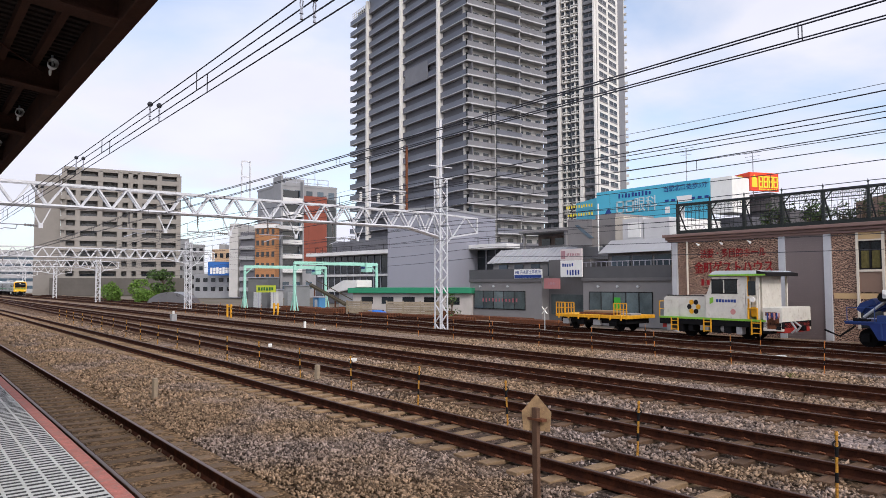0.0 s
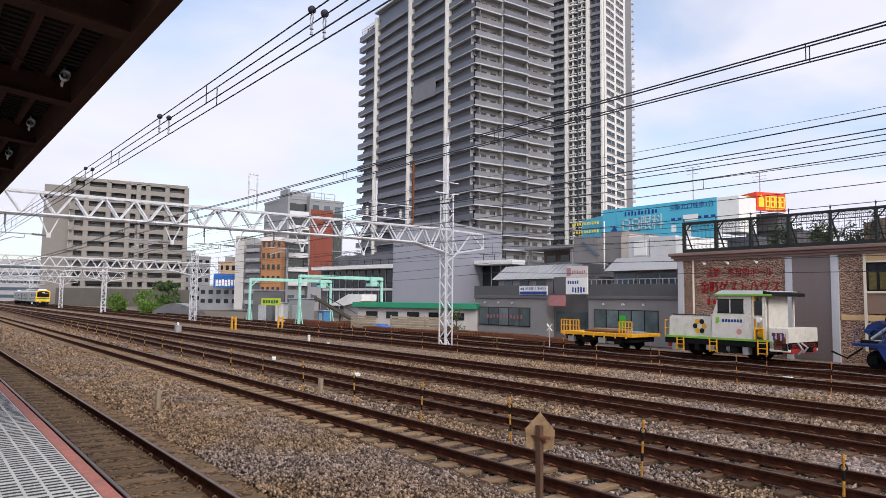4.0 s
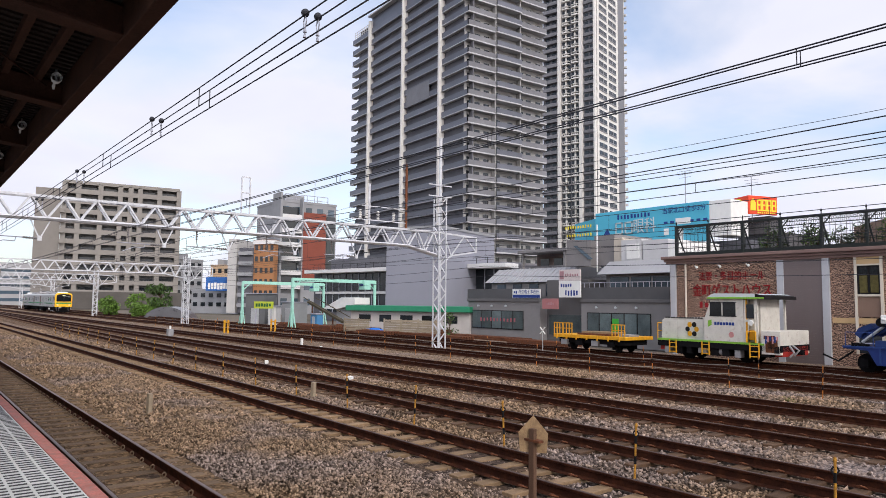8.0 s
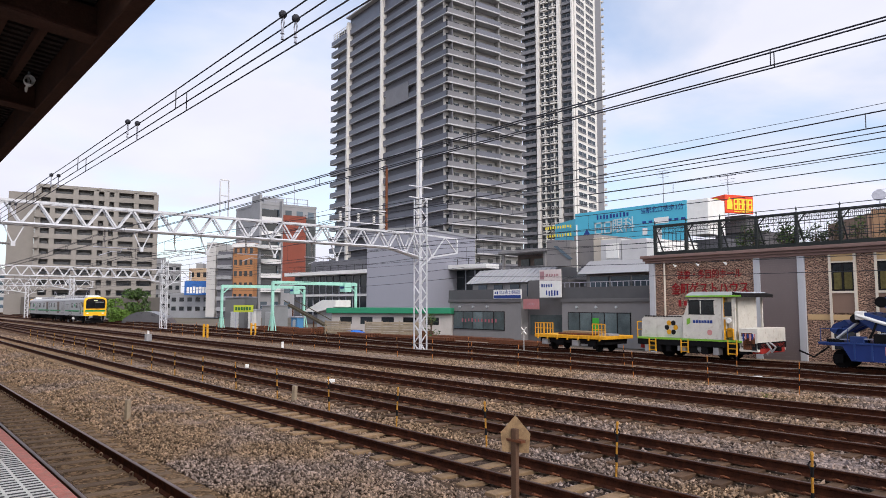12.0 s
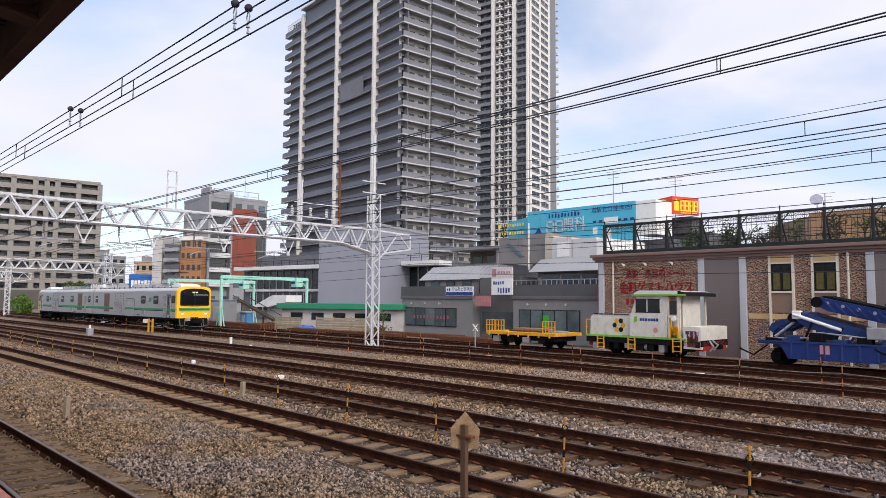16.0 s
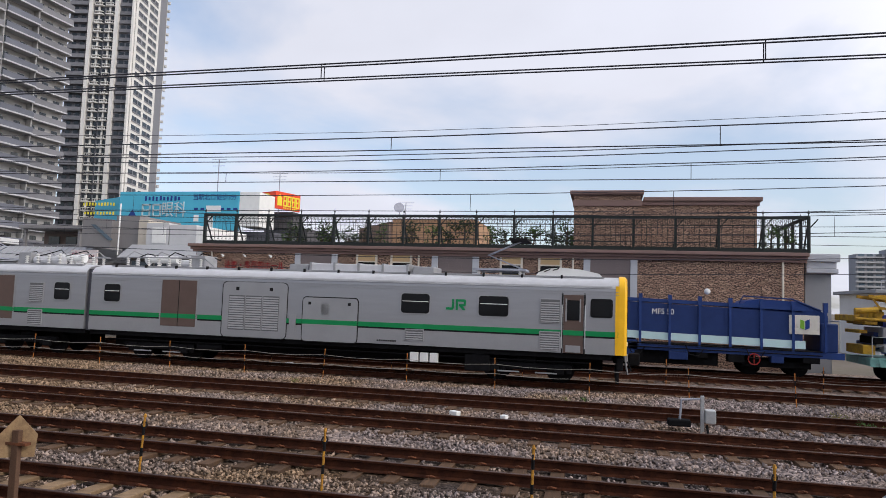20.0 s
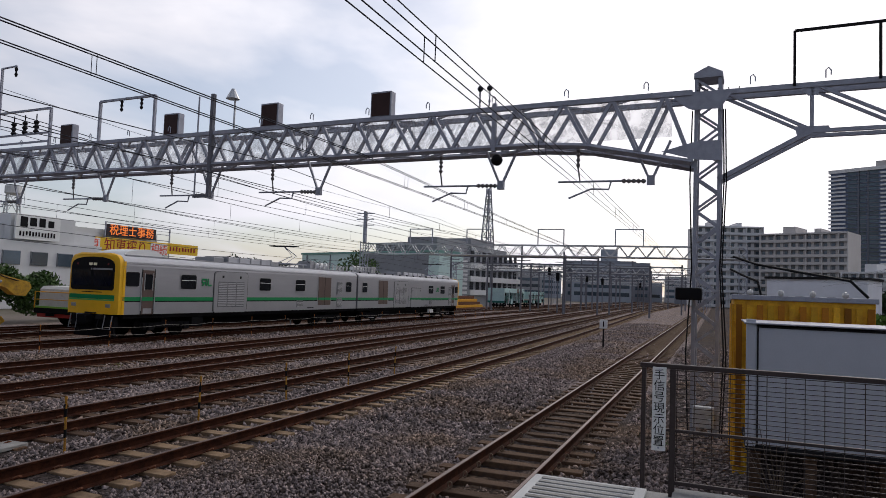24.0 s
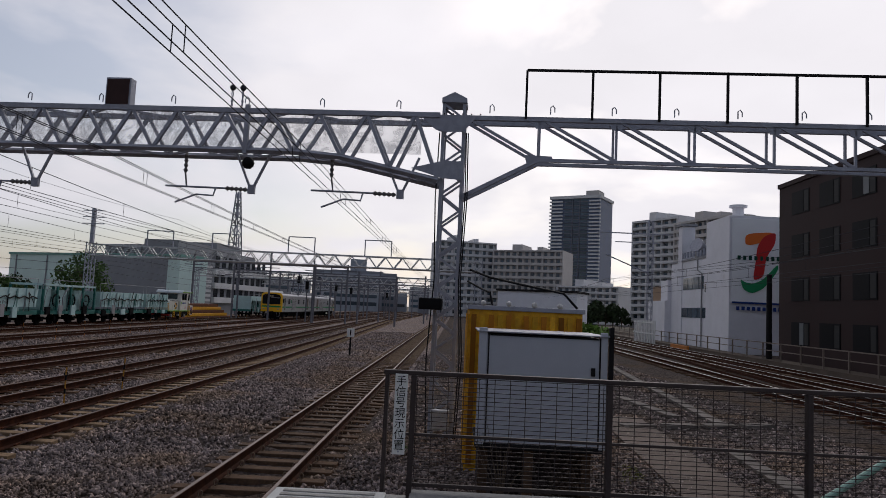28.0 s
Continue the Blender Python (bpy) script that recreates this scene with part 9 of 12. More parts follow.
def hopper_wagon():
    """Long blue conveyor hopper wagon with stanchions and an ice blue band."""
    t = thing("hopper_wagon", "long blue ballast hopper wagon with pale band", "works wagon", at=(-5.7, 31.2, 0), group="works vehicles")
    W, L = 1.4, 15.0
    part("frame", Geo().prism([(0.9, 0.92), (L, 0.80), (L, 1.05), (0.9, 1.12)], -W, W, "y"), M_BLUEM, t)
    body = part("body", Geo().prism([(0.15, 3.05), (0.15, 2.05), (1.4, 1.45), (8.0, 1.3), (13.5, 1.2), (13.5, 2.6), (0.3, 3.08)], -W, W, "y"), M_BLUED, t, "dark blue hopper side")
    part("top_edge", Geo().prism([(0.1, 3.08), (13.6, 2.66), (13.6, 2.82), (0.1, 3.2)], -W - 0.03, W + 0.03, "y"), M_BLUEM, body)
    part("pale_band", Geo().prism([(0.15, 2.05), (1.4, 1.85), (8.0, 1.60), (13.6, 1.48), (13.6, 1.16), (8.0, 1.30), (1.4, 1.5), (0.15, 1.75)], -W - 0.02, -W, "y"), M_ICE, body, "ice blue stripe")
    for k in range(12):
        x = 1.4 + k * 1.17
        s = part("stanchion", Geo().box(x, x + 0.10, -W - 0.07, -W - 0.021, 1.05, 3.3 - 0.03 * k).box(x - 0.02, x + 0.13, -W - 0.09, -W + 0.1, 2.95 - 0.03 * k, 3.34 - 0.03 * k), M_BLUEM, body)
    letters("wagon_writing", "MFS 50", 0.33, M_WHITE, body, pose(8.2, -W - 0.02, 2.45) @ FRONT, 0.004, 0.9, "white wagon code")
    part("maker_bars", bars(Geo(), 2.5, 4.1, 2.66, 2.8, 12, -W - 0.03, -W, 4), M_WHITE, body, "white maker lettering")
    part("hood", Geo().prism([(11.2, 2.75), (11.5, 3.02), (12.0, 3.1), (13.5, 3.02), (14.1, 2.78), (14.5, 2.5), (14.5, 2.0), (13.4, 2.0)], -1.1, 1.1, "y"), M_BLUEM, t, "rounded blue end hood")
    p = part("white_panel", Geo().box(13.0, 14.1, -W - 0.05, -W, 1.75, 2.5, 0.01), M_LOCW, t, "off-white panel with emblem")
    part("emblem", Geo().prism([(13.4, 2.0), (13.55, 1.93), (13.55, 2.28), (13.4, 2.33)], -W - 0.065, -W - 0.05, "y"), M_LIME, p)
    part("emblem", Geo().prism([(13.58, 1.93), (13.74, 2.0), (13.74, 2.35), (13.58, 2.28)], -W - 0.065, -W - 0.05, "y"), M_NAVY, p)
    part("engine", Geo().box(14.2, 14.85, -1.2, 1.2, 1.05, 2.2, 0.06), M_BLUED, t)
    part("rail", Geo().rod([(14.9, -1.2, 1.1), (14.9, -1.2, 2.3), (14.9, 1.2, 2.3), (14.9, 1.2, 1.1)], 0.025, 6), M_GALV, t)
    for bx in (3.0, 12.6):
        for s in (-0.975, 0.975):
            part("bogie_side", Geo().box(bx - 1.3, bx + 1.3, s - 0.075, s + 0.075, 0.35, 0.62, 0.02), M_UNDER, t)
        wheels(t, (bx - 0.9, bx + 0.9), 0.4)
    part("under_tank", Geo().box(5.0, 10.4, -1.1, 1.1, 0.3, 0.9, 0.03), M_UNDER, t)
    part("blue_box", Geo().box(6.2, 7.2, -W, 1.2, 0.55, 1.25, 0.02), M_BLUEM, t)
    for x, lab in ((5.4, "red"), (11.7, "red")):
        part("hand_wheel", Geo().rod([(x + 0.22 * math.cos(a), -W - 0.06, 0.68 + 0.22 * math.sin(a)) for a in [i * math.pi / 6 for i in range(13)]], 0.025, 6).beam((x, -W - 0.06, 0.46), (x, -W - 0.06, 0.9), 0.03), M_RED, t, "red brake wheel")
    for k in range(3):
        part("hose", Geo().rod([(0.6 + 0.5 * k, -W - 0.05, 2.1), (1.1 + 0.5 * k, -W - 0.12, 1.75), (1.7 + 0.4 * k, -W - 0.05, 2.0)], 0.03, 6), M_BLACK, t)
    part("roof_lamp", Geo().ball((10.0, -0.9, 3.35), 0.13, 8, 6), M_WHITE, t)
    part("side_pipe", Geo().rod([(1.2, -W - 0.05, 1.2), (L - 0.8, -W - 0.05, 1.08)], 0.03, 6).rod([(1.2, -W - 0.05, 1.02), (L - 0.8, -W - 0.05, 0.93)], 0.022, 6), M_BLACK, t)
    hr = random.Random(8)
    for k in range(11):
        x = 1.0 + k * 1.25 + hr.uniform(-0.3, 0.3)
        part("frame_box", Geo().box(x, x + hr.uniform(0.3, 0.8), -W - 0.02, -0.9, hr.uniform(0.45, 0.62), 0.84, 0.02), M_UNDER if k % 3 else M_BLUED, t)
    for k in range(5):
        x = 2.2 + k * 2.3
        part("drain_hose", Geo().rod([(x, -W - 0.06, 1.1), (x + 0.15, -W - 0.12, 0.75), (x + 0.5, -W - 0.08, 0.7), (x + 0.7, -W - 0.05, 1.0)], 0.022, 5), M_BLACK, t)
    part("hood_rib", Geo().rod([(11.2, -1.12, 2.9), (11.35, -1.12, 3.2), (13.2, -1.12, 3.13), (14.25, -1.12, 2.7)], 0.035, 6), M_BLUED, t)


hopper_wagon()


def container_wagon():
    t = thing("machine_wagon", "turquoise flat wagon with ochre machinery and blue boxes", "works wagon", at=(9.6, 31.2, 0), group="works vehicles")
    M_TQ = mat("pale_turquoise", (0.20, 0.40, 0.36), 0.6, 0, 2, 0.15, 0.05, tint=(0.14, 0.17, 0.15), tintpos=(0.5, 0.8))
    M_OC = mat("ochre_machine", (0.50, 0.29, 0.03), 0.6, 0, 2, 0.25, 0.1, tint=(0.16, 0.09, 0.04))
    M_ROYAL = mat("royal_blue_paint", (0.018, 0.036, 0.27), 0.45, 0, 1.2, 0.15, 0.04, tint=(0.05, 0.07, 0.24), tintpos=(0.5, 0.85))
    dk = part("deck", Geo().box(0.6, 10.2, -1.35, 1.35, 0.62, 0.93, 0.02), M_TQ, t)
    part("deck_flange", Geo().box(0.6, 10.2, -1.40, -1.35, 0.88, 0.95).box(0.6, 10.2, -1.40, -1.35, 0.60, 0.66), M_TQ, dk)
    for k in range(12):
        part("stake_pocket", Geo().box(0.9 + 0.78 * k, 1.02 + 0.78 * k, -1.42, -1.40, 0.62, 0.93), M_GREYB if k % 3 else M_TQ, dk)
    part("red_lamp", Geo().box(3.35, 3.6, -1.44, -1.40, 0.72, 0.88, 0.01), M_RED, dk)
    for a, b in ((1.9, 5.72), (6.12, 9.6)):
        bx = part("blue_box", Geo().box(a, b, -1.32, 1.32, 1.0, 2.62, 0.04), M_ROYAL, t, "royal blue equipment box")
        part("bottom_sill", Geo().box(a, b, -1.345, -1.32, 1.0, 1.10).box(a, b, -1.34, -1.32, 2.56, 2.62), M_BLUEM, bx)
        for k in range(4):
            part("latch", Geo().box(a + 0.9 + 0.5 * k, a + 0.95 + 0.5 * k, -1.335, -1.32, 1.85, 1.93), M_GREYB, bx)
        part("skid", Geo().box(a + 0.1, b - 0.1, -1.2, -1.1, 0.93, 1.0).box(a + 0.1, b - 0.1, 1.1, 1.2, 0.93, 1.0), M_UNDER, bx)
    # folded lattice conveyor over the machine end
    boom = part("conveyor_boom", Geo().beam((0.7, -0.95, 3.35), (5.0, -0.95, 2.72), 0.12).beam((0.9, -0.95, 2.9), (4.2, -0.95, 2.62), 0.10).beam((0.7, 0.3, 3.35), (5.0, 0.3, 2.72), 0.12), M_OC, t, "ochre lattice conveyor boom")
    for k in range(9):
        x0 = 0.8 + 0.42 * k
        z0 = 3.35 - 0.1465 * (x0 - 0.7)
        part("lace", Geo().beam((x0, -0.95, z0), (x0 + 0.3, -0.95, 2.9 - 0.085 * (x0 - 0.6)), 0.06), M_OC, boom)
    part("belt_cover", Geo().prism([(0.9, 3.38), (1.5, 3.42), (4.4, 2.95), (5.9, 2.76), (5.9, 2.66), (4.2, 2.8)], -0.8, 0.2), M_OC, boom)
    rng = random.Random(3)
    for k in range(14):
        x, z = rng.uniform(0.1, 1.3), rng.uniform(1.0, 2.6)
        part("machine_block", Geo().box(x, x + rng.uniform(0.15, 0.5), rng.uniform(-1.3, -0.7), rng.uniform(0.2, 1.2), z, z + rng.uniform(0.12, 0.4), 0.03), (M_OC, M_UNDER, M_GREYB, M_BLUED)[(k * 7) % 4] if z < 2.2 else M_OC, t)
    part("pipe", Geo().rod([(0.1, -1.3, 2.75), (0.9, -1.3, 2.8)], 0.12, 10).rod([(0.1, -1.3, 2.45), (1.6, -1.3, 2.4)], 0.06, 8), M_OC, t)
    part("drum", Geo().rod([(1.65, -1.3, 2.42), (1.65, -0.9, 2.42)], 0.17, 14), M_LOCW, t)
    part("rail", Geo().rod([(0.7, -1.3, 0.95), (0.7, -1.3, 1.75), (1.4, -1.3, 1.75), (1.4, -1.3, 0.95)], 0.02, 6), M_GALV, t)
    part("yellow_unit", Geo().box(5.75, 6.08, -0.9, 0.9, 1.95, 2.68, 0.04), M_YELLOW, t)
    for bx in (2.6, 8.6):
        part("bogie", Geo().box(bx - 1.2, bx + 1.2, -1.0, -0.85, 0.35, 0.6, 0.02), M_UNDER, t)
        wheels(t, (bx - 0.85, bx + 0.85), 0.38)
    e = thing("excavator", "ochre rail excavator with its arm folded forward", "excavator", at=(22.7, 33.8, -0.2), group="works vehicles")
    part("boom", Geo().prism([(-1.4, 2.2), (-0.4, 3.1), (0.3, 3.12), (1.2, 2.75), (2.2, 2.5), (2.9, 2.35), (3.02, 2.05), (2.7, 1.62), (2.1, 1.68), (1.6, 2.05), (0.7, 2.3), (-0.2, 2.45), (-0.9, 1.7)], -0.28, 0.28), M_OC, e)
    part("stick", Geo().prism([(-0.15, 2.5), (0.15, 2.5), (0.75, 1.35), (1.3, 0.5), (1.0, 0.35), (0.4, 1.1)], -0.2, 0.2), M_OC, e)
    part("ram", Geo().rod([(-0.6, -0.34, 2.9), (1.3, -0.34, 2.35)], 0.07, 8), M_GALV2, e)
    part("ram", Geo().rod([(0.3, -0.3, 2.2), (0.9, -0.3, 0.9)], 0.06, 8), M_UNDER, e)
    part("bucket", Geo().prism([(0.5, 0.55), (1.4, 0.6), (1.6, 0.35), (1.3, 0.15), (0.7, 0.15)], -0.4, 0.4), M_OC, e)
    part("hose", Geo().rod([(-0.5, -0.36, 3.05), (0.6, -0.38, 2.95), (1.4, -0.36, 2.6), (2.2, -0.34, 2.4)], 0.03, 6), M_BLACK, e)
    part("body", Geo().box(-2.6, -0.6, -1.1, 1.1, 0.6, 2.3, 0.08), M_OC, e)
    part("crawler", Geo().box(-2.8, 0.2, -1.2, -0.7, 0, 0.6, 0.1).box(-2.8, 0.2, 0.7, 1.2, 0, 0.6, 0.1), M_UNDER, e)


container_wagon()


def turquoise_wagon(x, l, kind, label):
    M_TQ2 = mat("mint_wagon", (0.43, 0.59, 0.58), 0.55, 0, 1.5, 0.15, 0.05, tint=(0.30, 0.17, 0.08), tintpos=(0.64, 0.85))
    M_DG = mat("dark_green_steel", (0.03, 0.14, 0.12), 0.55, 0, 2, 0.15, 0.05)
    t = thing("works_wagon", label, "works wagon", at=(x, 31.2, 0), group="works vehicles")
    part("frame", Geo().box(0, l, -1.3, 1.3, 0.75, 1.05, 0.02), M_DG, t)
    for bx in (1.6, l - 1.6):
        wheels(t, (bx - 0.8, bx + 0.8), 0.38)
    if kind == 0:
        part("roof_beam", Geo().box(0.2, l - 0.2, -1.3, 1.3, 2.3, 3.0, 0.03), M_TQ2, t)
        for k in range(5):
            part("wall_panel", Geo().box(0.2 + k * (l - 0.8) / 4.0, 0.8 + k * (l - 0.8) / 4.0 - 0.2, -1.3, 1.3, 1.05, 2.3), M_TQ2, t)
        for k in range(4):
            part("machine_block", Geo().box(1.2 + k * 2.1, 2.3 + k * 2.1, -0.9, 0.9, 1.05, 1.9, 0.05), M_GREYB if k % 2 else M_DG, t)
    elif kind == 1:
        for k in range(5):
            part("upright", Geo().box(0.1 + k * (l - 0.3) / 4, 0.25 + k * (l - 0.3) / 4, -1.3, -1.15, 1.05, 2.95), M_DG, t)
            part("upright", Geo().box(0.1 + k * (l - 0.3) / 4, 0.25 + k * (l - 0.3) / 4, 1.15, 1.3, 1.05, 2.95), M_DG, t)
        part("top_frame", Geo().box(0.1, l - 0.1, -1.3, 1.3, 2.85, 3.0), M_TQ2, t)
        for k in range(3):
            part("cabinet", Geo().box(0.6 + k * 2.1, 1.7 + k * 2.1, -0.9, 0.9, 1.05, 2.6, 0.05), M_TQ2, t)
            part("hose_coil", Geo().rod([(1.9 + k * 2.1 + 0.45 * math.cos(a), -1.2, 1.8 + 0.45 * math.sin(a)) for a in [i * 0.523 for i in range(13)]], 0.06, 6), M_BLACK, t)
    rw = random.Random(int(x * 10))
    for k in range(int(l * 1.6)):
        a = 0.2 + k * 0.6
        part("pipe", Geo().rod([(a, -1.33, 1.0), (a + rw.uniform(-0.2, 0.2), -1.36, rw.uniform(1.4, 2.4)), (a + rw.uniform(0.1, 0.5), -1.36, rw.uniform(1.5, 2.9))], rw.uniform(0.02, 0.045), 5), (M_GREYB, M_BLACK, M_DG, M_TQ2)[k % 4], t)
    for k in range(int(l / 1.7)):
        a = 0.4 + k * 1.65
        part("side_box", Geo().box(a, a + rw.uniform(0.4, 0.9), -1.42, -1.2, rw.uniform(0.55, 0.8), rw.uniform(1.0, 1.5), 0.02), (M_UNDER, M_GREYB, M_TQ2)[k % 3], t)
    part("guard_rail", Geo().rod([(0.1, -1.25, 2.6), (0.1, -1.25, 3.3), (l - 0.1, -1.25, 3.3), (l - 0.1, -1.25, 2.6)], 0.025, 5), M_GREYB, t)
    if kind == 0:
        part("rust_streak", Geo().box(l * 0.62, l * 0.68, -1.312, -1.3, 2.32, 2.98), M_RUSTY, t)
        # black block stands in for the shade inside the open bays
        part("dark_bay", Geo().box(0.5, l - 0.5, -0.7, 0.7, 1.06, 2.29), M_UNDER, t)
    if kind == 2:
        part("tub", Geo().prism([(0.2, 1.3), (l - 0.2, 1.3), (l - 0.05, 2.6), (0.05, 2.6)], -1.3, 1.3, "y"), M_TQ2, t)
        for k in range(7):
            part("rib", Geo().box(0.4 + k * (l - 0.9) / 6, 0.5 + k * (l - 0.9) / 6, -1.38, -1.3, 1.3, 2.6), M_TQ2, t)
        part("cable", Geo().rod([(0.3 + k * (l - 0.6) / 12, -1.42, 1.9 + 0.15 * (k % 2)) for k in range(13)], 0.05, 5), M_BLACK, t)


turquoise_wagon(32.6, 9.2, 0, "mint green works wagon with open bays and machinery")
turquoise_wagon(42.3, 6.6, 2, "mint green tub wagon with cables")
turquoise_wagon(49.4, 7.4, 1, "dark green frame wagon with cabinets and hose coils")
turquoise_wagon(57.4, 8.2, 2, "mint green tub wagon beside the frame wagon")
turquoise_wagon(66.0, 5.2, 2, "short mint green tub wagon")
copy_thing(LOCO, pose(72.0, 31.3, 0.0))
t = thing("sleeper_pile", "ochre pile of stacked timber and hoses", "material pile", at=(88, 33, -0.4))
for k in range(5):
    part("bundle", Geo().box(-9 + k * 0.5, 9 - k, -1.2 + k * 0.1, 1.2 - k * 0.1, 0.1 + k * 0.4, 0.48 + k * 0.4, 0.05), M_YELLOW if k % 2 else M_RUSTY, t)
turquoise_wagon(100, 12, 0, "far mint green works wagon")
turquoise_wagon(114, 12, 2, "far mint green tub wagon")

# ---- small things along the track ----
def bollards():
    """Striped rope posts between the tracks."""
    def build(at, h, label, group, thin):
        t = thing("rope_post", label, "rope post", at=at, group=group)
        r = 0.014 if thin else 0.019
        part("pole", Geo().rod([(0, 0, 0), (0, 0, h)], r, 8), M_POSTY if not thin else M_ORANGE, t)
        for k in range(2):
            z = h * (0.30 + 0.38 * k)
            part("band", Geo().rod([(0, 0, z), (0, 0, z + h * 0.15)], r + 0.004, 8), M_BLACK, t)
        part("cap", Geo().rod([(0, 0, h), (0, 0, h + 0.05)], [r * 1.5, r * 0.8], 8), M_POSTY if not thin else M_ORANGE, t)
        part("eye", Geo().rod([(0.05 * math.cos(a), 0.0, h * 0.86 + 0.05 * math.sin(a)) for a in [i * 1.05 for i in range(7)]], 0.012, 5), M_DARK, t)
        return t
    first = second = None
    near = [-12.9 + 3.02 * k for k in range(-16, 12)]
    for x in near:
        y = 9.38 + drift(x) + 0.01 * max(0, -x - 10)
        m = pose(x, y, -0.22, random.uniform(-2, 2), random.uniform(-3, 3), random.uniform(0, 90))
        first = copy_thing(first, m) if first else build(m, 0.86, "yellow and black striped rope post in the ballast", "rope posts", False)
    for k in range(-26, 26):
        x = -0.3 + 2.95 * k
        m = pose(x, 21.95 + 0.15 * drift(x), -0.2, random.uniform(-2, 2), random.uniform(-3, 3), 0)
        second = copy_thing(second, m) if second else build(m, 0.98, "slim orange and black rope post beside the running line", "slim rope posts", True)
    for k in range(-12, 8):
        x = -13.0 + 5.1 * k
        copy_thing(second, pose(x, 25.75 + 0.15 * drift(x), -0.25, 0, random.uniform(-3, 3), 0))
    ropes = thing("guard_ropes", "thin pale ropes slung from post to post", "rope")
    for k in range(-26, 25):
        a, b = -0.3 + 2.95 * k, 2.65 + 2.95 * k
        for z in (0.62, 0.32):
            part("rope", Geo().rod([(a + (b - a) * u, 21.95 + 0.15 * drift(a), z - 0.06 * (1 - (2 * u - 1) ** 2)) for u in (0, 0.33, 0.66, 1)], 0.008, 5, False), M_ROPE, ropes)


M_POSTY = mat("worn_post_yellow", (0.50, 0.25, 0.03), 0.7, 0, 14, 0.35, 0.1, tint=(0.16, 0.07, 0.03), tintpos=(0.4, 0.7))
M_ROPE = mat("dusty_rope", (0.30, 0.28, 0.25), 0.9, 0, 6, 0.2, 0)
M_ORANGE = mat("faded_orange_paint", (0.42, 0.15, 0.03), 0.6, 0, 5, 0.2, 0.1)
bollards()


def track_furniture():
    M_TANP = mat("faded_tan_plate", (0.33, 0.22, 0.12), 0.75, 0, 6, 0.2, 0.15, tint=(0.2, 0.12, 0.07))
    t = thing("marker_sign", "brown rusty post with a faded house-shaped marker plate", "track sign", at=(-6.13, 6.36, -0.25))
    part("post", Geo().box(-0.045, 0.045, -0.03, 0.03, 0, 1.28, 0.008), mat("brown_post", (0.115, 0.065, 0.042), 0.8, 0.1, 5, 0.25, 0.2), t)
    part("plate", Geo().prism([(-0.17, 0.98), (0.17, 0.98), (0.19, 1.22), (0.0, 1.44), (-0.19, 1.22)], 0.032, 0.042, "y").move(pose(0, 0, 0, 0, 0, 32)), M_TANP, t, "faded tan plate")
    part("clamp", Geo().box(-0.14, 0.14, -0.035, 0.05, 1.12, 1.15), M_RUSTY, t)
    for x, y, h, w in ((-17.6, 4.95, 0.52, 0.13), (-18.3, 9.75, 0.42, 0.14), (-46, 4.4, 0.5, 0.13)):
        solid("marker_stub", Geo().box(-w / 2, w / 2, -0.05, 0.05, -0.1, h, 0.01), M_TANW, "short weathered concrete marker stub", "marker stub", at=pose(x, y, -0.2, 0, 3, 10), group="marker stubs")
    t = thing("speed_board", "white speed board with two black numbers on a slim post", "track sign", at=(37.9, 25.6, -0.3))
    part("post", Geo().box(-0.03, 0.03, -0.03, 0.03, 0, 2.2), M_GALV2, t)
    turn = pose(0, 0, 0, 0, 0, -52)
    for z, h, w, txt in ((1.85, 0.24, 0.29, "100"), (1.08, 0.17, 0.25, "120")):
        b = part("plate", Geo().box(-w, w, -0.05, -0.03, z - h, z + h, 0.01), M_WHITE, t, at=turn)
        part("border", Geo().box(-w - 0.025, w + 0.025, -0.035, -0.02, z - h - 0.025, z + h + 0.025, 0.005), M_DARK, t, at=turn)
        letters("number", txt, h * 1.5, M_BLACK, t, turn @ pose(0, -0.055, z) @ FRONT, 0.004, 0.85)
    rng = np.random.default_rng(41)
    M_WEED = mat("dry_weed", (0.17, 0.17, 0.05), 0.8, 0, 3, 0.3, 0, island=0.4)
    for k, (x, y, q) in enumerate(((6.3, 18.75, 0.16), (6.7, 18.6, 0.12), (6.1, 20.1, 0.14), (-0.4, 20.4, 0.15), (-0.9, 20.2, 0.12), (16.3, 17.1, 0.14), (6.9, 18.3, 0.1), (11.5, 19.9, 0.13), (-9.5, 20.6, 0.13), (9.2, -2.7, 0.18), (9.6, -0.6, 0.16), (8.3, -3.0, 0.14), (7.9, -4.3, 0.2), (7.4, -5.0, 0.22), (8.0, -5.4, 0.2), (13.6, 0.9, 0.15), (12.2, -3.1, 0.2))):
        lobes = [((rng.uniform(-q, q), rng.uniform(-q, q), 0.04 + q * rng.uniform(0.2, 0.9)), q * rng.uniform(0.4, 0.8)) for j in range(5)]
        w = thing("weed", "low yellow-green weed growing in the ballast", "weed", at=(x, y, -0.22), group="weeds")
        raw_part("leaves", leaf_cloud(lobes, 1500, 0.03, rng), M_WEED if k % 3 else M_LEAF, w)
        part("stem", Geo().rod([(0, 0, 0), (0.01, 0.01, 0.1), (0.0, 0.03, q * 1.1)], [0.008, 0.006, 0.003], 5), M_WEED, w)
    # dwarf signal
    t = thing("dwarf_signal", "small grey trackside box on a bracket with cables", "trackside equipment", at=(2.3, 16.6, -0.2))
    part("post", Geo().box(-0.04, 0.04, -0.04, 0.04, 0, 0.85, 0.01), M_GALV, t)
    part("box", Geo().box(0.05, 0.28, -0.12, 0.12, 0.25, 0.55, 0.02), M_GALV, t)
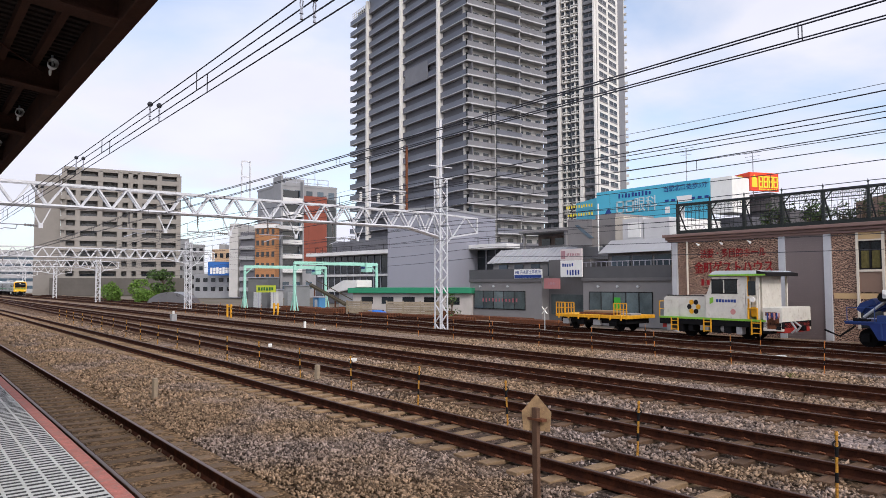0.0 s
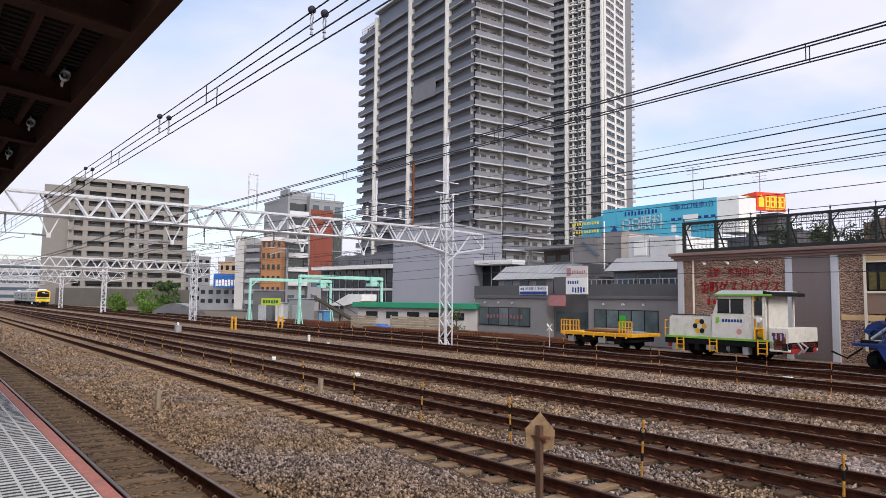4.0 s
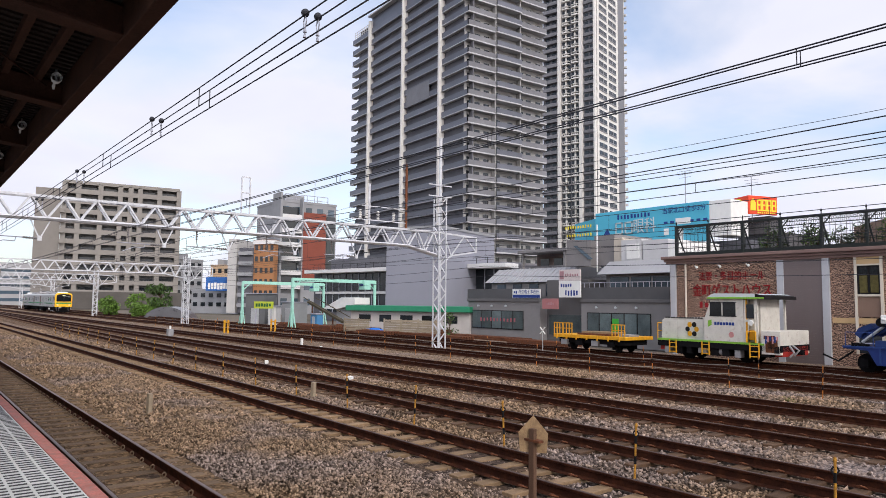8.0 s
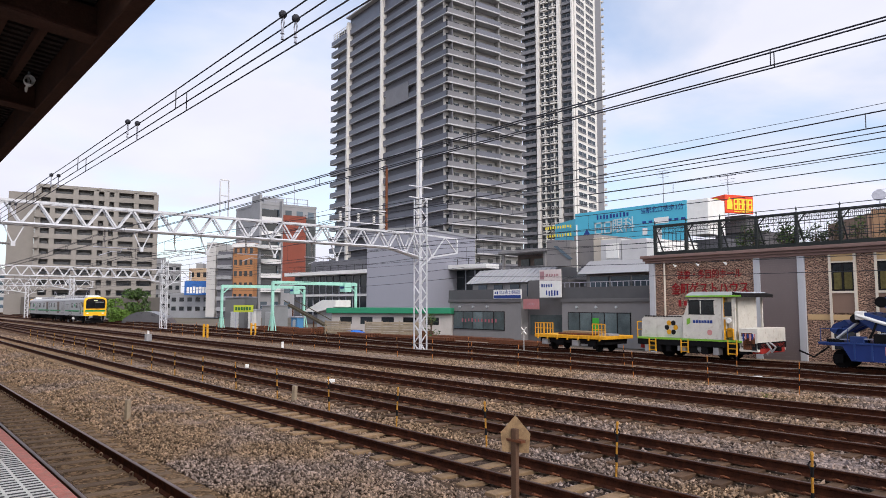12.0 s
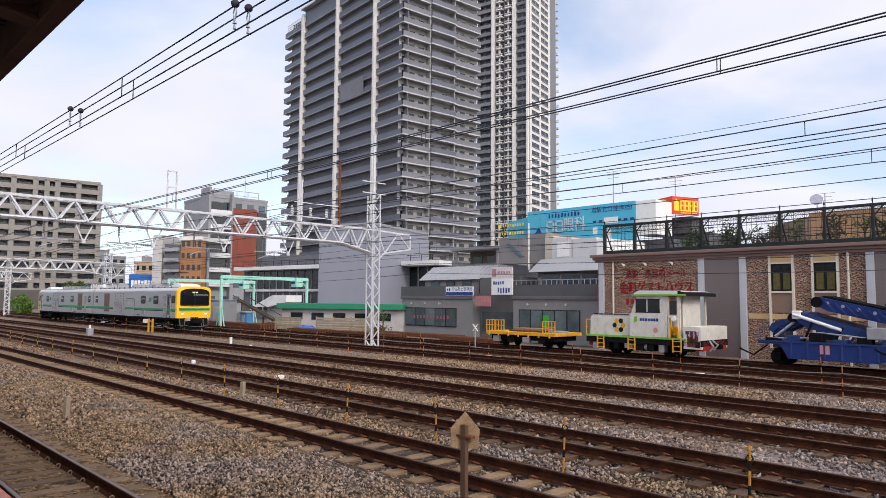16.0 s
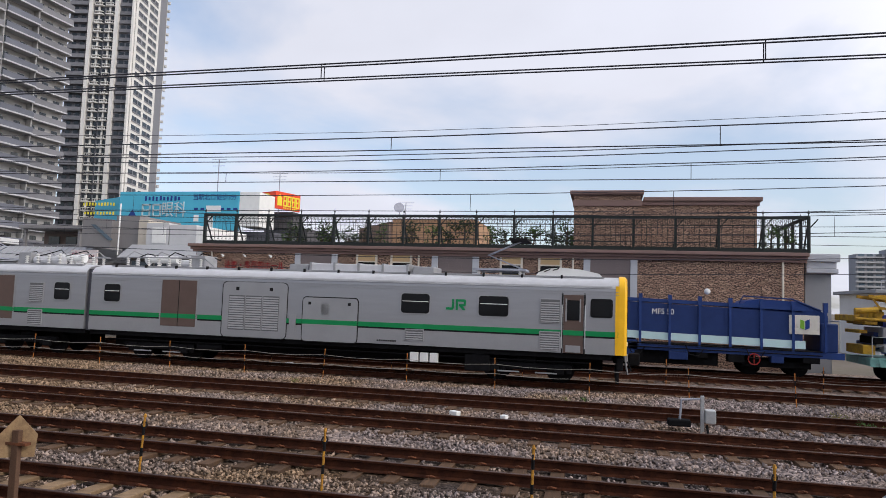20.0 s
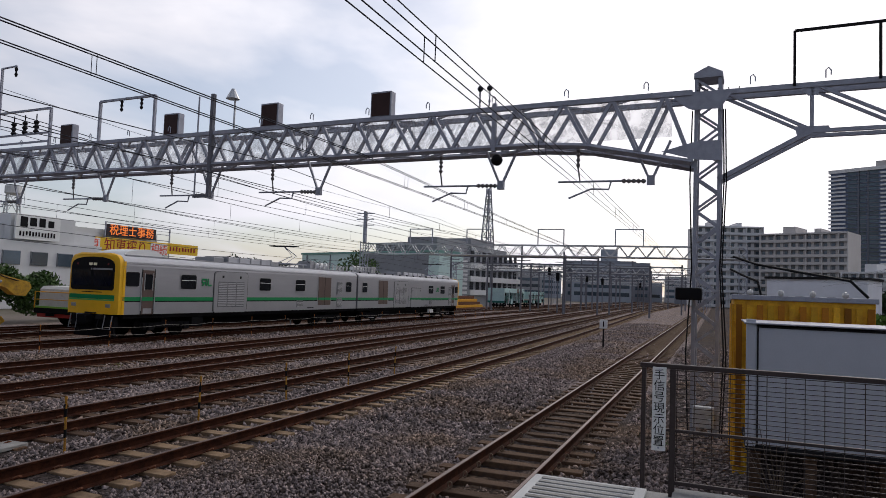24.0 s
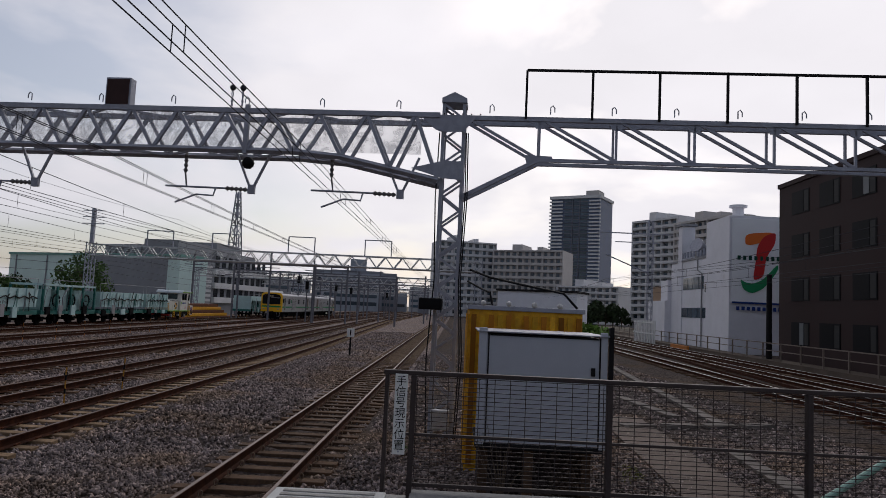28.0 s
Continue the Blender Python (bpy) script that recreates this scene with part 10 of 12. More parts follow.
    part("arm", Geo().rod([(0, 0, 0.78), (-0.45, 0, 0.74), (-0.48, 0, 0.3)], 0.03, 6), M_GALV2, t)
    part("foot", Geo().box(-0.75, -0.25, -0.15, 0.15, 0.15, 0.3, 0.03), M_UNDER, t)
    part("cable", Geo().rod([(0.1, 0, 0.2), (0.12, -0.1, 0.0), (0.3, -0.2, 0.0)], 0.03, 6), M_BLACK, t)
    # white cross marker and point machines
    t = thing("cross_marker", "white cross-shaped marker on a thin post", "track sign", at=(-27.45, 29.3, -0.35))
    part("post", Geo().rod([(0, 0, 0), (0, 0, 1.3)], 0.03, 6), M_GALV, t)
    part("cross", Geo().beam((-0.2, 0, 1.2), (0.2, 0, 1.6), 0.07, 0.03).beam((0.2, 0, 1.2), (-0.2, 0, 1.6), 0.07, 0.03), M_WHITE, t)
    rng = random.Random(8)
    for k, (x, y, s) in enumerate(((-29, 13.1, 1.0), (-21.5, 12.9, 0.8), (-36.5, 19.9, 1.0), (-22.5, 24.9, 1.2), (-3.4, 16.6, 0.8), (-2.2, 16.7, 0.5), (-12, 25.3, 1.0), (8.3, 11.4, 0.7))):
        solid("white_marker", Geo().box(-0.16 * s, 0.16 * s, -0.08, 0.08, 0, 0.10 * s + 0.04, 0.02), M_WHITE, "small white painted marker block in the ballast", "marker", at=pose(x, y, -0.2, 0, 0, rng.uniform(-40, 40)), group="white markers")
    solid("cable_cover", Geo().box(-0.75, 0.75, -0.32, 0.32, 0, 0.06, 0.01), M_CONC, "flat concrete cable cover slab", "cable cover", at=pose(7.45, 10.57, -0.19, 0, 0, 4))
    t = thing("point_machine", "dark point machine beside the rails", "trackside equipment", at=(-54.71, 16.7, -0.2))
    part("case", Geo().box(-0.25, 0.25, -0.2, 0.2, 0, 0.55, 0.04), M_GREYB, t)
    part("lamp", Geo().rod([(0, 0, 0.55), (0, 0, 0.78)], 0.08, 8), M_WHITE, t)
    solid("white_post", Geo().rod([(0, 0, 0), (0, 0, 0.46)], 0.085, 10), M_WHITE, "short white round post", "marker", at=(-40.15, 20.5, -0.25))
    # dry weeds
    rng = np.random.default_rng(4)
    for x, y, n in ((9.3, 16.8, 26), (10.4, 16.9, 30), (11.3, 16.6, 18), (6.0, 19.7, 20), (14.8, -0.9, 60), (9.0, -1.0, 40)):
        g = Geo()
        for k in range(n):
            a, b = rng.normal(0, 0.16, 2)
            q = rng.normal(0, 0.12, 2)
            h = rng.uniform(0.15, 0.42)
            g.add([(a, b, 0), (a + 0.012, b, 0), (a + q[0], b + q[1], h)], [(0, 1, 2)])
        ob = raw_part("weed_tuft", g, M_STRAW, None)
        ob.matrix_basis = pose(x, y, -0.22)
        tagged(ob, "dry straw-coloured weed tuft in the ballast", "weeds", "weed tufts", "stuff")


M_TANW = mat("weathered_stub", (0.30, 0.24, 0.17), 0.85, 0, 6, 0.2, 0.3)
M_STRAW = mat("straw", (0.32, 0.24, 0.09), 0.9, 0, 5, 0.2, 0, island=0.4)
track_furniture()


def handrail():
    M_TUBE = mat("worn_steel_tube", (0.36, 0.37, 0.41), 0.38, 0.75, 8, 0.12, 0.05, tint=(0.22, 0.12, 0.08), tintpos=(0.62, 0.9))
    t = thing("handrail", "thick worn grey steel tube handrail at the platform edge", "handrail")
    def smooth(p, n=6):
        p = [Vector(q) for q in p]
        out = []
        for i in range(len(p) - 1):
            a, b, c, d = p[max(i - 1, 0)], p[i], p[i + 1], p[min(i + 2, len(p) - 1)]
            for k in range(n):
                u = k / n
                out.append(0.5 * ((2 * b) + (c - a) * u + (2 * a - 5 * b + 4 * c - d) * u * u + (3 * b - a - 3 * c + d) * u ** 3))
        return out + [p[-1]]
    pts = [(0.346, 0.742, 1.1), (0.348, 0.738, 2.0), (0.350, 0.735, 2.30), (0.355, 0.728, 2.37), (0.368, 0.712, 2.413), (0.398, 0.672, 2.422), (0.49, 0.545, 2.358), (0.78, 0.13, 2.16), (0.81, 0.08, 2.18), (0.82, 0.05, 2.12), (0.822, 0.04, 1.9), (0.822, 0.04, 1.1)]
    part("tube", Geo().rod(smooth(pts), 0.037, 24), M_TUBE, t, smooth=True)
    part("lower_tube", Geo().rod([(0.34, 0.745, 1.7), (0.81, 0.06, 1.55)], 0.022, 12), M_TUBE, t, smooth=True)


handrail()


# ---- platform end and the street side ----
def end_fence():
    M_FR = mat("dark_brown_rail", (0.055, 0.042, 0.04), 0.55, 0.2, 4, 0.2, 0.05)
    X = 5.98
    t = thing("platform_fence", "dark brown railing with welded wire mesh at the platform end", "fence")
    part("top_rail", Geo().box(X - 0.03, X + 0.03, -7.5, 0.56, 2.036, 2.072, 0.006), M_FR, t)
    part("middle_rail", Geo().box(X - 0.015, X + 0.015, -7.5, 0.36, 1.545, 1.568, 0.004), M_FR, t)
    part("bottom_rail", Geo().box(X - 0.015, X + 0.015, -7.5, 0.36, 1.14, 1.17, 0.004), M_FR, t)
    for y, w in ((0.53, 0.016), (0.31, 0.022), (-1.30, 0.024), (-2.92, 0.024), (-4.54, 0.024), (-6.16, 0.024)):
        part("post", Geo().box(X - 0.03, X + 0.03, y - w, y + w, 1.045, 2.035, 0.005), M_FR, t)
    g = Geo()
    z = 1.16
    while z < 2.03:
        g.beam((X + 0.012, -7.5, z), (X + 0.012, 0.33, z), 0.006)
        z += 0.036
    y = -7.4
    while y < 0.3:
        g.beam((X + 0.018, y, 1.15), (X + 0.018, y, 2.03), 0.006)
        y += 0.128
    tagged(part("wire_mesh", g, M_FR, t, "welded wire mesh"), kind="stuff")
    s = thing("signal_position_sign", "narrow white upright sign with black characters", "sign", at=(X - 0.034, 0.41, 1.72))
    part("plate", Geo().box(-0.004, 0.004, -0.052, 0.052, -0.325, 0.325, 0.003), M_WHITE, s)
    face = Matrix.Rotation(radians(-90), 4, "Z") @ FRONT
    for k, c in enumerate("手信号現示位置"):
        letters("character", c, 0.088, M_BLACK, s, pose(-0.0055, 0, 0.262 - k * 0.086) @ face, 0.001)
    for z in (-0.3, 0.3):
        part("bolt", Geo().rod([(-0.006, 0, z), (-0.01, 0, z)], 0.008, 8), M_GALV2, s)


end_fence()


def end_boxes():
    M_CAB = mat("pale_grey_cabinet", (0.47, 0.485, 0.53), 0.5, 0.1, 1.5, 0.07, 0.05, tint=(0.55, 0.53, 0.53), tintpos=(0.62, 0.95))
    M_CONT = mat("ochre_container", (0.74, 0.40, 0.025), 0.6, 0, 2, 0.2, 0.1, rand=0.4, tint=(0.42, 0.16, 0.02))
    M_CONT2 = mat("rust_brown_container", (0.40, 0.15, 0.012), 0.6, 0, 2, 0.2, 0.1, rand=0.4)
    t = thing("equipment_cabinet", "large pale grey steel equipment cabinet on short timber legs", "cabinet", at=(10.48, -1.3, -0.2))
    # ballast-coloured block added to fill the space under the cabinet
    part("plinth", Geo().box(0.45, 1.3, -0.85, 0.85, -0.05, 0.80), M_BALLAST, t, "added ballast-coloured block under the cabinet")
    part("base_beam", Geo().box(0.0, 1.35, -0.95, 0.92, 0.78, 0.86, 0.01), M_DARK, t)
    for py in (-0.8, 0.05, 0.72):
        part("timber_leg", Geo().box(0.12, 0.28, py, py + 0.14, -0.05, 0.78, 0.01), M_WOOD, t)
    b = part("body", Geo().box(0, 1.4, -0.88, 0.84, 0.86, 2.44, 0.015), M_CAB, t)
    for a, c in ((-0.98, -0.88), (0.80, 0.92)):
        part("corner_frame", Geo().box(-0.02, 0.06, a, c, 0.84, 2.54, 0.008), M_CAB, b)
    for a in (-0.88, 0.765):
        part("dark_strip", Geo().box(-0.012, 0.0, a, a + 0.02, 0.86, 2.46), M_DARK, b)
    part("top_strip", Geo().box(-0.012, 0.0, -0.84, 0.76, 2.43, 2.45), M_DARK, b)
    part("lid", Geo().box(-0.05, 1.5, -1.0, 0.94, 2.475, 2.495, 0.005), M_GALV2, b)
    part("latch", Geo().box(-0.03, 0.0, -0.80, -0.74, 1.9, 2.02), M_DARK, b)
    part("corner_post", Geo().box(-0.05, 0.03, -1.06, -1.0, 0.6, 2.62), M_DARK, t)
    c = thing("storage_container", "ochre corrugated steel storage container", "container", at=(12.5, -1.25, -0.2))
    part("body", Geo().box(0, 2.4, -1.02, 0.98, -0.1, 2.8), M_CONT, c)
    for k in range(13):
        part("corrugation", Geo().box(-0.04, 0.0, -1.0 + k * 0.155, -0.91 + k * 0.155, 0.1, 2.72), M_CONT if k % 2 else M_CONT2, c)
    for k in range(9):
        part("corrugation", Geo().box(0.1 + k * 0.26, 0.22 + k * 0.26, 0.98, 1.01, 0.1, 2.72), M_CONT, c)
    part("roof_rim", Geo().box(-0.05, 2.45, -1.06, 1.02, 2.80, 2.88, 0.01), M_GALV2, c)
    for k in range(4):
        solid("roof_lamp", Geo().ball((0, 0, 0), 0.05, 8, 5), M_PORC, "small pale lamp on the container roof", "lamp", at=(12.4, -0.5 - 0.45 * k, 2.72), group="roof lamps")
    # bent black cables over the container
    t = thing("loose_cables", "thick black cables looping from the gantry post", "cable")
    part("cable", Geo().rod([(15.1, -0.3, 3.45), (14.6, -0.7, 3.28), (14.0, -1.4, 3.12), (13.6, -2.1, 2.98), (13.5, -2.35, 2.7)], 0.024, 7), M_BLACK, t)
    part("cable", Geo().rod([(15.1, -0.25, 3.2), (14.6, -0.5, 3.05), (14.2, -0.7, 2.95), (14.1, -0.75, 2.7)], 0.02, 7), M_BLACK, t)
    # bare twig plant beside the cabinet
    g = Geo()
    rng = random.Random(2)
    for k in range(14):
        a = rng.uniform(-0.5, 0.5)
        g.rod([(0, 0, 0), (0.02, a * 0.4, 0.5), (0.0, a, rng.uniform(0.7, 1.2))], [0.012, 0.008, 0.003], 5)
    solid("bare_shrub", g, M_BARK, "bare twiggy weed in front of the cabinet", "shrub", at=(10.0, -0.75, -0.2))
    # walkway slabs, cable troughs, green stair rail
    w = thing("walkway", "grey-brown concrete walkway slabs beyond the platform", "walkway", kind="structure")
    for k in range(12):
        part("slab", SLAB, None, w, at=pose(7.6 + k, -4.15 - 0.04 * k, -0.24, 0, 0, -2.3))
    tr = thing("cable_trough", "pale concrete cable trough lids in the ballast", "cable trough", kind="structure")

    def lids(p, q):
        p, q = Vector((*p, 0)), Vector((*q, 0))
        n = int((q - p).length / 0.98)
        a = math.degrees(math.atan2(q.y - p.y, q.x - p.x))
        for k in range(n):
            c = p.lerp(q, (k + 0.5) / n)
            part("lid", TROUGH, None, tr, at=pose(c.x, c.y, -0.2, 0, 0, a))
    lids((18.8, -7.2), (46.0, -9.2))
    lids((7.6, -5.45), (15.2, -6.0))
    lids((19.9, -6.3), (24.0, -5.75))
    lids((17.9, -4.2), (19.2, -8.8))
    r = thing("stair_rail", "pale green tubular stair rail beyond the fence", "handrail")
    M_PG = mat("pale_green_tube", (0.32, 0.5, 0.42), 0.5, 0, 4, 0.15, 0.05)
    part("rail", Geo().rod([(7.5, -6.2, 2.36), (7.5, -3.2, 0.41), (7.5, -3.1, 0.1)], 0.034, 10), M_PG, r)
    part("lower_rail", Geo().rod([(7.5, -6.2, 1.78), (7.5, -3.7, 0.15)], 0.026, 10), M_PG, r)
    part("kerb", Geo().box(7.2, 7.8, -6.4, -3.0, -0.25, -0.05), M_TROUGH, r)
    for u in (0.05, 0.55, 0.9):
        p = Vector((7.5, -6.2, 2.28)).lerp(Vector((7.5, -3.2, 0.33)), u)
        part("post", Geo().rod([(p.x, p.y, -0.2), p], 0.03, 8), M_PG, r)


M_TROUGH = mat("trough_lid", (0.17, 0.15, 0.135), 0.9, 0, 2, 0.2, 0.3, rand=0.15, tint=(0.08, 0.065, 0.055))
SLAB = Geo().box(0, 0.98, -0.6, 0.6, 0, 0.08, 0.01).mesh("slab", mat("walk_slab", (0.13, 0.10, 0.085), 0.9, 0, 2, 0.15, 0.3, rand=0.15))
TROUGH = Geo().box(-0.46, 0.46, -0.17, 0.17, 0, 0.09, 0.012).mesh("lid", M_TROUGH)
end_boxes()


def back_tracks():
    for j, (y, k) in enumerate(((-12.65, -0.012), (-16.1, -0.012), (-19.0, -0.01))):
        t = thing("track_%d" % (9 + j), "railway track on the street side with shiny rails", "railway track", kind="structure")

        def yy(x):
            return y + k * max(0, x - 30)
        xs = [-60, -20, 0, 10, 20, 30, 45, 60, 90, 130, 200]
        for s in (-0.565, 0.565):
            r = part("rail", strip(xs, lambda x: [(yy(x) + s + a, b) for a, b in RAILP]), M_RAIL, t)
            part("rail_head", strip(xs, lambda x: [(yy(x) + s + a, b) for a, b in ((-0.03, -0.008), (0.03, -0.008), (0.024, 0.0), (-0.024, 0.0))]), M_POLISH, r, "shiny rail head")
        me = Geo().box(-0.11, 0.11, -1.0, 1.0, -0.3, -0.145).mesh("sleeper", M_WOOD)
        for q in range(70):
            x = 8 + q * 0.8
            part("sleeper", me, M_WOOD, t, at=pose(x, yy(x), 0))
    t = thing("crossover", "diagonal crossover rails between the street-side tracks", "railway track", kind="structure")
    for s in (-0.5, 0.5):
        part("rail", Geo().beam((22, -13.2 + s, -0.07), (62, -16.9 + s, -0.07), 0.07, 0.14), M_RAIL, t)
        part("rail", Geo().beam((35, -16.4 + s, -0.07), (75, -19.4 + s, -0.07), 0.07, 0.14), M_RAIL, t)


back_tracks()


M_DKPANE = mat("dim_pane", (0.012, 0.012, 0.014), 0.55, 0, 1, 0.2, 0, spec=0.05)


def street_side():
    M_BRN = mat("dark_brown_tile", (0.037, 0.022, 0.022), 0.7, 0, 0.6, 0.15, 0.05, spec=0.15)
    M_WB = mat("white_render", (0.74, 0.74, 0.78), 0.75, 0, 0.5, 0.08, 0.08, tint=(0.52, 0.51, 0.51), tintpos=(0.6, 0.95))
    # brown office, long side to the line
    t = thing("brown_office", "dark brown tiled office building with dark windows", "office building")
    b = part("wall", Geo().box(2, 49.2, -42, -22.9, -0.4, 12.2), M_BRN, t)
    part("parapet", Geo().box(1.9, 49.3, -42.1, -22.8, 12.2, 12.5), M_BRN, b)
    for f in range(4):
        for k in range(12):
            x = 46.2 - k * 3.6
            z = 1.2 + f * 2.95
            r = part("window_recess", Geo().box(x - 1.15, x + 1.15, -22.9, -22.86, z, z + 1.55), M_DKPANE, b)
            part("blind", Geo().box(x - 1.05, x - 0.55, -22.858, -22.85, z + 0.1, z + 1.45), mat("blind_grey", (0.035, 0.035, 0.035), 0.7, 0, 2, 0.1, 0), r)
            part("sash", Geo().box(x - 0.5, x + 0.02, -22.858, -22.84, z + 0.08, z + 1.5), M_WINL if (k + f) % 5 == 0 else M_DKPANE, r)
    g = Geo()
    for k in range(7):
        g.box(36 - k * 1.0, 36.7 - k * 1.0, -22.9, -22.85, 11.2, 11.7)
    part("top_louvre", g, M_GREYW, b)
    # white building with the big sign
    t = thing("white_building", "white rendered works building with service shafts", "building")
    b = part("wall", Geo().box(61.4, 78, -44, -24.3, -0.4, 8.7), M_WB, t)
    part("coping", Geo().box(61.3, 78.1, -44, -24.2, 8.7, 8.9), M_GREYW, b)
    part("plant_room", Geo().box(62, 77, -40, -27, 8.9, 11.4, 0.05), M_GREYW, b)
    for k in range(10):
        part("fin", Geo().box(63 + k * 1.25, 63.15 + k * 1.25, -27, -26.85, 8.9, 11.3), M_WB, b)
    part("drain_pipe", Geo().rod([(68.2, -24.2, 0.0), (68.2, -24.2, 7.2), (69.4, -24.2, 7.6), (69.4, -24.2, 8.6)], 0.07, 6), M_GREYW, b)
    part("small_window", Geo().box(66.6, 67.5, -24.3, -24.25, 5.3, 6.1), M_GLASS, b)
    part("sign_wall", Geo().box(60.9, 66.5, -44, -24.0, -0.4, 12.0, 0.03), M_WB, b)
    for x0, x1, z0, z1, n in ((67.8, 73.9, 5.7, 6.9, 4), (66.8, 75.2, 2.8, 3.8, 6)):
        for k in range(n):
            a = x0 + (x1 - x0) * k / n
            part("window", Geo().box(a, a + (x1 - x0) / n - 0.15, -24.3, -24.24, z0, z1), M_GLASSB, b)
    bar_row(67.5, 76, 8.95, 9.7, 9, -24.3, -24.25, mat("grey_ink", (0.2, 0.22, 0.28), 0.6, 0, 2, 0.1, 0), b, 6, 0.4)
    for x, h in ((74.2, 12.6),):
        part("shaft", Geo().box(x, x + 1.3, -25.6, -24.2, 0, h, 0.05), M_WB, b)
        part("shaft_cap", Geo().box(x - 0.2, x + 1.5, -25.8, -24.0, h, h + 0.3, 0.03), M_GREYW, b)
    part("vent_cowl", Geo().rod([(71.5, -25.5, 8.6), (71.5, -25.5, 9.9), (71.0, -24.6, 10.3)], [0.5, 0.5, 0.8], 12), M_GALV2, b)
    part("annex", Geo().box(78, 85, -30, -23.6, -0.4, 4.6), M_WB, b)
    part("annex_step", Geo().box(78, 80.5, -29, -23.9, 4.6, 6.9), M_WB, b)
    part("annex_box", Geo().box(80.5, 84, -29, -24.0, 4.6, 6.3), mat("tan_panel_far", (0.30, 0.2, 0.13), 0.7, 0, 1, 0.1, 0), b)
    part("roof_pipe", Geo().rod([(64, -26, 12), (64, -26, 13.2)], 0.5, 12).rod([(64, -26, 13.2), (64, -26, 13.4)], 0.8, 12), M_WB, b)
    # sign face towards the station: orange, red and green strokes
    s = thing("wall_sign", "big white wall sign with orange, red and green strokes", "sign", at=(60.86, -26.6, 0))
    part("board", Geo().box(-0.08, 0, -4.4, 2.4, 4.35, 11.75, 0.02), mat("sign_white", (0.86, 0.87, 0.88), 0.5, 0, 0.5, 0.04, 0), s)

    def stroke(name, pts, m, d):
        for _ in range(2):
            pts = [q for a, c in zip(pts, pts[1:] + pts[:1]) for q in ((a[0] * 0.82 + c[0] * 0.18, a[1] * 0.82 + c[1] * 0.18), (a[0] * 0.18 + c[0] * 0.82, a[1] * 0.18 + c[1] * 0.82))]
        part(name, Geo().prism([(0.62 * (y - 1.7) + 1.7, 5.1 + (z - 4) * 0.8) for y, z in pts], -d, -0.085, "x"), m, s)
    M_OR = mat("sign_orange", (0.75, 0.17, 0.03), 0.5, 0, 1, 0.05, 0)
    M_GRD = mat("sign_dark_green", (0.008, 0.06, 0.04), 0.5, 0, 1, 0.05, 0)
    M_GR = mat("sign_green", (0.02, 0.26, 0.10), 0.5, 0, 1, 0.05, 0)
    M_RD = mat("sign_scarlet", (0.55, 0.03, 0.03), 0.5, 0, 1, 0.05, 0)
    stroke("orange_stroke", [(1.0, 10.6), (-3.2, 10.9), (-2.6, 9.9), (1.0, 9.2)], M_OR, 0.12)
    stroke("red_stroke", [(-1.6, 10.4), (-3.3, 10.9), (-3.2, 9.6), (-1.9, 8.0), (-1.6, 5.9), (-0.1, 5.4), (-0.5, 7.6), (-0.7, 9.2)], M_RD, 0.15)
    stroke("green_stroke", [(1.7, 5.6), (1.2, 4.4), (0.0, 4.0), (-1.6, 4.6), (-3.6, 6.6), (-3.6, 7.4), (-1.6, 5.6), (-0.2, 5.1), (1.0, 5.2)], M_GR, 0.135)
    for k in range(13):
        part("name_bar", bars_y(-4.2 + k * 0.49, -3.85 + k * 0.49, 8.05, 8.42, 1), M_GRD, s, "dark green lettering bar")
    part("blue_line", Geo().box(-0.12, -0.085, -4.4, 2.4, 4.2, 4.36), M_NAVY, s)
    for k in range(14):
        part("small_writing", bars_y(-4.2 + k * 0.457, -3.83 + k * 0.457, 3.62, 3.95, 1, 0.0), M_NAVY, s)
    # street railing, bank, utility poles
    M_RAILG = mat("stained_rail_grey", (0.20, 0.16, 0.135), 0.7, 0, 2, 0.2, 0.05)
    r = thing("street_railing", "pale pipe railing along the street wall", "railing")
    part("bank", Geo().box(4, 110, -22.0, -20.4, -0.4, 0.2), mat("brown_bank", (0.10, 0.078, 0.062), 0.95, 0, 0.8, 0.3, 0.4), r)
    part("rail", Geo().beam((14, -20.6, 1.35), (100, -20.6, 1.25), 0.06).beam((14, -20.6, 0.85), (100, -20.6, 0.8), 0.05), M_RAILG, r)
    for k in range(34):
        part("post", Geo().box(14 + k * 2.5, 14.07 + k * 2.5, -20.64, -20.56, 0.2, 1.34), M_RAILG, r)
    p = thing("utility_pole", "dark concrete utility pole by the street", "utility pole", at=(47.2, -21.3, 0), group="utility poles")
    part("shaft", Geo().rod([(0, 0, -0.4), (0, 0, 5.9)], [0.2, 0.17], 10), M_DARK, p)
    p = thing("lattice_mast", "grey lattice mast beside the white building", "mast", at=(77, -21.6, 0))
    lattice_post(p, (0, 0, 0), 13.5, 0.5, M_GALV2, panels=20)
    part("crossarm", Geo().beam((-0.2, -2.4, 11.9), (-0.2, 6, 11.9), 0.12).beam((-0.2, -1, 10.9), (-0.2, 4, 10.9), 0.1).beam((-0.2, 0, 7.4), (-0.2, 5, 9.4), 0.12), M_GALV2, p)
    w = thing("white_fence", "white picket enclosure around street-side equipment", "fence")
    for k in range(14):
        part("picket", Geo().box(70 + k * 0.6, 70.14 + k * 0.6, -20.3, -20.2, -0.3, 2.3), M_WHITE, w)
    part("bar", Geo().box(70, 78, -20.2, -20.15, 0.9, 1.0).box(70, 78, -20.2, -20.15, 2.0, 2.1), M_WHITE, w)
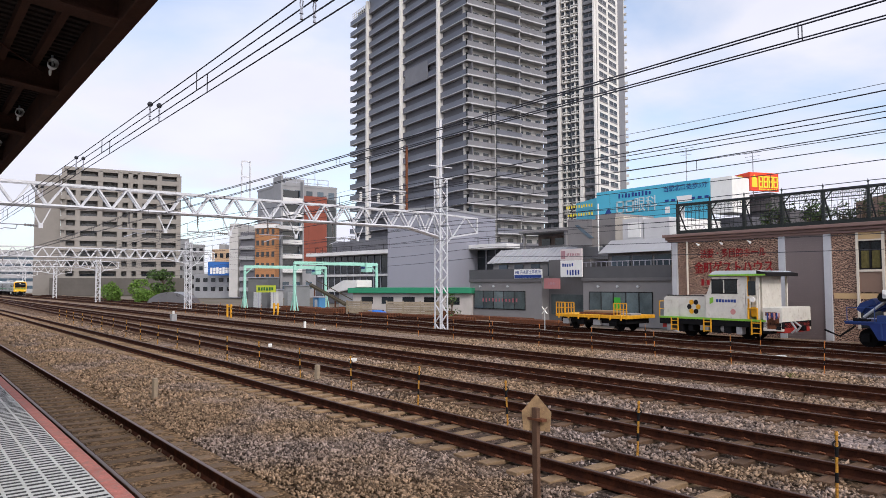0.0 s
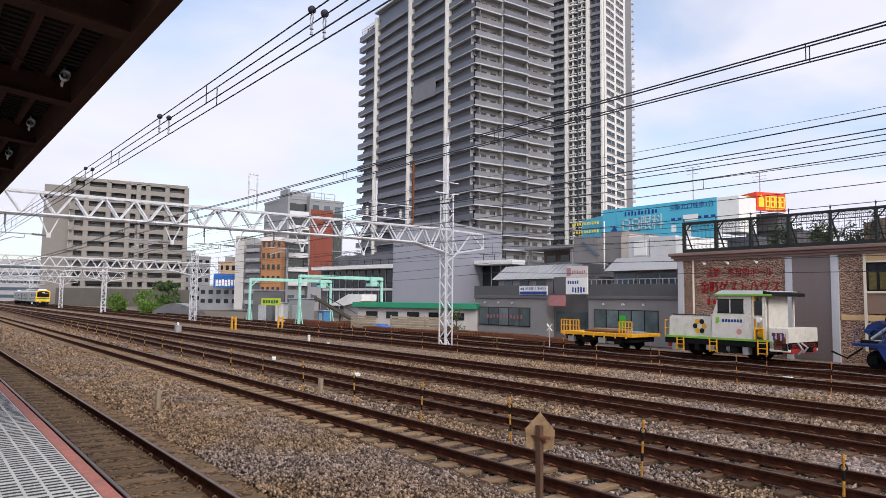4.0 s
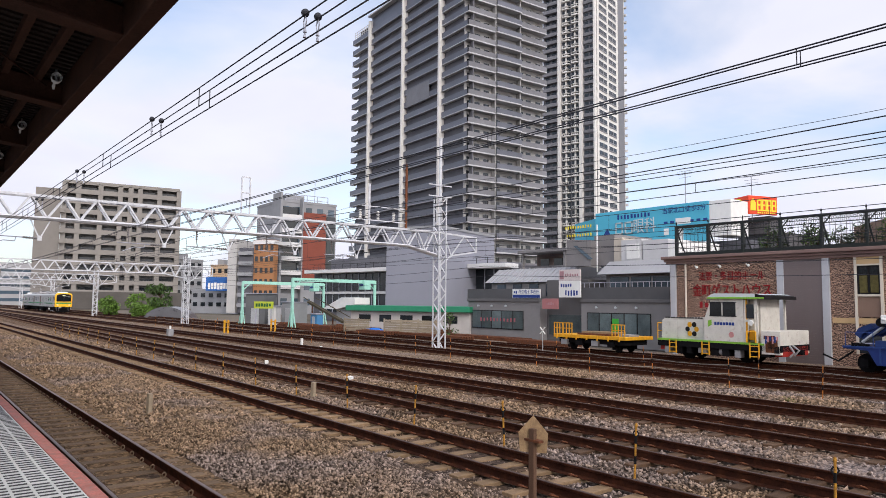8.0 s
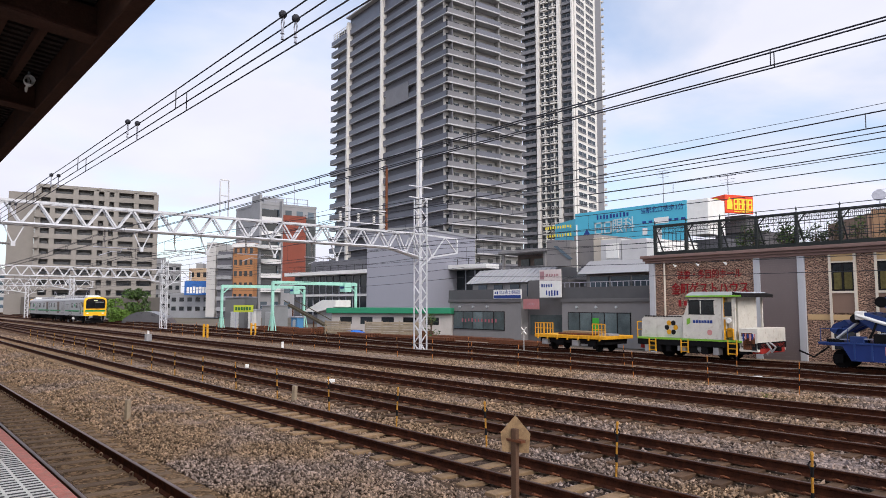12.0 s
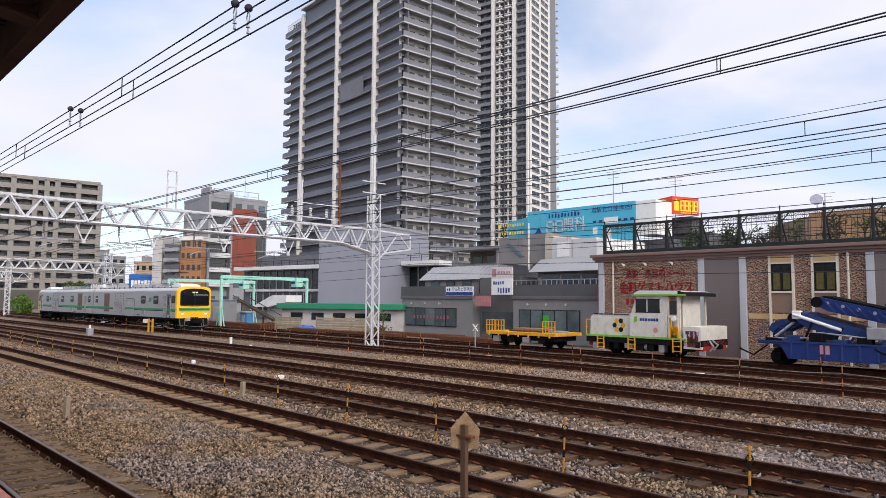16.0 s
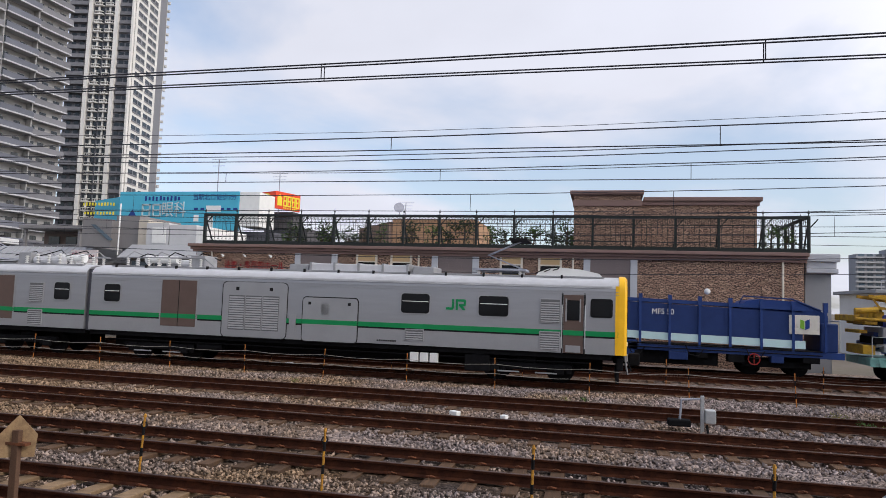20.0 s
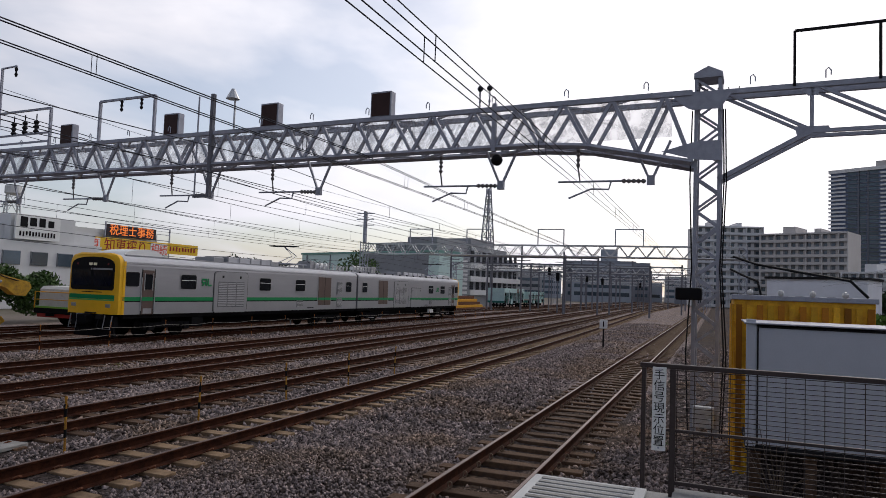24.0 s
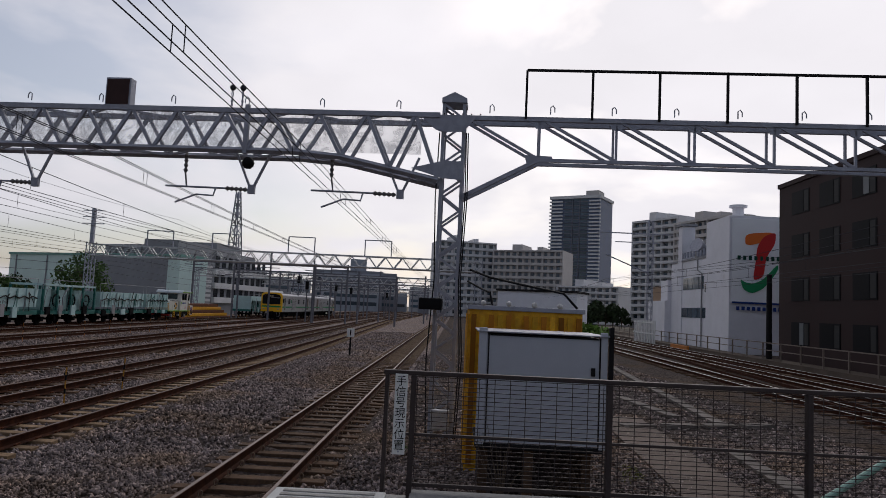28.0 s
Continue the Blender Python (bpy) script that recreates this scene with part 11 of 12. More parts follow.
    solid("orange_barrier", Geo().box(0, 4.5, -0.1, 0.1, 0, 0.6, 0.02), M_ORANGE, "low orange barrier at the street wall", "barrier", at=(60, -20.2, -0.3))
    # far housing on this side
    M_AP = mat("apartment_beige", (0.50, 0.475, 0.46), 0.8, 0, 0.2, 0.1, 0.05)
    M_AP2 = mat("apartment_pale_grey", (0.60, 0.60, 0.61), 0.8, 0, 0.2, 0.1, 0.05)
    # darker core colour paints the shade behind the balcony fronts
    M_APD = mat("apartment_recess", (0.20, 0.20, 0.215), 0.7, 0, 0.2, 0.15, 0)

    def slab_block(label, p, q, depth, h, floors, cols, wall=None):
        t = thing("apartment_block", label, "apartment block")
        m4, w = frame_at(p, q)
        wall = wall or M_AP
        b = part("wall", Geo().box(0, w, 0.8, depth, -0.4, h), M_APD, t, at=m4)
        fh, cw = h / floors, w / cols
        sl = Geo().box(0, w, 0, 0.12, 0, fh * 0.36).box(0, w, 0, 0.85, -0.1, 0.1).mesh("balcony_front", wall)
        pi = Geo().box(-0.12, 0.12, -0.02, 0.9, 0, h).mesh("pier", wall)
        gl = Geo()
        for c in range(cols):
            gl.box((c + 0.18) * cw, (c + 0.55) * cw, 0.72, 0.8, fh * 0.1, fh * 0.8)
        gl = gl.mesh("window_row", M_GLASSB)
        bk = Geo()
        for c in range(cols):
            bk.box((c + 0.6) * cw, (c + 0.98) * cw, 0.7, 0.8, 0, fh * 0.95)
        bk = bk.mesh("wall_row", wall)
        for f in range(floors):
            part("balcony_front", sl, None, b, at=pose(0, 0, f * fh))
            part("window_row", gl, None, b, at=pose(0, 0, f * fh))
            part("wall_row", bk, None, b, at=pose(0, 0, f * fh))
        for c in range(0, cols + 1, 2):
            part("pier", pi, None, b, at=pose(c * cw, 0, 0))
        for a in (-0.3, w):
            part("side_wall", Geo().box(a, a + 0.3, 0, depth, 0, h), wall, b)
        part("roof", Geo().box(-0.3, w + 0.3, 0, depth + 0.2, h, h + 0.5), wall, b)
        part("roof_box", Geo().box(w * 0.25, w * 0.4, 2, depth - 1, h + 0.5, h + 2.6), wall, b)
        part("roof_box", Geo().box(w * 0.62, w * 0.7, 2, depth - 3, h + 0.5, h + 1.8), wall, b)
        return b

    slab_block("grey-beige apartment block with balcony rows", (157.38, -49.55), (139.38, -55.44), 14, 24.80 - 0.8, 14, 10)
    slab_block("tall grey apartment end block with balconies", (169.59, -43.16), (157.20, -50.13), 22, 26.42 - 0.8, 15, 6, M_AP2)
    slab_block("grey housing block with long balconies", (234.93, 5.88), (239.62, -13.52), 14, 25.5, 11, 8, M_AP2)
    slab_block("grey housing block with long balconies", (234.67, -12.47), (225.37, -34.52), 14, 22.8, 10, 11)
    slab_block("low grey housing block", (212.70, -31.36), (199.57, -46.89), 12, 11.41 - 0.8, 6, 9, M_AP2)
    t = thing("apartment_tower", "slim dark blue apartment tower with pale edges", "apartment tower")
    p, q = (327.7, -44.3), (315.99, -65.00)
    m4, w = frame_at(p, q)
    H, n = 56.97, 34
    fh = H / n
    b = part("wall", Geo().box(0, w, 0, 20, -0.4, H), mat("tower_slate", (0.12, 0.15, 0.23), 0.5, 0, 0.2, 0.15, 0), t, at=m4)
    fl = Geo().box(-0.6, w * 0.25, -0.9, 0, 0, fh * 0.42).box(w * 0.80, w + 0.6, -0.9, 0, 0, fh * 0.42).mesh("balcony", M_SLABW)
    thin = Geo().box(w * 0.25, w * 0.80, -0.25, 0, 0, fh * 0.16).mesh("floor_edge", M_TOWERR)
    win = Geo().box(w * 0.28, w * 0.42, -0.1, 0, 0, fh * 0.6).box(w * 0.47, w * 0.57, -0.1, 0, 0, fh * 0.6).box(w * 0.62, w * 0.76, -0.1, 0, 0, fh * 0.6).mesh("window", M_GLASSB)
    for f in range(n):
        part("balcony", fl, None, b, at=pose(0, 0, f * fh))
        part("floor_edge", thin, None, b, at=pose(0, 0, f * fh))
        part("window", win, None, b, at=pose(0, 0, f * fh + fh * 0.3))
    for x in (0.44, 0.59):
        part("dark_strip", Geo().box(w * x, w * (x + 0.025), -0.4, 0, 0, H), M_TOWERP, b)
    part("roof_rim", Geo().box(-0.6, w + 0.6, -0.9, 20, H, H + 1.4), M_SLABW, b)
    part("roof_box", Geo().box(w * 0.72, w * 0.98, 0, 8, H + 1.4, H + 3.6), M_AP, b)
    # low shed with windows beyond the container, far trees and cars
    t = thing("far_store", "white low building with a dark roof far down the street", "building")
    m4, w = frame_at((119.77, -7.35), (114.24, -20.12))
    b = part("wall", Geo().box(0, w, 0, 8, -0.4, 6.05), M_WB, t, at=m4)
    for k in range(5):
        part("window", Geo().box(2 + k * 2.2, 3.2 + k * 2.2, -0.06, 0, 2.4, 3.4), M_GLASS, b)
    part("roof_edge", Geo().box(-0.3, w + 0.3, -0.3, 8, 6.05, 6.05 + 0.35), M_DARK, b)
    for k, p in enumerate(((147.16, -29.04), (152.73, -31.77), (158.26, -34.60), (163.75, -37.54), (169.14, -40.84))):
        tree("distant dark street tree by the road", (*p, -0.4), 4.6 + k % 2, 2.4, 60 + k, M_LEAFD, 0.1, 40, 0.5)
    g = leaf_cloud([((x, -17.5 - 0.1 * (x - 80), 0.1), 1.2) for x in range(84, 120, 3)], 60, 0.4, np.random.default_rng(9))
    ob = raw_part("verge_grass", g, M_LEAFB, None)
    tagged(ob, "bright green verge grass beside the tracks", "grass", kind="stuff")


def bars_y(y0, y1, z0, z1, n, dx=0.02):
    g = Geo()
    w = (y1 - y0) / n
    for k in range(n):
        g.box(-0.14 - dx, -0.085, y0 + k * w, y0 + k * w + w * 0.72, z0, z1)
    return g


M_WINL = mat("pale_window", (0.16, 0.17, 0.18), 0.4, 0, 1, 0.1, 0, spec=0.1)
street_side()


# ---- far side beyond the works siding, looking on ----
def right_side():
    M_WH = mat("white_office_wall", (0.60, 0.60, 0.60), 0.75, 0, 0.5, 0.07, 0.05)
    t = thing("white_office", "white two-storey office with a roof sign", "office building")
    b = part("wall", Geo().box(33.5, 49, 55, 66, -0.4, 5.4), M_WH, t)
    part("upper_wall", Geo().box(34.6, 49, 56.0, 68, 5.4, 6.75), M_WH, b)
    part("sign_house", Geo().box(39.9, 46.1, 55.2, 60, 5.4, 7.64), M_WH, b)
    for k in range(4):
        f = part("window", Geo().box(36.6 + k * 2.55, 38.2 + k * 2.55, 54.9, 55, 3.3, 4.5), M_GREYW, b)
        part("pane", Geo().box(36.65 + k * 2.55, 38.15 + k * 2.55, 54.86, 54.9, 3.35, 4.45), M_GLASSB, f)
    s = thing("roof_sign", "white sign board with black characters", "sign", at=(42.15, 55.0, 5.5))
    part("board", Geo().box(-2.1, 2.1, -0.2, 0, 0, 2.15, 0.01), M_WHITE, s)
    bar_row(-1.75, 1.75, 1.05, 1.95, 4, -0.23, -0.2, M_BLACK, s, 2, 0.25)
    bar_row(-1.75, 1.75, 0.25, 0.75, 12, -0.23, -0.2, M_BLACK, s, 3, 0.4)
    t = thing("sign_building", "pale office with long yellow advertising boards", "office building")
    b = part("wall", Geo().box(50, 70, 60, 70, -0.4, 4.6), M_WH, t)
    for k in range(7):
        part("window", Geo().box(50.8 + k * 2.6, 52.2 + k * 2.6, 59.94, 60, 2.6, 3.9), M_GLASSB, b)
    part("roof_box", Geo().box(50.5, 62, 61, 66, 4.6, 7.6), M_WH, b)
    M_Y2 = mat("board_yellow", (0.72, 0.45, 0.03), 0.55, 0, 1, 0.06, 0)
    M_MAR = mat("board_maroon", (0.28, 0.02, 0.02), 0.55, 0, 1, 0.06, 0)
    s = thing("yellow_sign", "long yellow advertising board with maroon characters", "billboard", at=(0, 59.9, 0))
    bd = part("board", Geo().box(49.95, 62.4, -0.2, 0, 4.85, 6.7, 0.02), M_Y2, s)
    part("tail_board", Geo().box(62.5, 67.5, -0.1, 0.1, 5.5, 6.75, 0.02), M_Y2, s)
    letters("sign_writing", "知恵搾り", 1.6, M_MAR, bd, pose(56.35, -0.21, 5.78) @ FRONT, 0.01, 0.92, "maroon characters")
    part("white_badge", Geo().box(59.75, 62.3, -0.24, -0.2, 5.05, 6.55, 0.02).box(50.25, 52.9, -0.24, -0.2, 5.05, 6.55, 0.02), M_WHITE, bd)
    letters("sign_writing", "相続", 1.3, M_REDS, bd, pose(61.02, -0.25, 5.78) @ FRONT, 0.01, 0.95, "red characters")
    letters("sign_writing", "決算", 1.3, M_REDS, bd, pose(51.6, -0.25, 5.78) @ FRONT, 0.01, 0.95, "red characters")
    bar_row(62.8, 67.2, 5.8, 6.4, 9, -0.14, -0.1, M_MAR, s, 4, 0.45)
    s = thing("light_board", "dark rooftop light board with glowing orange characters in a frame", "billboard", at=(0, 60.5, 0))
    part("board", Geo().box(54.3, 61.2, -0.1, 0.1, 6.95, 8.2, 0.02), mat("dark_board", (0.03, 0.02, 0.025), 0.5, 0, 1, 0.1, 0), s)
    letters("sign_writing", "税理士事務", 1.25, lamp_glow("orange_diodes", (1.0, 0.22, 0.03), 1.1), s, pose(57.75, -0.11, 7.57) @ FRONT, 0.01, 1.0, "glowing orange characters")
    part("frame", Geo().beam((54.2, 0, 4.5), (54.2, 0, 8.45), 0.12).beam((63.4, 0, 4.5), (63.4, 0, 8.45), 0.12).beam((54.2, 0, 8.4), (63.4, 0, 8.4), 0.1).beam((61.3, 0, 7.0), (63.4, 0, 7.0), 0.1).beam((61.3, 0, 7.7), (63.4, 0, 7.7), 0.06), M_GALV2, s)
    # hedge and trees
    rng = np.random.default_rng(77)
    lob = [((24 + k * 1.6, 40 + rng.uniform(-0.8, 0.8), rng.uniform(0.6, 2.5)), rng.uniform(0.9, 1.5)) for k in range(26)]
    ob = raw_part("hedge", leaf_cloud(lob, 950, 0.15, rng), M_LEAF, None)
    tagged(ob, "overgrown green hedge behind the works siding", "hedge", kind="stuff")
    for k, (x, y, h, r, m) in enumerate(((56.0, 48, 4.8, 2.0, M_LEAFD), (60.5, 48, 5.4, 2.4, M_LEAFD), (64, 47, 5.0, 2.2, M_LEAFD), (52, 46, 3.8, 1.7, M_LEAF), (70, 52, 4.6, 2.0, M_LEAFD), (80, 52, 4.4, 2.2, M_LEAFD), (76, 42, 7.2, 3.0, M_LEAF), (81, 43, 6.4, 2.6, M_LEAF))):
        tree("dark green bushy tree beside the siding", (x, y, -0.4), h, r, 90 + k, m, 0.15, 70, 0.22)
    # mint warehouse and office
    M_MINTD = mat("mint_parapet", (0.20, 0.36, 0.31), 0.7, 0, 0.4, 0.08, 0)
    M_MW = mat("mint_warehouse", (0.60, 0.74, 0.69), 0.75, 0, 0.3, 0.06, 0.05)
    t = thing("warehouse", "large pale mint windowless warehouse", "warehouse")
    m4, w = frame_at((124, 82), (107.5, 43.8))
    b = part("wall", Geo().box(0, w, 0, 6, -0.4, 8.7), M_MW, t, at=m4)
    part("parapet", Geo().box(-0.2, w + 0.2, -0.2, 6, 8.7, 9.1), M_MINTD, b)
    for k in range(9):
        part("roof_unit", Geo().box(w * 0.5 + k * 1.5, w * 0.5 + 1.1 + k * 1.5, 3, 6, 9.1, 11.0, 0.05), M_GREYB, b)
    for k in range(5):
        part("downpipe", Geo().rod([(2 + k * w / 5, -0.12, 0), (2 + k * w / 5, -0.12, 8.6)], 0.12, 6), M_GREYW, b)
    t = thing("works_office", "grey banded works office with roof screens", "office building")
    m4, w = frame_at((108.2, 43.6), (142, 39.5))
    b = part("wall", Geo().box(0, w, 0, 16, -0.4, 8.6), M_GREYW, t, at=m4)
    for f in range(3):
        part("band", Geo().box(w * 0.3, w + 0.4, -0.6, 0, 1.6 + f * 2.5, 2.6 + f * 2.5, 0.03), M_WH, b)
        for k in range(9):
            part("window", PANE, M_GLASSB, b, at=pose(w * 0.32 + k * w * 0.075, -0.05, 2.7 + f * 2.4 - 0.3))
    for k in range(9):
        part("louvre", Geo().box(w * 0.02, w * 0.28, -0.25, 0, 1.0 + k * 0.8, 1.45 + k * 0.8), M_WH, b)
    part("roof_screen", Geo().box(w * 0.05, w * 0.4, 2, 8, 8.6, 11.6, 0.05), M_GREYW, b)
    part("roof_deck", Geo().box(w * 0.45, w * 0.95, 2, 10, 8.6, 11.0).box(w * 0.5, w * 0.8, 3, 9, 11.0, 12.6), M_GREYW, b)
    p = thing("radio_tower", "tall red and white lattice radio tower", "radio tower", at=(180.5, 59.3, 0))
    for k in range(10):
        z0, z1 = 8 + k * 2.3, 10.3 + k * 2.3
        r0, r1 = 2.4 * (1 - k / 13), 2.4 * (1 - (k + 1) / 13)
        g = Geo()
        for a in range(4):
            c, s, c2, s2 = math.cos(a * 1.571 + 0.5), math.sin(a * 1.571 + 0.5), math.cos(a * 1.571 + 2.07), math.sin(a * 1.571 + 2.07)
            g.beam((r0 * c, r0 * s, z0), (r1 * c, r1 * s, z1), 0.3).beam((r0 * c, r0 * s, z0), (r1 * c2, r1 * s2, z1), 0.18).beam((r0 * c, r0 * s, z0), (r0 * c2, r0 * s2, z0), 0.18)
        part("tower_section", g, M_GALV2 if k % 2 else M_GREYW, p)
    part("base_block", Geo().box(-5, 5, -5, 5, -0.4, 8), M_GREYW, p)
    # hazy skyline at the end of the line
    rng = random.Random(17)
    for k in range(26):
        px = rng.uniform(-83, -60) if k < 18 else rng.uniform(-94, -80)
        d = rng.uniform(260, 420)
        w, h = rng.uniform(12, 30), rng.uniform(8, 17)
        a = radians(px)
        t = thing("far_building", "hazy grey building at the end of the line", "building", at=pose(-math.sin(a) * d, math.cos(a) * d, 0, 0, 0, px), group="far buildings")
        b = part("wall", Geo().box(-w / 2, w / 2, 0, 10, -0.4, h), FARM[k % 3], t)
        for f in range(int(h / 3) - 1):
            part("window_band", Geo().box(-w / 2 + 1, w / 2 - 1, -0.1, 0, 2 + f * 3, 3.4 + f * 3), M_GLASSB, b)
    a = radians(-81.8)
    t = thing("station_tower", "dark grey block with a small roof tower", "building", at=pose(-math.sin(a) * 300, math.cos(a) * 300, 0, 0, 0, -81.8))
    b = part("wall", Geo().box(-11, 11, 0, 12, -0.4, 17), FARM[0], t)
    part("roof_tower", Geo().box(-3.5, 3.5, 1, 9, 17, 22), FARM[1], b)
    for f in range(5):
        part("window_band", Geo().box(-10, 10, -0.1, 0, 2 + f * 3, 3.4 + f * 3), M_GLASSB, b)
    # line-side poles and colour-light signals
    for k, (x, y, h) in enumerate(((92, 20, 6.0), (100, 23, 7.0), (118, 18, 6.0), (126, 22, 6.5), (150, 15, 6))):
        p = thing("signal_post", "dark line-side post with signal heads", "signal post", at=(x, y, -0.4), group="signal posts")
        part("post", Geo().rod([(0, 0, 0), (0, 0, h)], 0.09, 8), M_FARPOLE, p)
        part("signal_head", Geo().box(-0.15, 0.15, -0.22, 0.22, h - 1.4, h - 0.3, 0.05), M_BLACK, p)
    p = thing("distance_post", "white numbered board on a slim post", "track sign", at=(36.3, 5.4, -0.25))
    part("post", Geo().box(-0.04, 0.04, -0.04, 0.04, 0, 1.3), M_DARK, p)
    part("board", Geo().box(-0.07, -0.04, -0.2, 0.2, 1.1, 1.55, 0.01), M_WHITE, p)
    part("mark", Geo().box(-0.08, -0.07, -0.03, 0.03, 1.18, 1.47), M_BLACK, p)
    # small roof house seen past the brick hall
    t = thing("apartment_slab", "distant grey apartment slab with balconies and a stair tower", "apartment building", at=(155.6, 480, 0), group="far buildings")
    b = part("wall", Geo().box(0, 17, 0, 14, -0.4, 41), FARM[0], t)
    part("stair_tower", Geo().box(17, 21.5, -2.2, 12, -0.4, 44), FARM[0], b)
    for f in range(13):
        part("balcony", Geo().box(-0.6, 15.5, -1.8, 0, 1.5 + f * 3.05, 2.7 + f * 3.05), FARM[2], b)
        for c in range(3):
            part("window", Geo().box(1.2 + c * 5, 4.6 + c * 5, -0.15, 0, 2.75 + f * 3.05, 4.4 + f * 3.05), M_GLASSB, b)
    t = thing("pale_house", "low pale house with a flat eave and wide windows", "house", at=(18.3, 52, 0))
    b = part("wall", Geo().box(0, 5.5, 0, 8, -0.4, 4.1), M_WH, t)
    part("roof", Geo().box(-0.4, 5.9, -0.5, 8.3, 4.1, 4.35, 0.03), M_GREYW, t)
    for c in (1.9, 3.3):
        w = part("window", Geo().box(c, c + 1.3, -0.06, 0, 2.75, 3.75), M_WHITE, b)
        part("pane", Geo().box(c + 0.06, c + 1.24, -0.09, -0.06, 2.8, 3.7), M_DKPANE, w)
    for c in range(7):
        part("roof_rail", Geo().beam((0.5 + c * 0.5, 1, 4.35), (0.5 + c * 0.5, 1, 5.0), 0.04), M_GALV2, t)
    part("roof_rail", Geo().beam((0.5, 1, 5.0), (3.5, 1, 5.0), 0.05), M_GALV2, t)
    t = thing("red_roof_house", "small white house with a brown-red ribbed roof", "house", at=(24.3, 50.5, 0))
    b = part("wall", Geo().box(0, 4.4, 0, 6, -0.4, 3.75), M_WH, t)
    M_RROOF = mat("brown_red_roof", (0.125, 0.030, 0.024), 0.6, 0, 1, 0.15, 0.05)
    r = part("roof", Geo().prism([(-0.4, 3.72), (3.0, 4.75), (6.4, 3.72), (6.4, 3.6), (-0.4, 3.6)], -0.4, 4.7, "x"), M_RROOF, t)
    for c in range(11):
        part("rib", Geo().beam((-0.35 + c * 0.5, -0.4, 3.75), (-0.35 + c * 0.5, 3.0, 4.78), 0.05), M_RROOF, r)
    for c in (0.5, 2.6):
        w = part("window", Geo().box(c, c + 1.35, -0.06, 0, 2.3, 3.45), M_WHITE, b)
        part("pane", Geo().box(c + 0.06, c + 1.29, -0.09, -0.06, 2.36, 3.4), M_DKPANE, w)
    t = thing("white_cube_house", "white cubic three-storey house with roof rails", "house", at=(24.6, 58, 0))
    b = part("wall", Geo().box(0, 3.7, 0, 7, -0.4, 6.68), M_WH, t)
    part("lower_wing", Geo().box(-0.8, 0, 0.5, 6, -0.4, 4.9), M_WH, b)
    w = part("window", Geo().box(0.5, 0.95, -0.06, 0, 5.1, 5.9), M_GREYW, b)
    part("pane", Geo().box(0.54, 0.91, -0.08, -0.06, 5.15, 5.85), M_DKPANE, w)
    for c in range(5):
        part("roof_rail", Geo().beam((0.2 + c * 0.8, 0.3, 6.68), (0.2 + c * 0.8, 0.3, 7.1), 0.04), M_GALV2, t)
    part("roof_vent", Geo().box(1.6, 2.6, 1, 2, 6.68, 7.2, 0.03), M_GREYB, t)
    t = thing("grey_terrace", "grey terraced house with balcony rails", "house", at=(28.7, 62, 0))
    b = part("wall", Geo().box(0, 6, 0, 8, -0.4, 5.6), M_GREYW, t)
    part("roof", Geo().prism([(-0.4, 5.6), (1.5, 6.3), (6.4, 6.7), (6.4, 5.6)], -0.4, 8), M_GREYW, t)
    for f in range(2):
        part("balcony_rail", Geo().beam((0, -0.9, 5.1 - f * 1.3), (5.8, -0.9, 5.1 - f * 1.3), 0.06), M_GALV2, b)
        part("balcony", Geo().box(0, 5.8, -1, 0, 4.1 - f * 1.3, 4.3 - f * 1.3), M_WH, b)
    for c in range(9):
        part("baluster", Geo().beam((0.1 + c * 0.7, -0.9, 4.3), (0.1 + c * 0.7, -0.9, 5.1), 0.04), M_GALV2, b)
    p = thing("utility_pole", "grey utility pole with transformers and cross-arms", "utility pole", at=(21.8, 48, -0.4), group="utility poles")
    part("pole", Geo().rod([(0, 0, 0), (0, 0, 6.7)], [0.16, 0.11], 10), M_FARPOLE, p)
    for z in (6.3, 5.5, 4.9):
        part("cross_arm", Geo().beam((-0.7, 0, z), (1.1, 0, z - 0.12), 0.08), M_FARPOLE, p)
    for dx in (-0.4, 0.4):
        part("transformer", Geo().rod([(dx, -0.2, 3.5), (dx, -0.2, 3.6), (dx, -0.2, 4.25), (dx, -0.2, 4.35)], [0.2, 0.26, 0.26, 0.12], 12), M_GREYB, p)
    p = thing("water_tower", "white round water tank on a lattice tower", "water tower", at=(108, 150, 0))
    for k in range(4):
        a = k * math.pi / 2 + 0.4
        part("leg", Geo().beam((3.6 * math.cos(a), 3.6 * math.sin(a), -0.4), (1.5 * math.cos(a), 1.5 * math.sin(a), 20.5), 0.22), M_GALV, p)
        c2 = a + math.pi / 2
        g = Geo()
        for q in range(5):
            r0, r1 = 3.6 - q * 0.42, 3.18 - q * 0.42
            g.beam((r0 * math.cos(a), r0 * math.sin(a), q * 4.1), (r1 * math.cos(c2), r1 * math.sin(c2), q * 4.1 + 4.1), 0.12).beam((r0 * math.cos(c2), r0 * math.sin(c2), q * 4.1), (r1 * math.cos(a), r1 * math.sin(a), q * 4.1 + 4.1), 0.12)
        part("bracing", g, M_GALV, p)
    part("tank", Geo().rod([(0, 0, 20.4), (0, 0, 20.8), (0, 0, 22.3), (0, 0, 22.7)], [1.2, 1.75, 1.75, 1.5], 20), M_WH, p)


FARM = [mat("far_grey", (0.24, 0.25, 0.28), 0.8, 0, 0.2, 0.1, 0), mat("far_blue_grey", (0.32, 0.35, 0.39), 0.8, 0, 0.2, 0.1, 0), mat("far_pale", (0.36, 0.36, 0.37), 0.8, 0, 0.2, 0.1, 0)]
right_side()


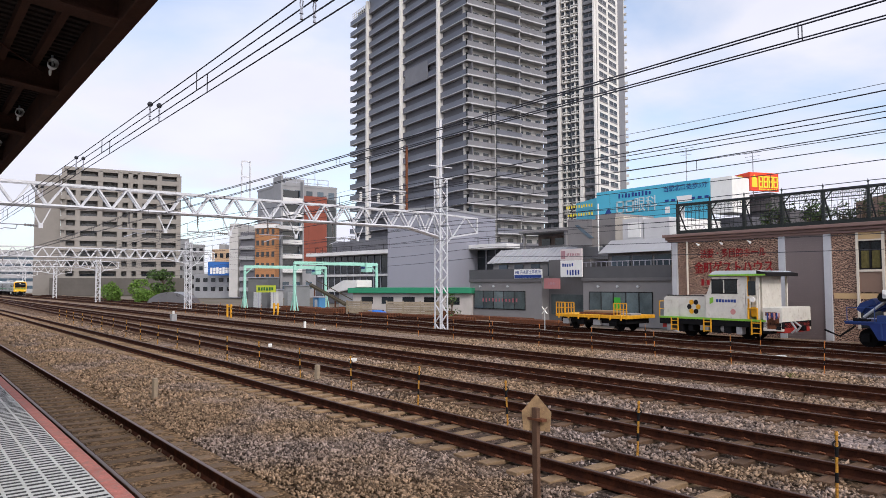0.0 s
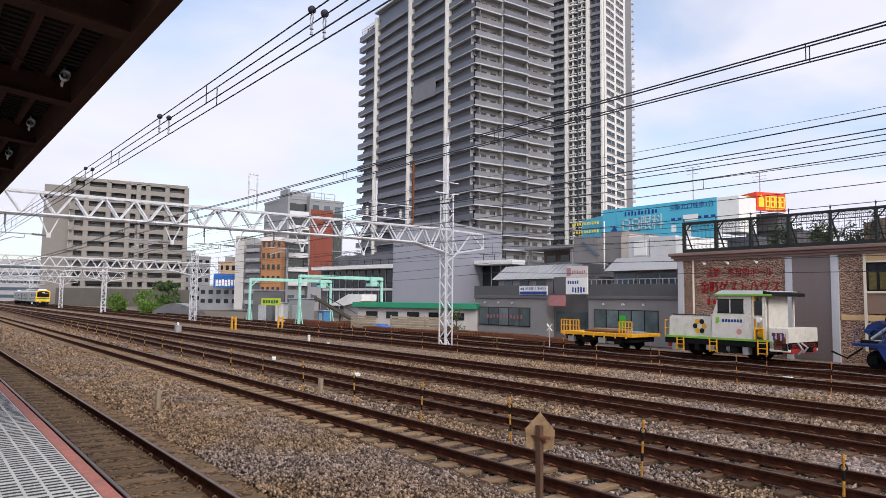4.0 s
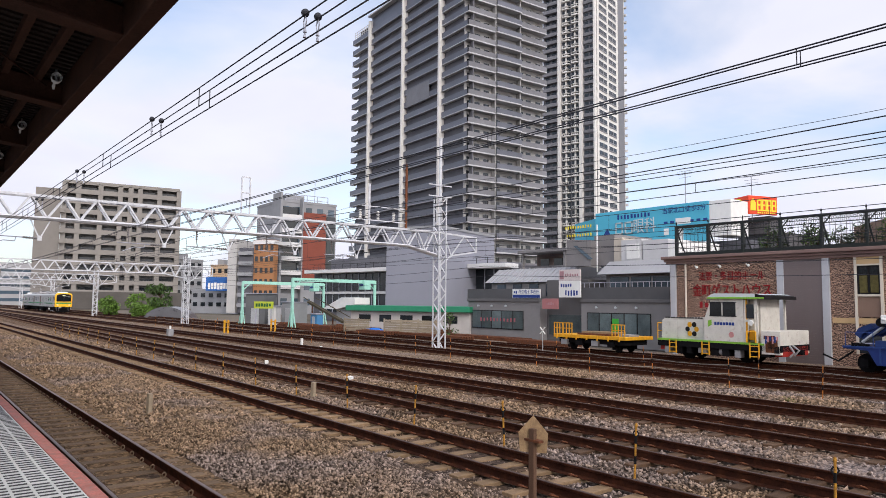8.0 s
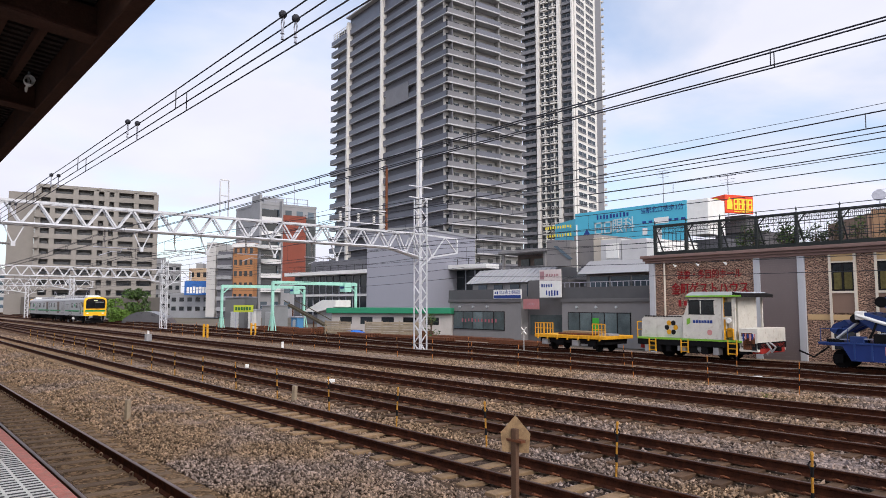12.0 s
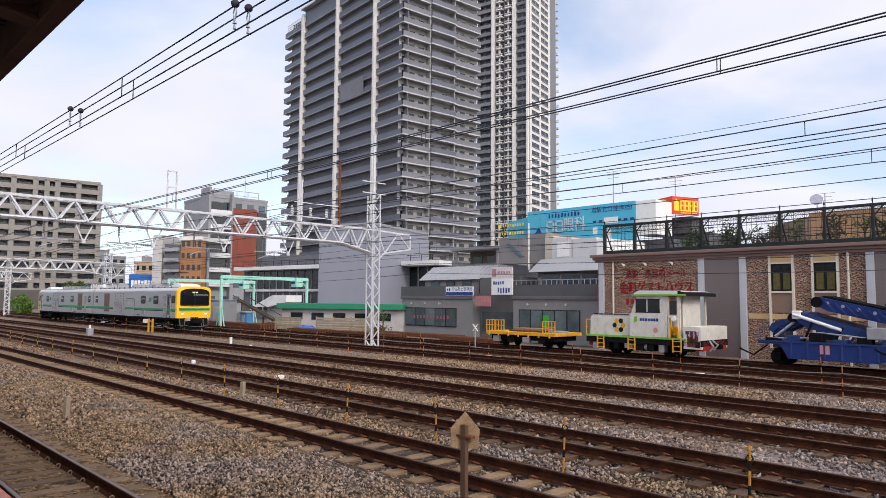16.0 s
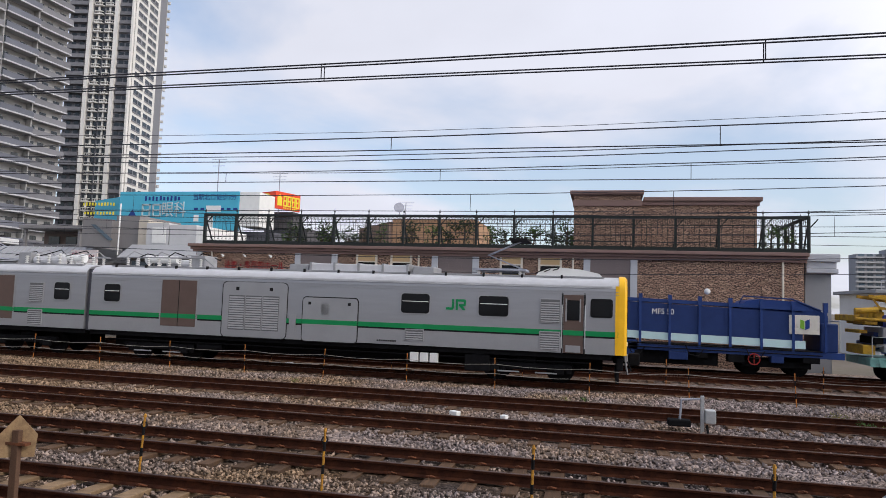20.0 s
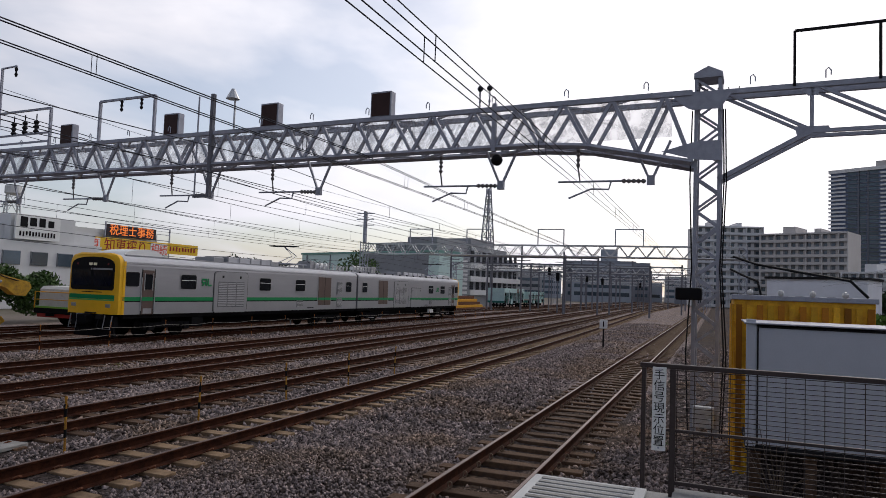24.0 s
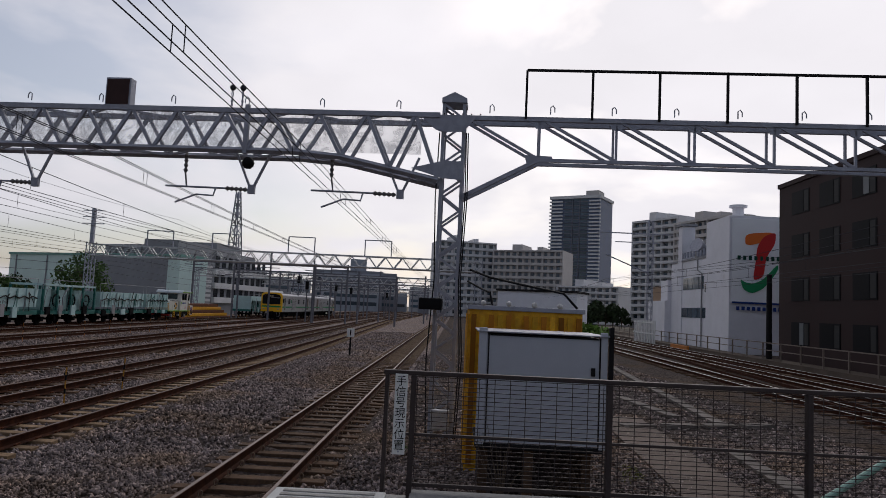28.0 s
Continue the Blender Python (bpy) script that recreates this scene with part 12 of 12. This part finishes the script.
def roof_garden():
    z = 5.42
    rng = random.Random(12)
    for k in range(20):
        x = -18.5 + k * 1.0 + rng.uniform(-0.3, 0.3)
        m = M_LEAFD if k % 3 else M_LEAF
        tree("small dark garden pine on the hall roof", (x, 37.6 + rng.uniform(-0.4, 0.6), z), rng.uniform(1.2, 1.9), rng.uniform(0.5, 0.8), 130 + k, m, 0.1, 420, 0.07, "roof_shrub", 0.25)
    for x in (8.3, 9.0, -1.9):
        tree("small dark garden shrub on the hall roof", (x, 37.4, z), 2.0 if x < 0 else 1.5, 0.6, int(150 + x), M_LEAF, 0.05, 420, 0.07, "roof_shrub", 0.3)
    block("tan_house", "tan brick building behind the roof garden", "building", (-18.99, 60), (-11.12, 60), 8, 9.97, mat("tan_brick", (0.36, 0.22, 0.13), 0.8, 0, 0.5, 0.1, 0.1), roof=False)
    block("brown_house", "brown building behind the roof garden", "building", (-19.27, 60), (-16.91, 62), 8, 9.68, mat("brown_house_wall", (0.25, 0.17, 0.13), 0.8, 0, 0.5, 0.1, 0.1), roof=False)


roof_garden()
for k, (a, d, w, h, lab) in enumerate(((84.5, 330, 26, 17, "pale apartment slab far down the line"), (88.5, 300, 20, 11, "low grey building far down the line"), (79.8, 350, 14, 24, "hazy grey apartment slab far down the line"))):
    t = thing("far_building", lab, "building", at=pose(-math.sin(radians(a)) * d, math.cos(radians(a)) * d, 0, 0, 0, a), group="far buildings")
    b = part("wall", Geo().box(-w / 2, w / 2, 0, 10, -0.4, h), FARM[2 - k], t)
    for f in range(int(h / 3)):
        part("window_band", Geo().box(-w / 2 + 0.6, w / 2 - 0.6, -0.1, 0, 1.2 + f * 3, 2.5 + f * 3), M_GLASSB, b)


# ---- motion of the train ----
FRONT_X = [(0.0, -202.4), (1.5, -192.9), (3.0, -182.9), (4.5, -171.4), (6.0, -158.6), (8.0, -140.7), (9.5, -126.7), (11.0, -112.0), (12.5, -95.4), (14.0, -77.6), (15.5, -59.3), (17.0, -40.2), (18.5, -20.0), (20.0, 0.85), (21.0, 15.25), (22.0, 29.85), (22.5, 37.35), (23.5, 52.9), (24.5, 69.6), (25.0, 78.1), (26.0, 95.4), (27.0, 112.8), (28.0, 130.4)]


def motions():
    def rows(mid, turn):
        out = []
        for t, fx in FRONT_X:
            x = fx + mid
            a = math.degrees(math.atan2(track_y(5, x + 7) - track_y(5, x - 7), 14))
            out.append((t, pose(x, track_y(5, x), 0.0, 0, 0, a + turn)))
        return out
    walk(CAR_A, rows(-9.95, 0))
    walk(CAR_B, rows(-30.1, 180))
    # wheels roll with the way run
    ts, fx = zip(*FRONT_X)
    steps = [k / 30 for k in range(841)]
    for ws, sign in ((WHEELS_A, 1), (WHEELS_B, -1)):
        for w in ws:
            x, y, z = w.location
            walk(w, [(t, pose(x, y, z, 0, sign * math.degrees(float(np.interp(t, ts, fx)) / 0.43), 0)) for t in steps])


scatter_stones()
motions()
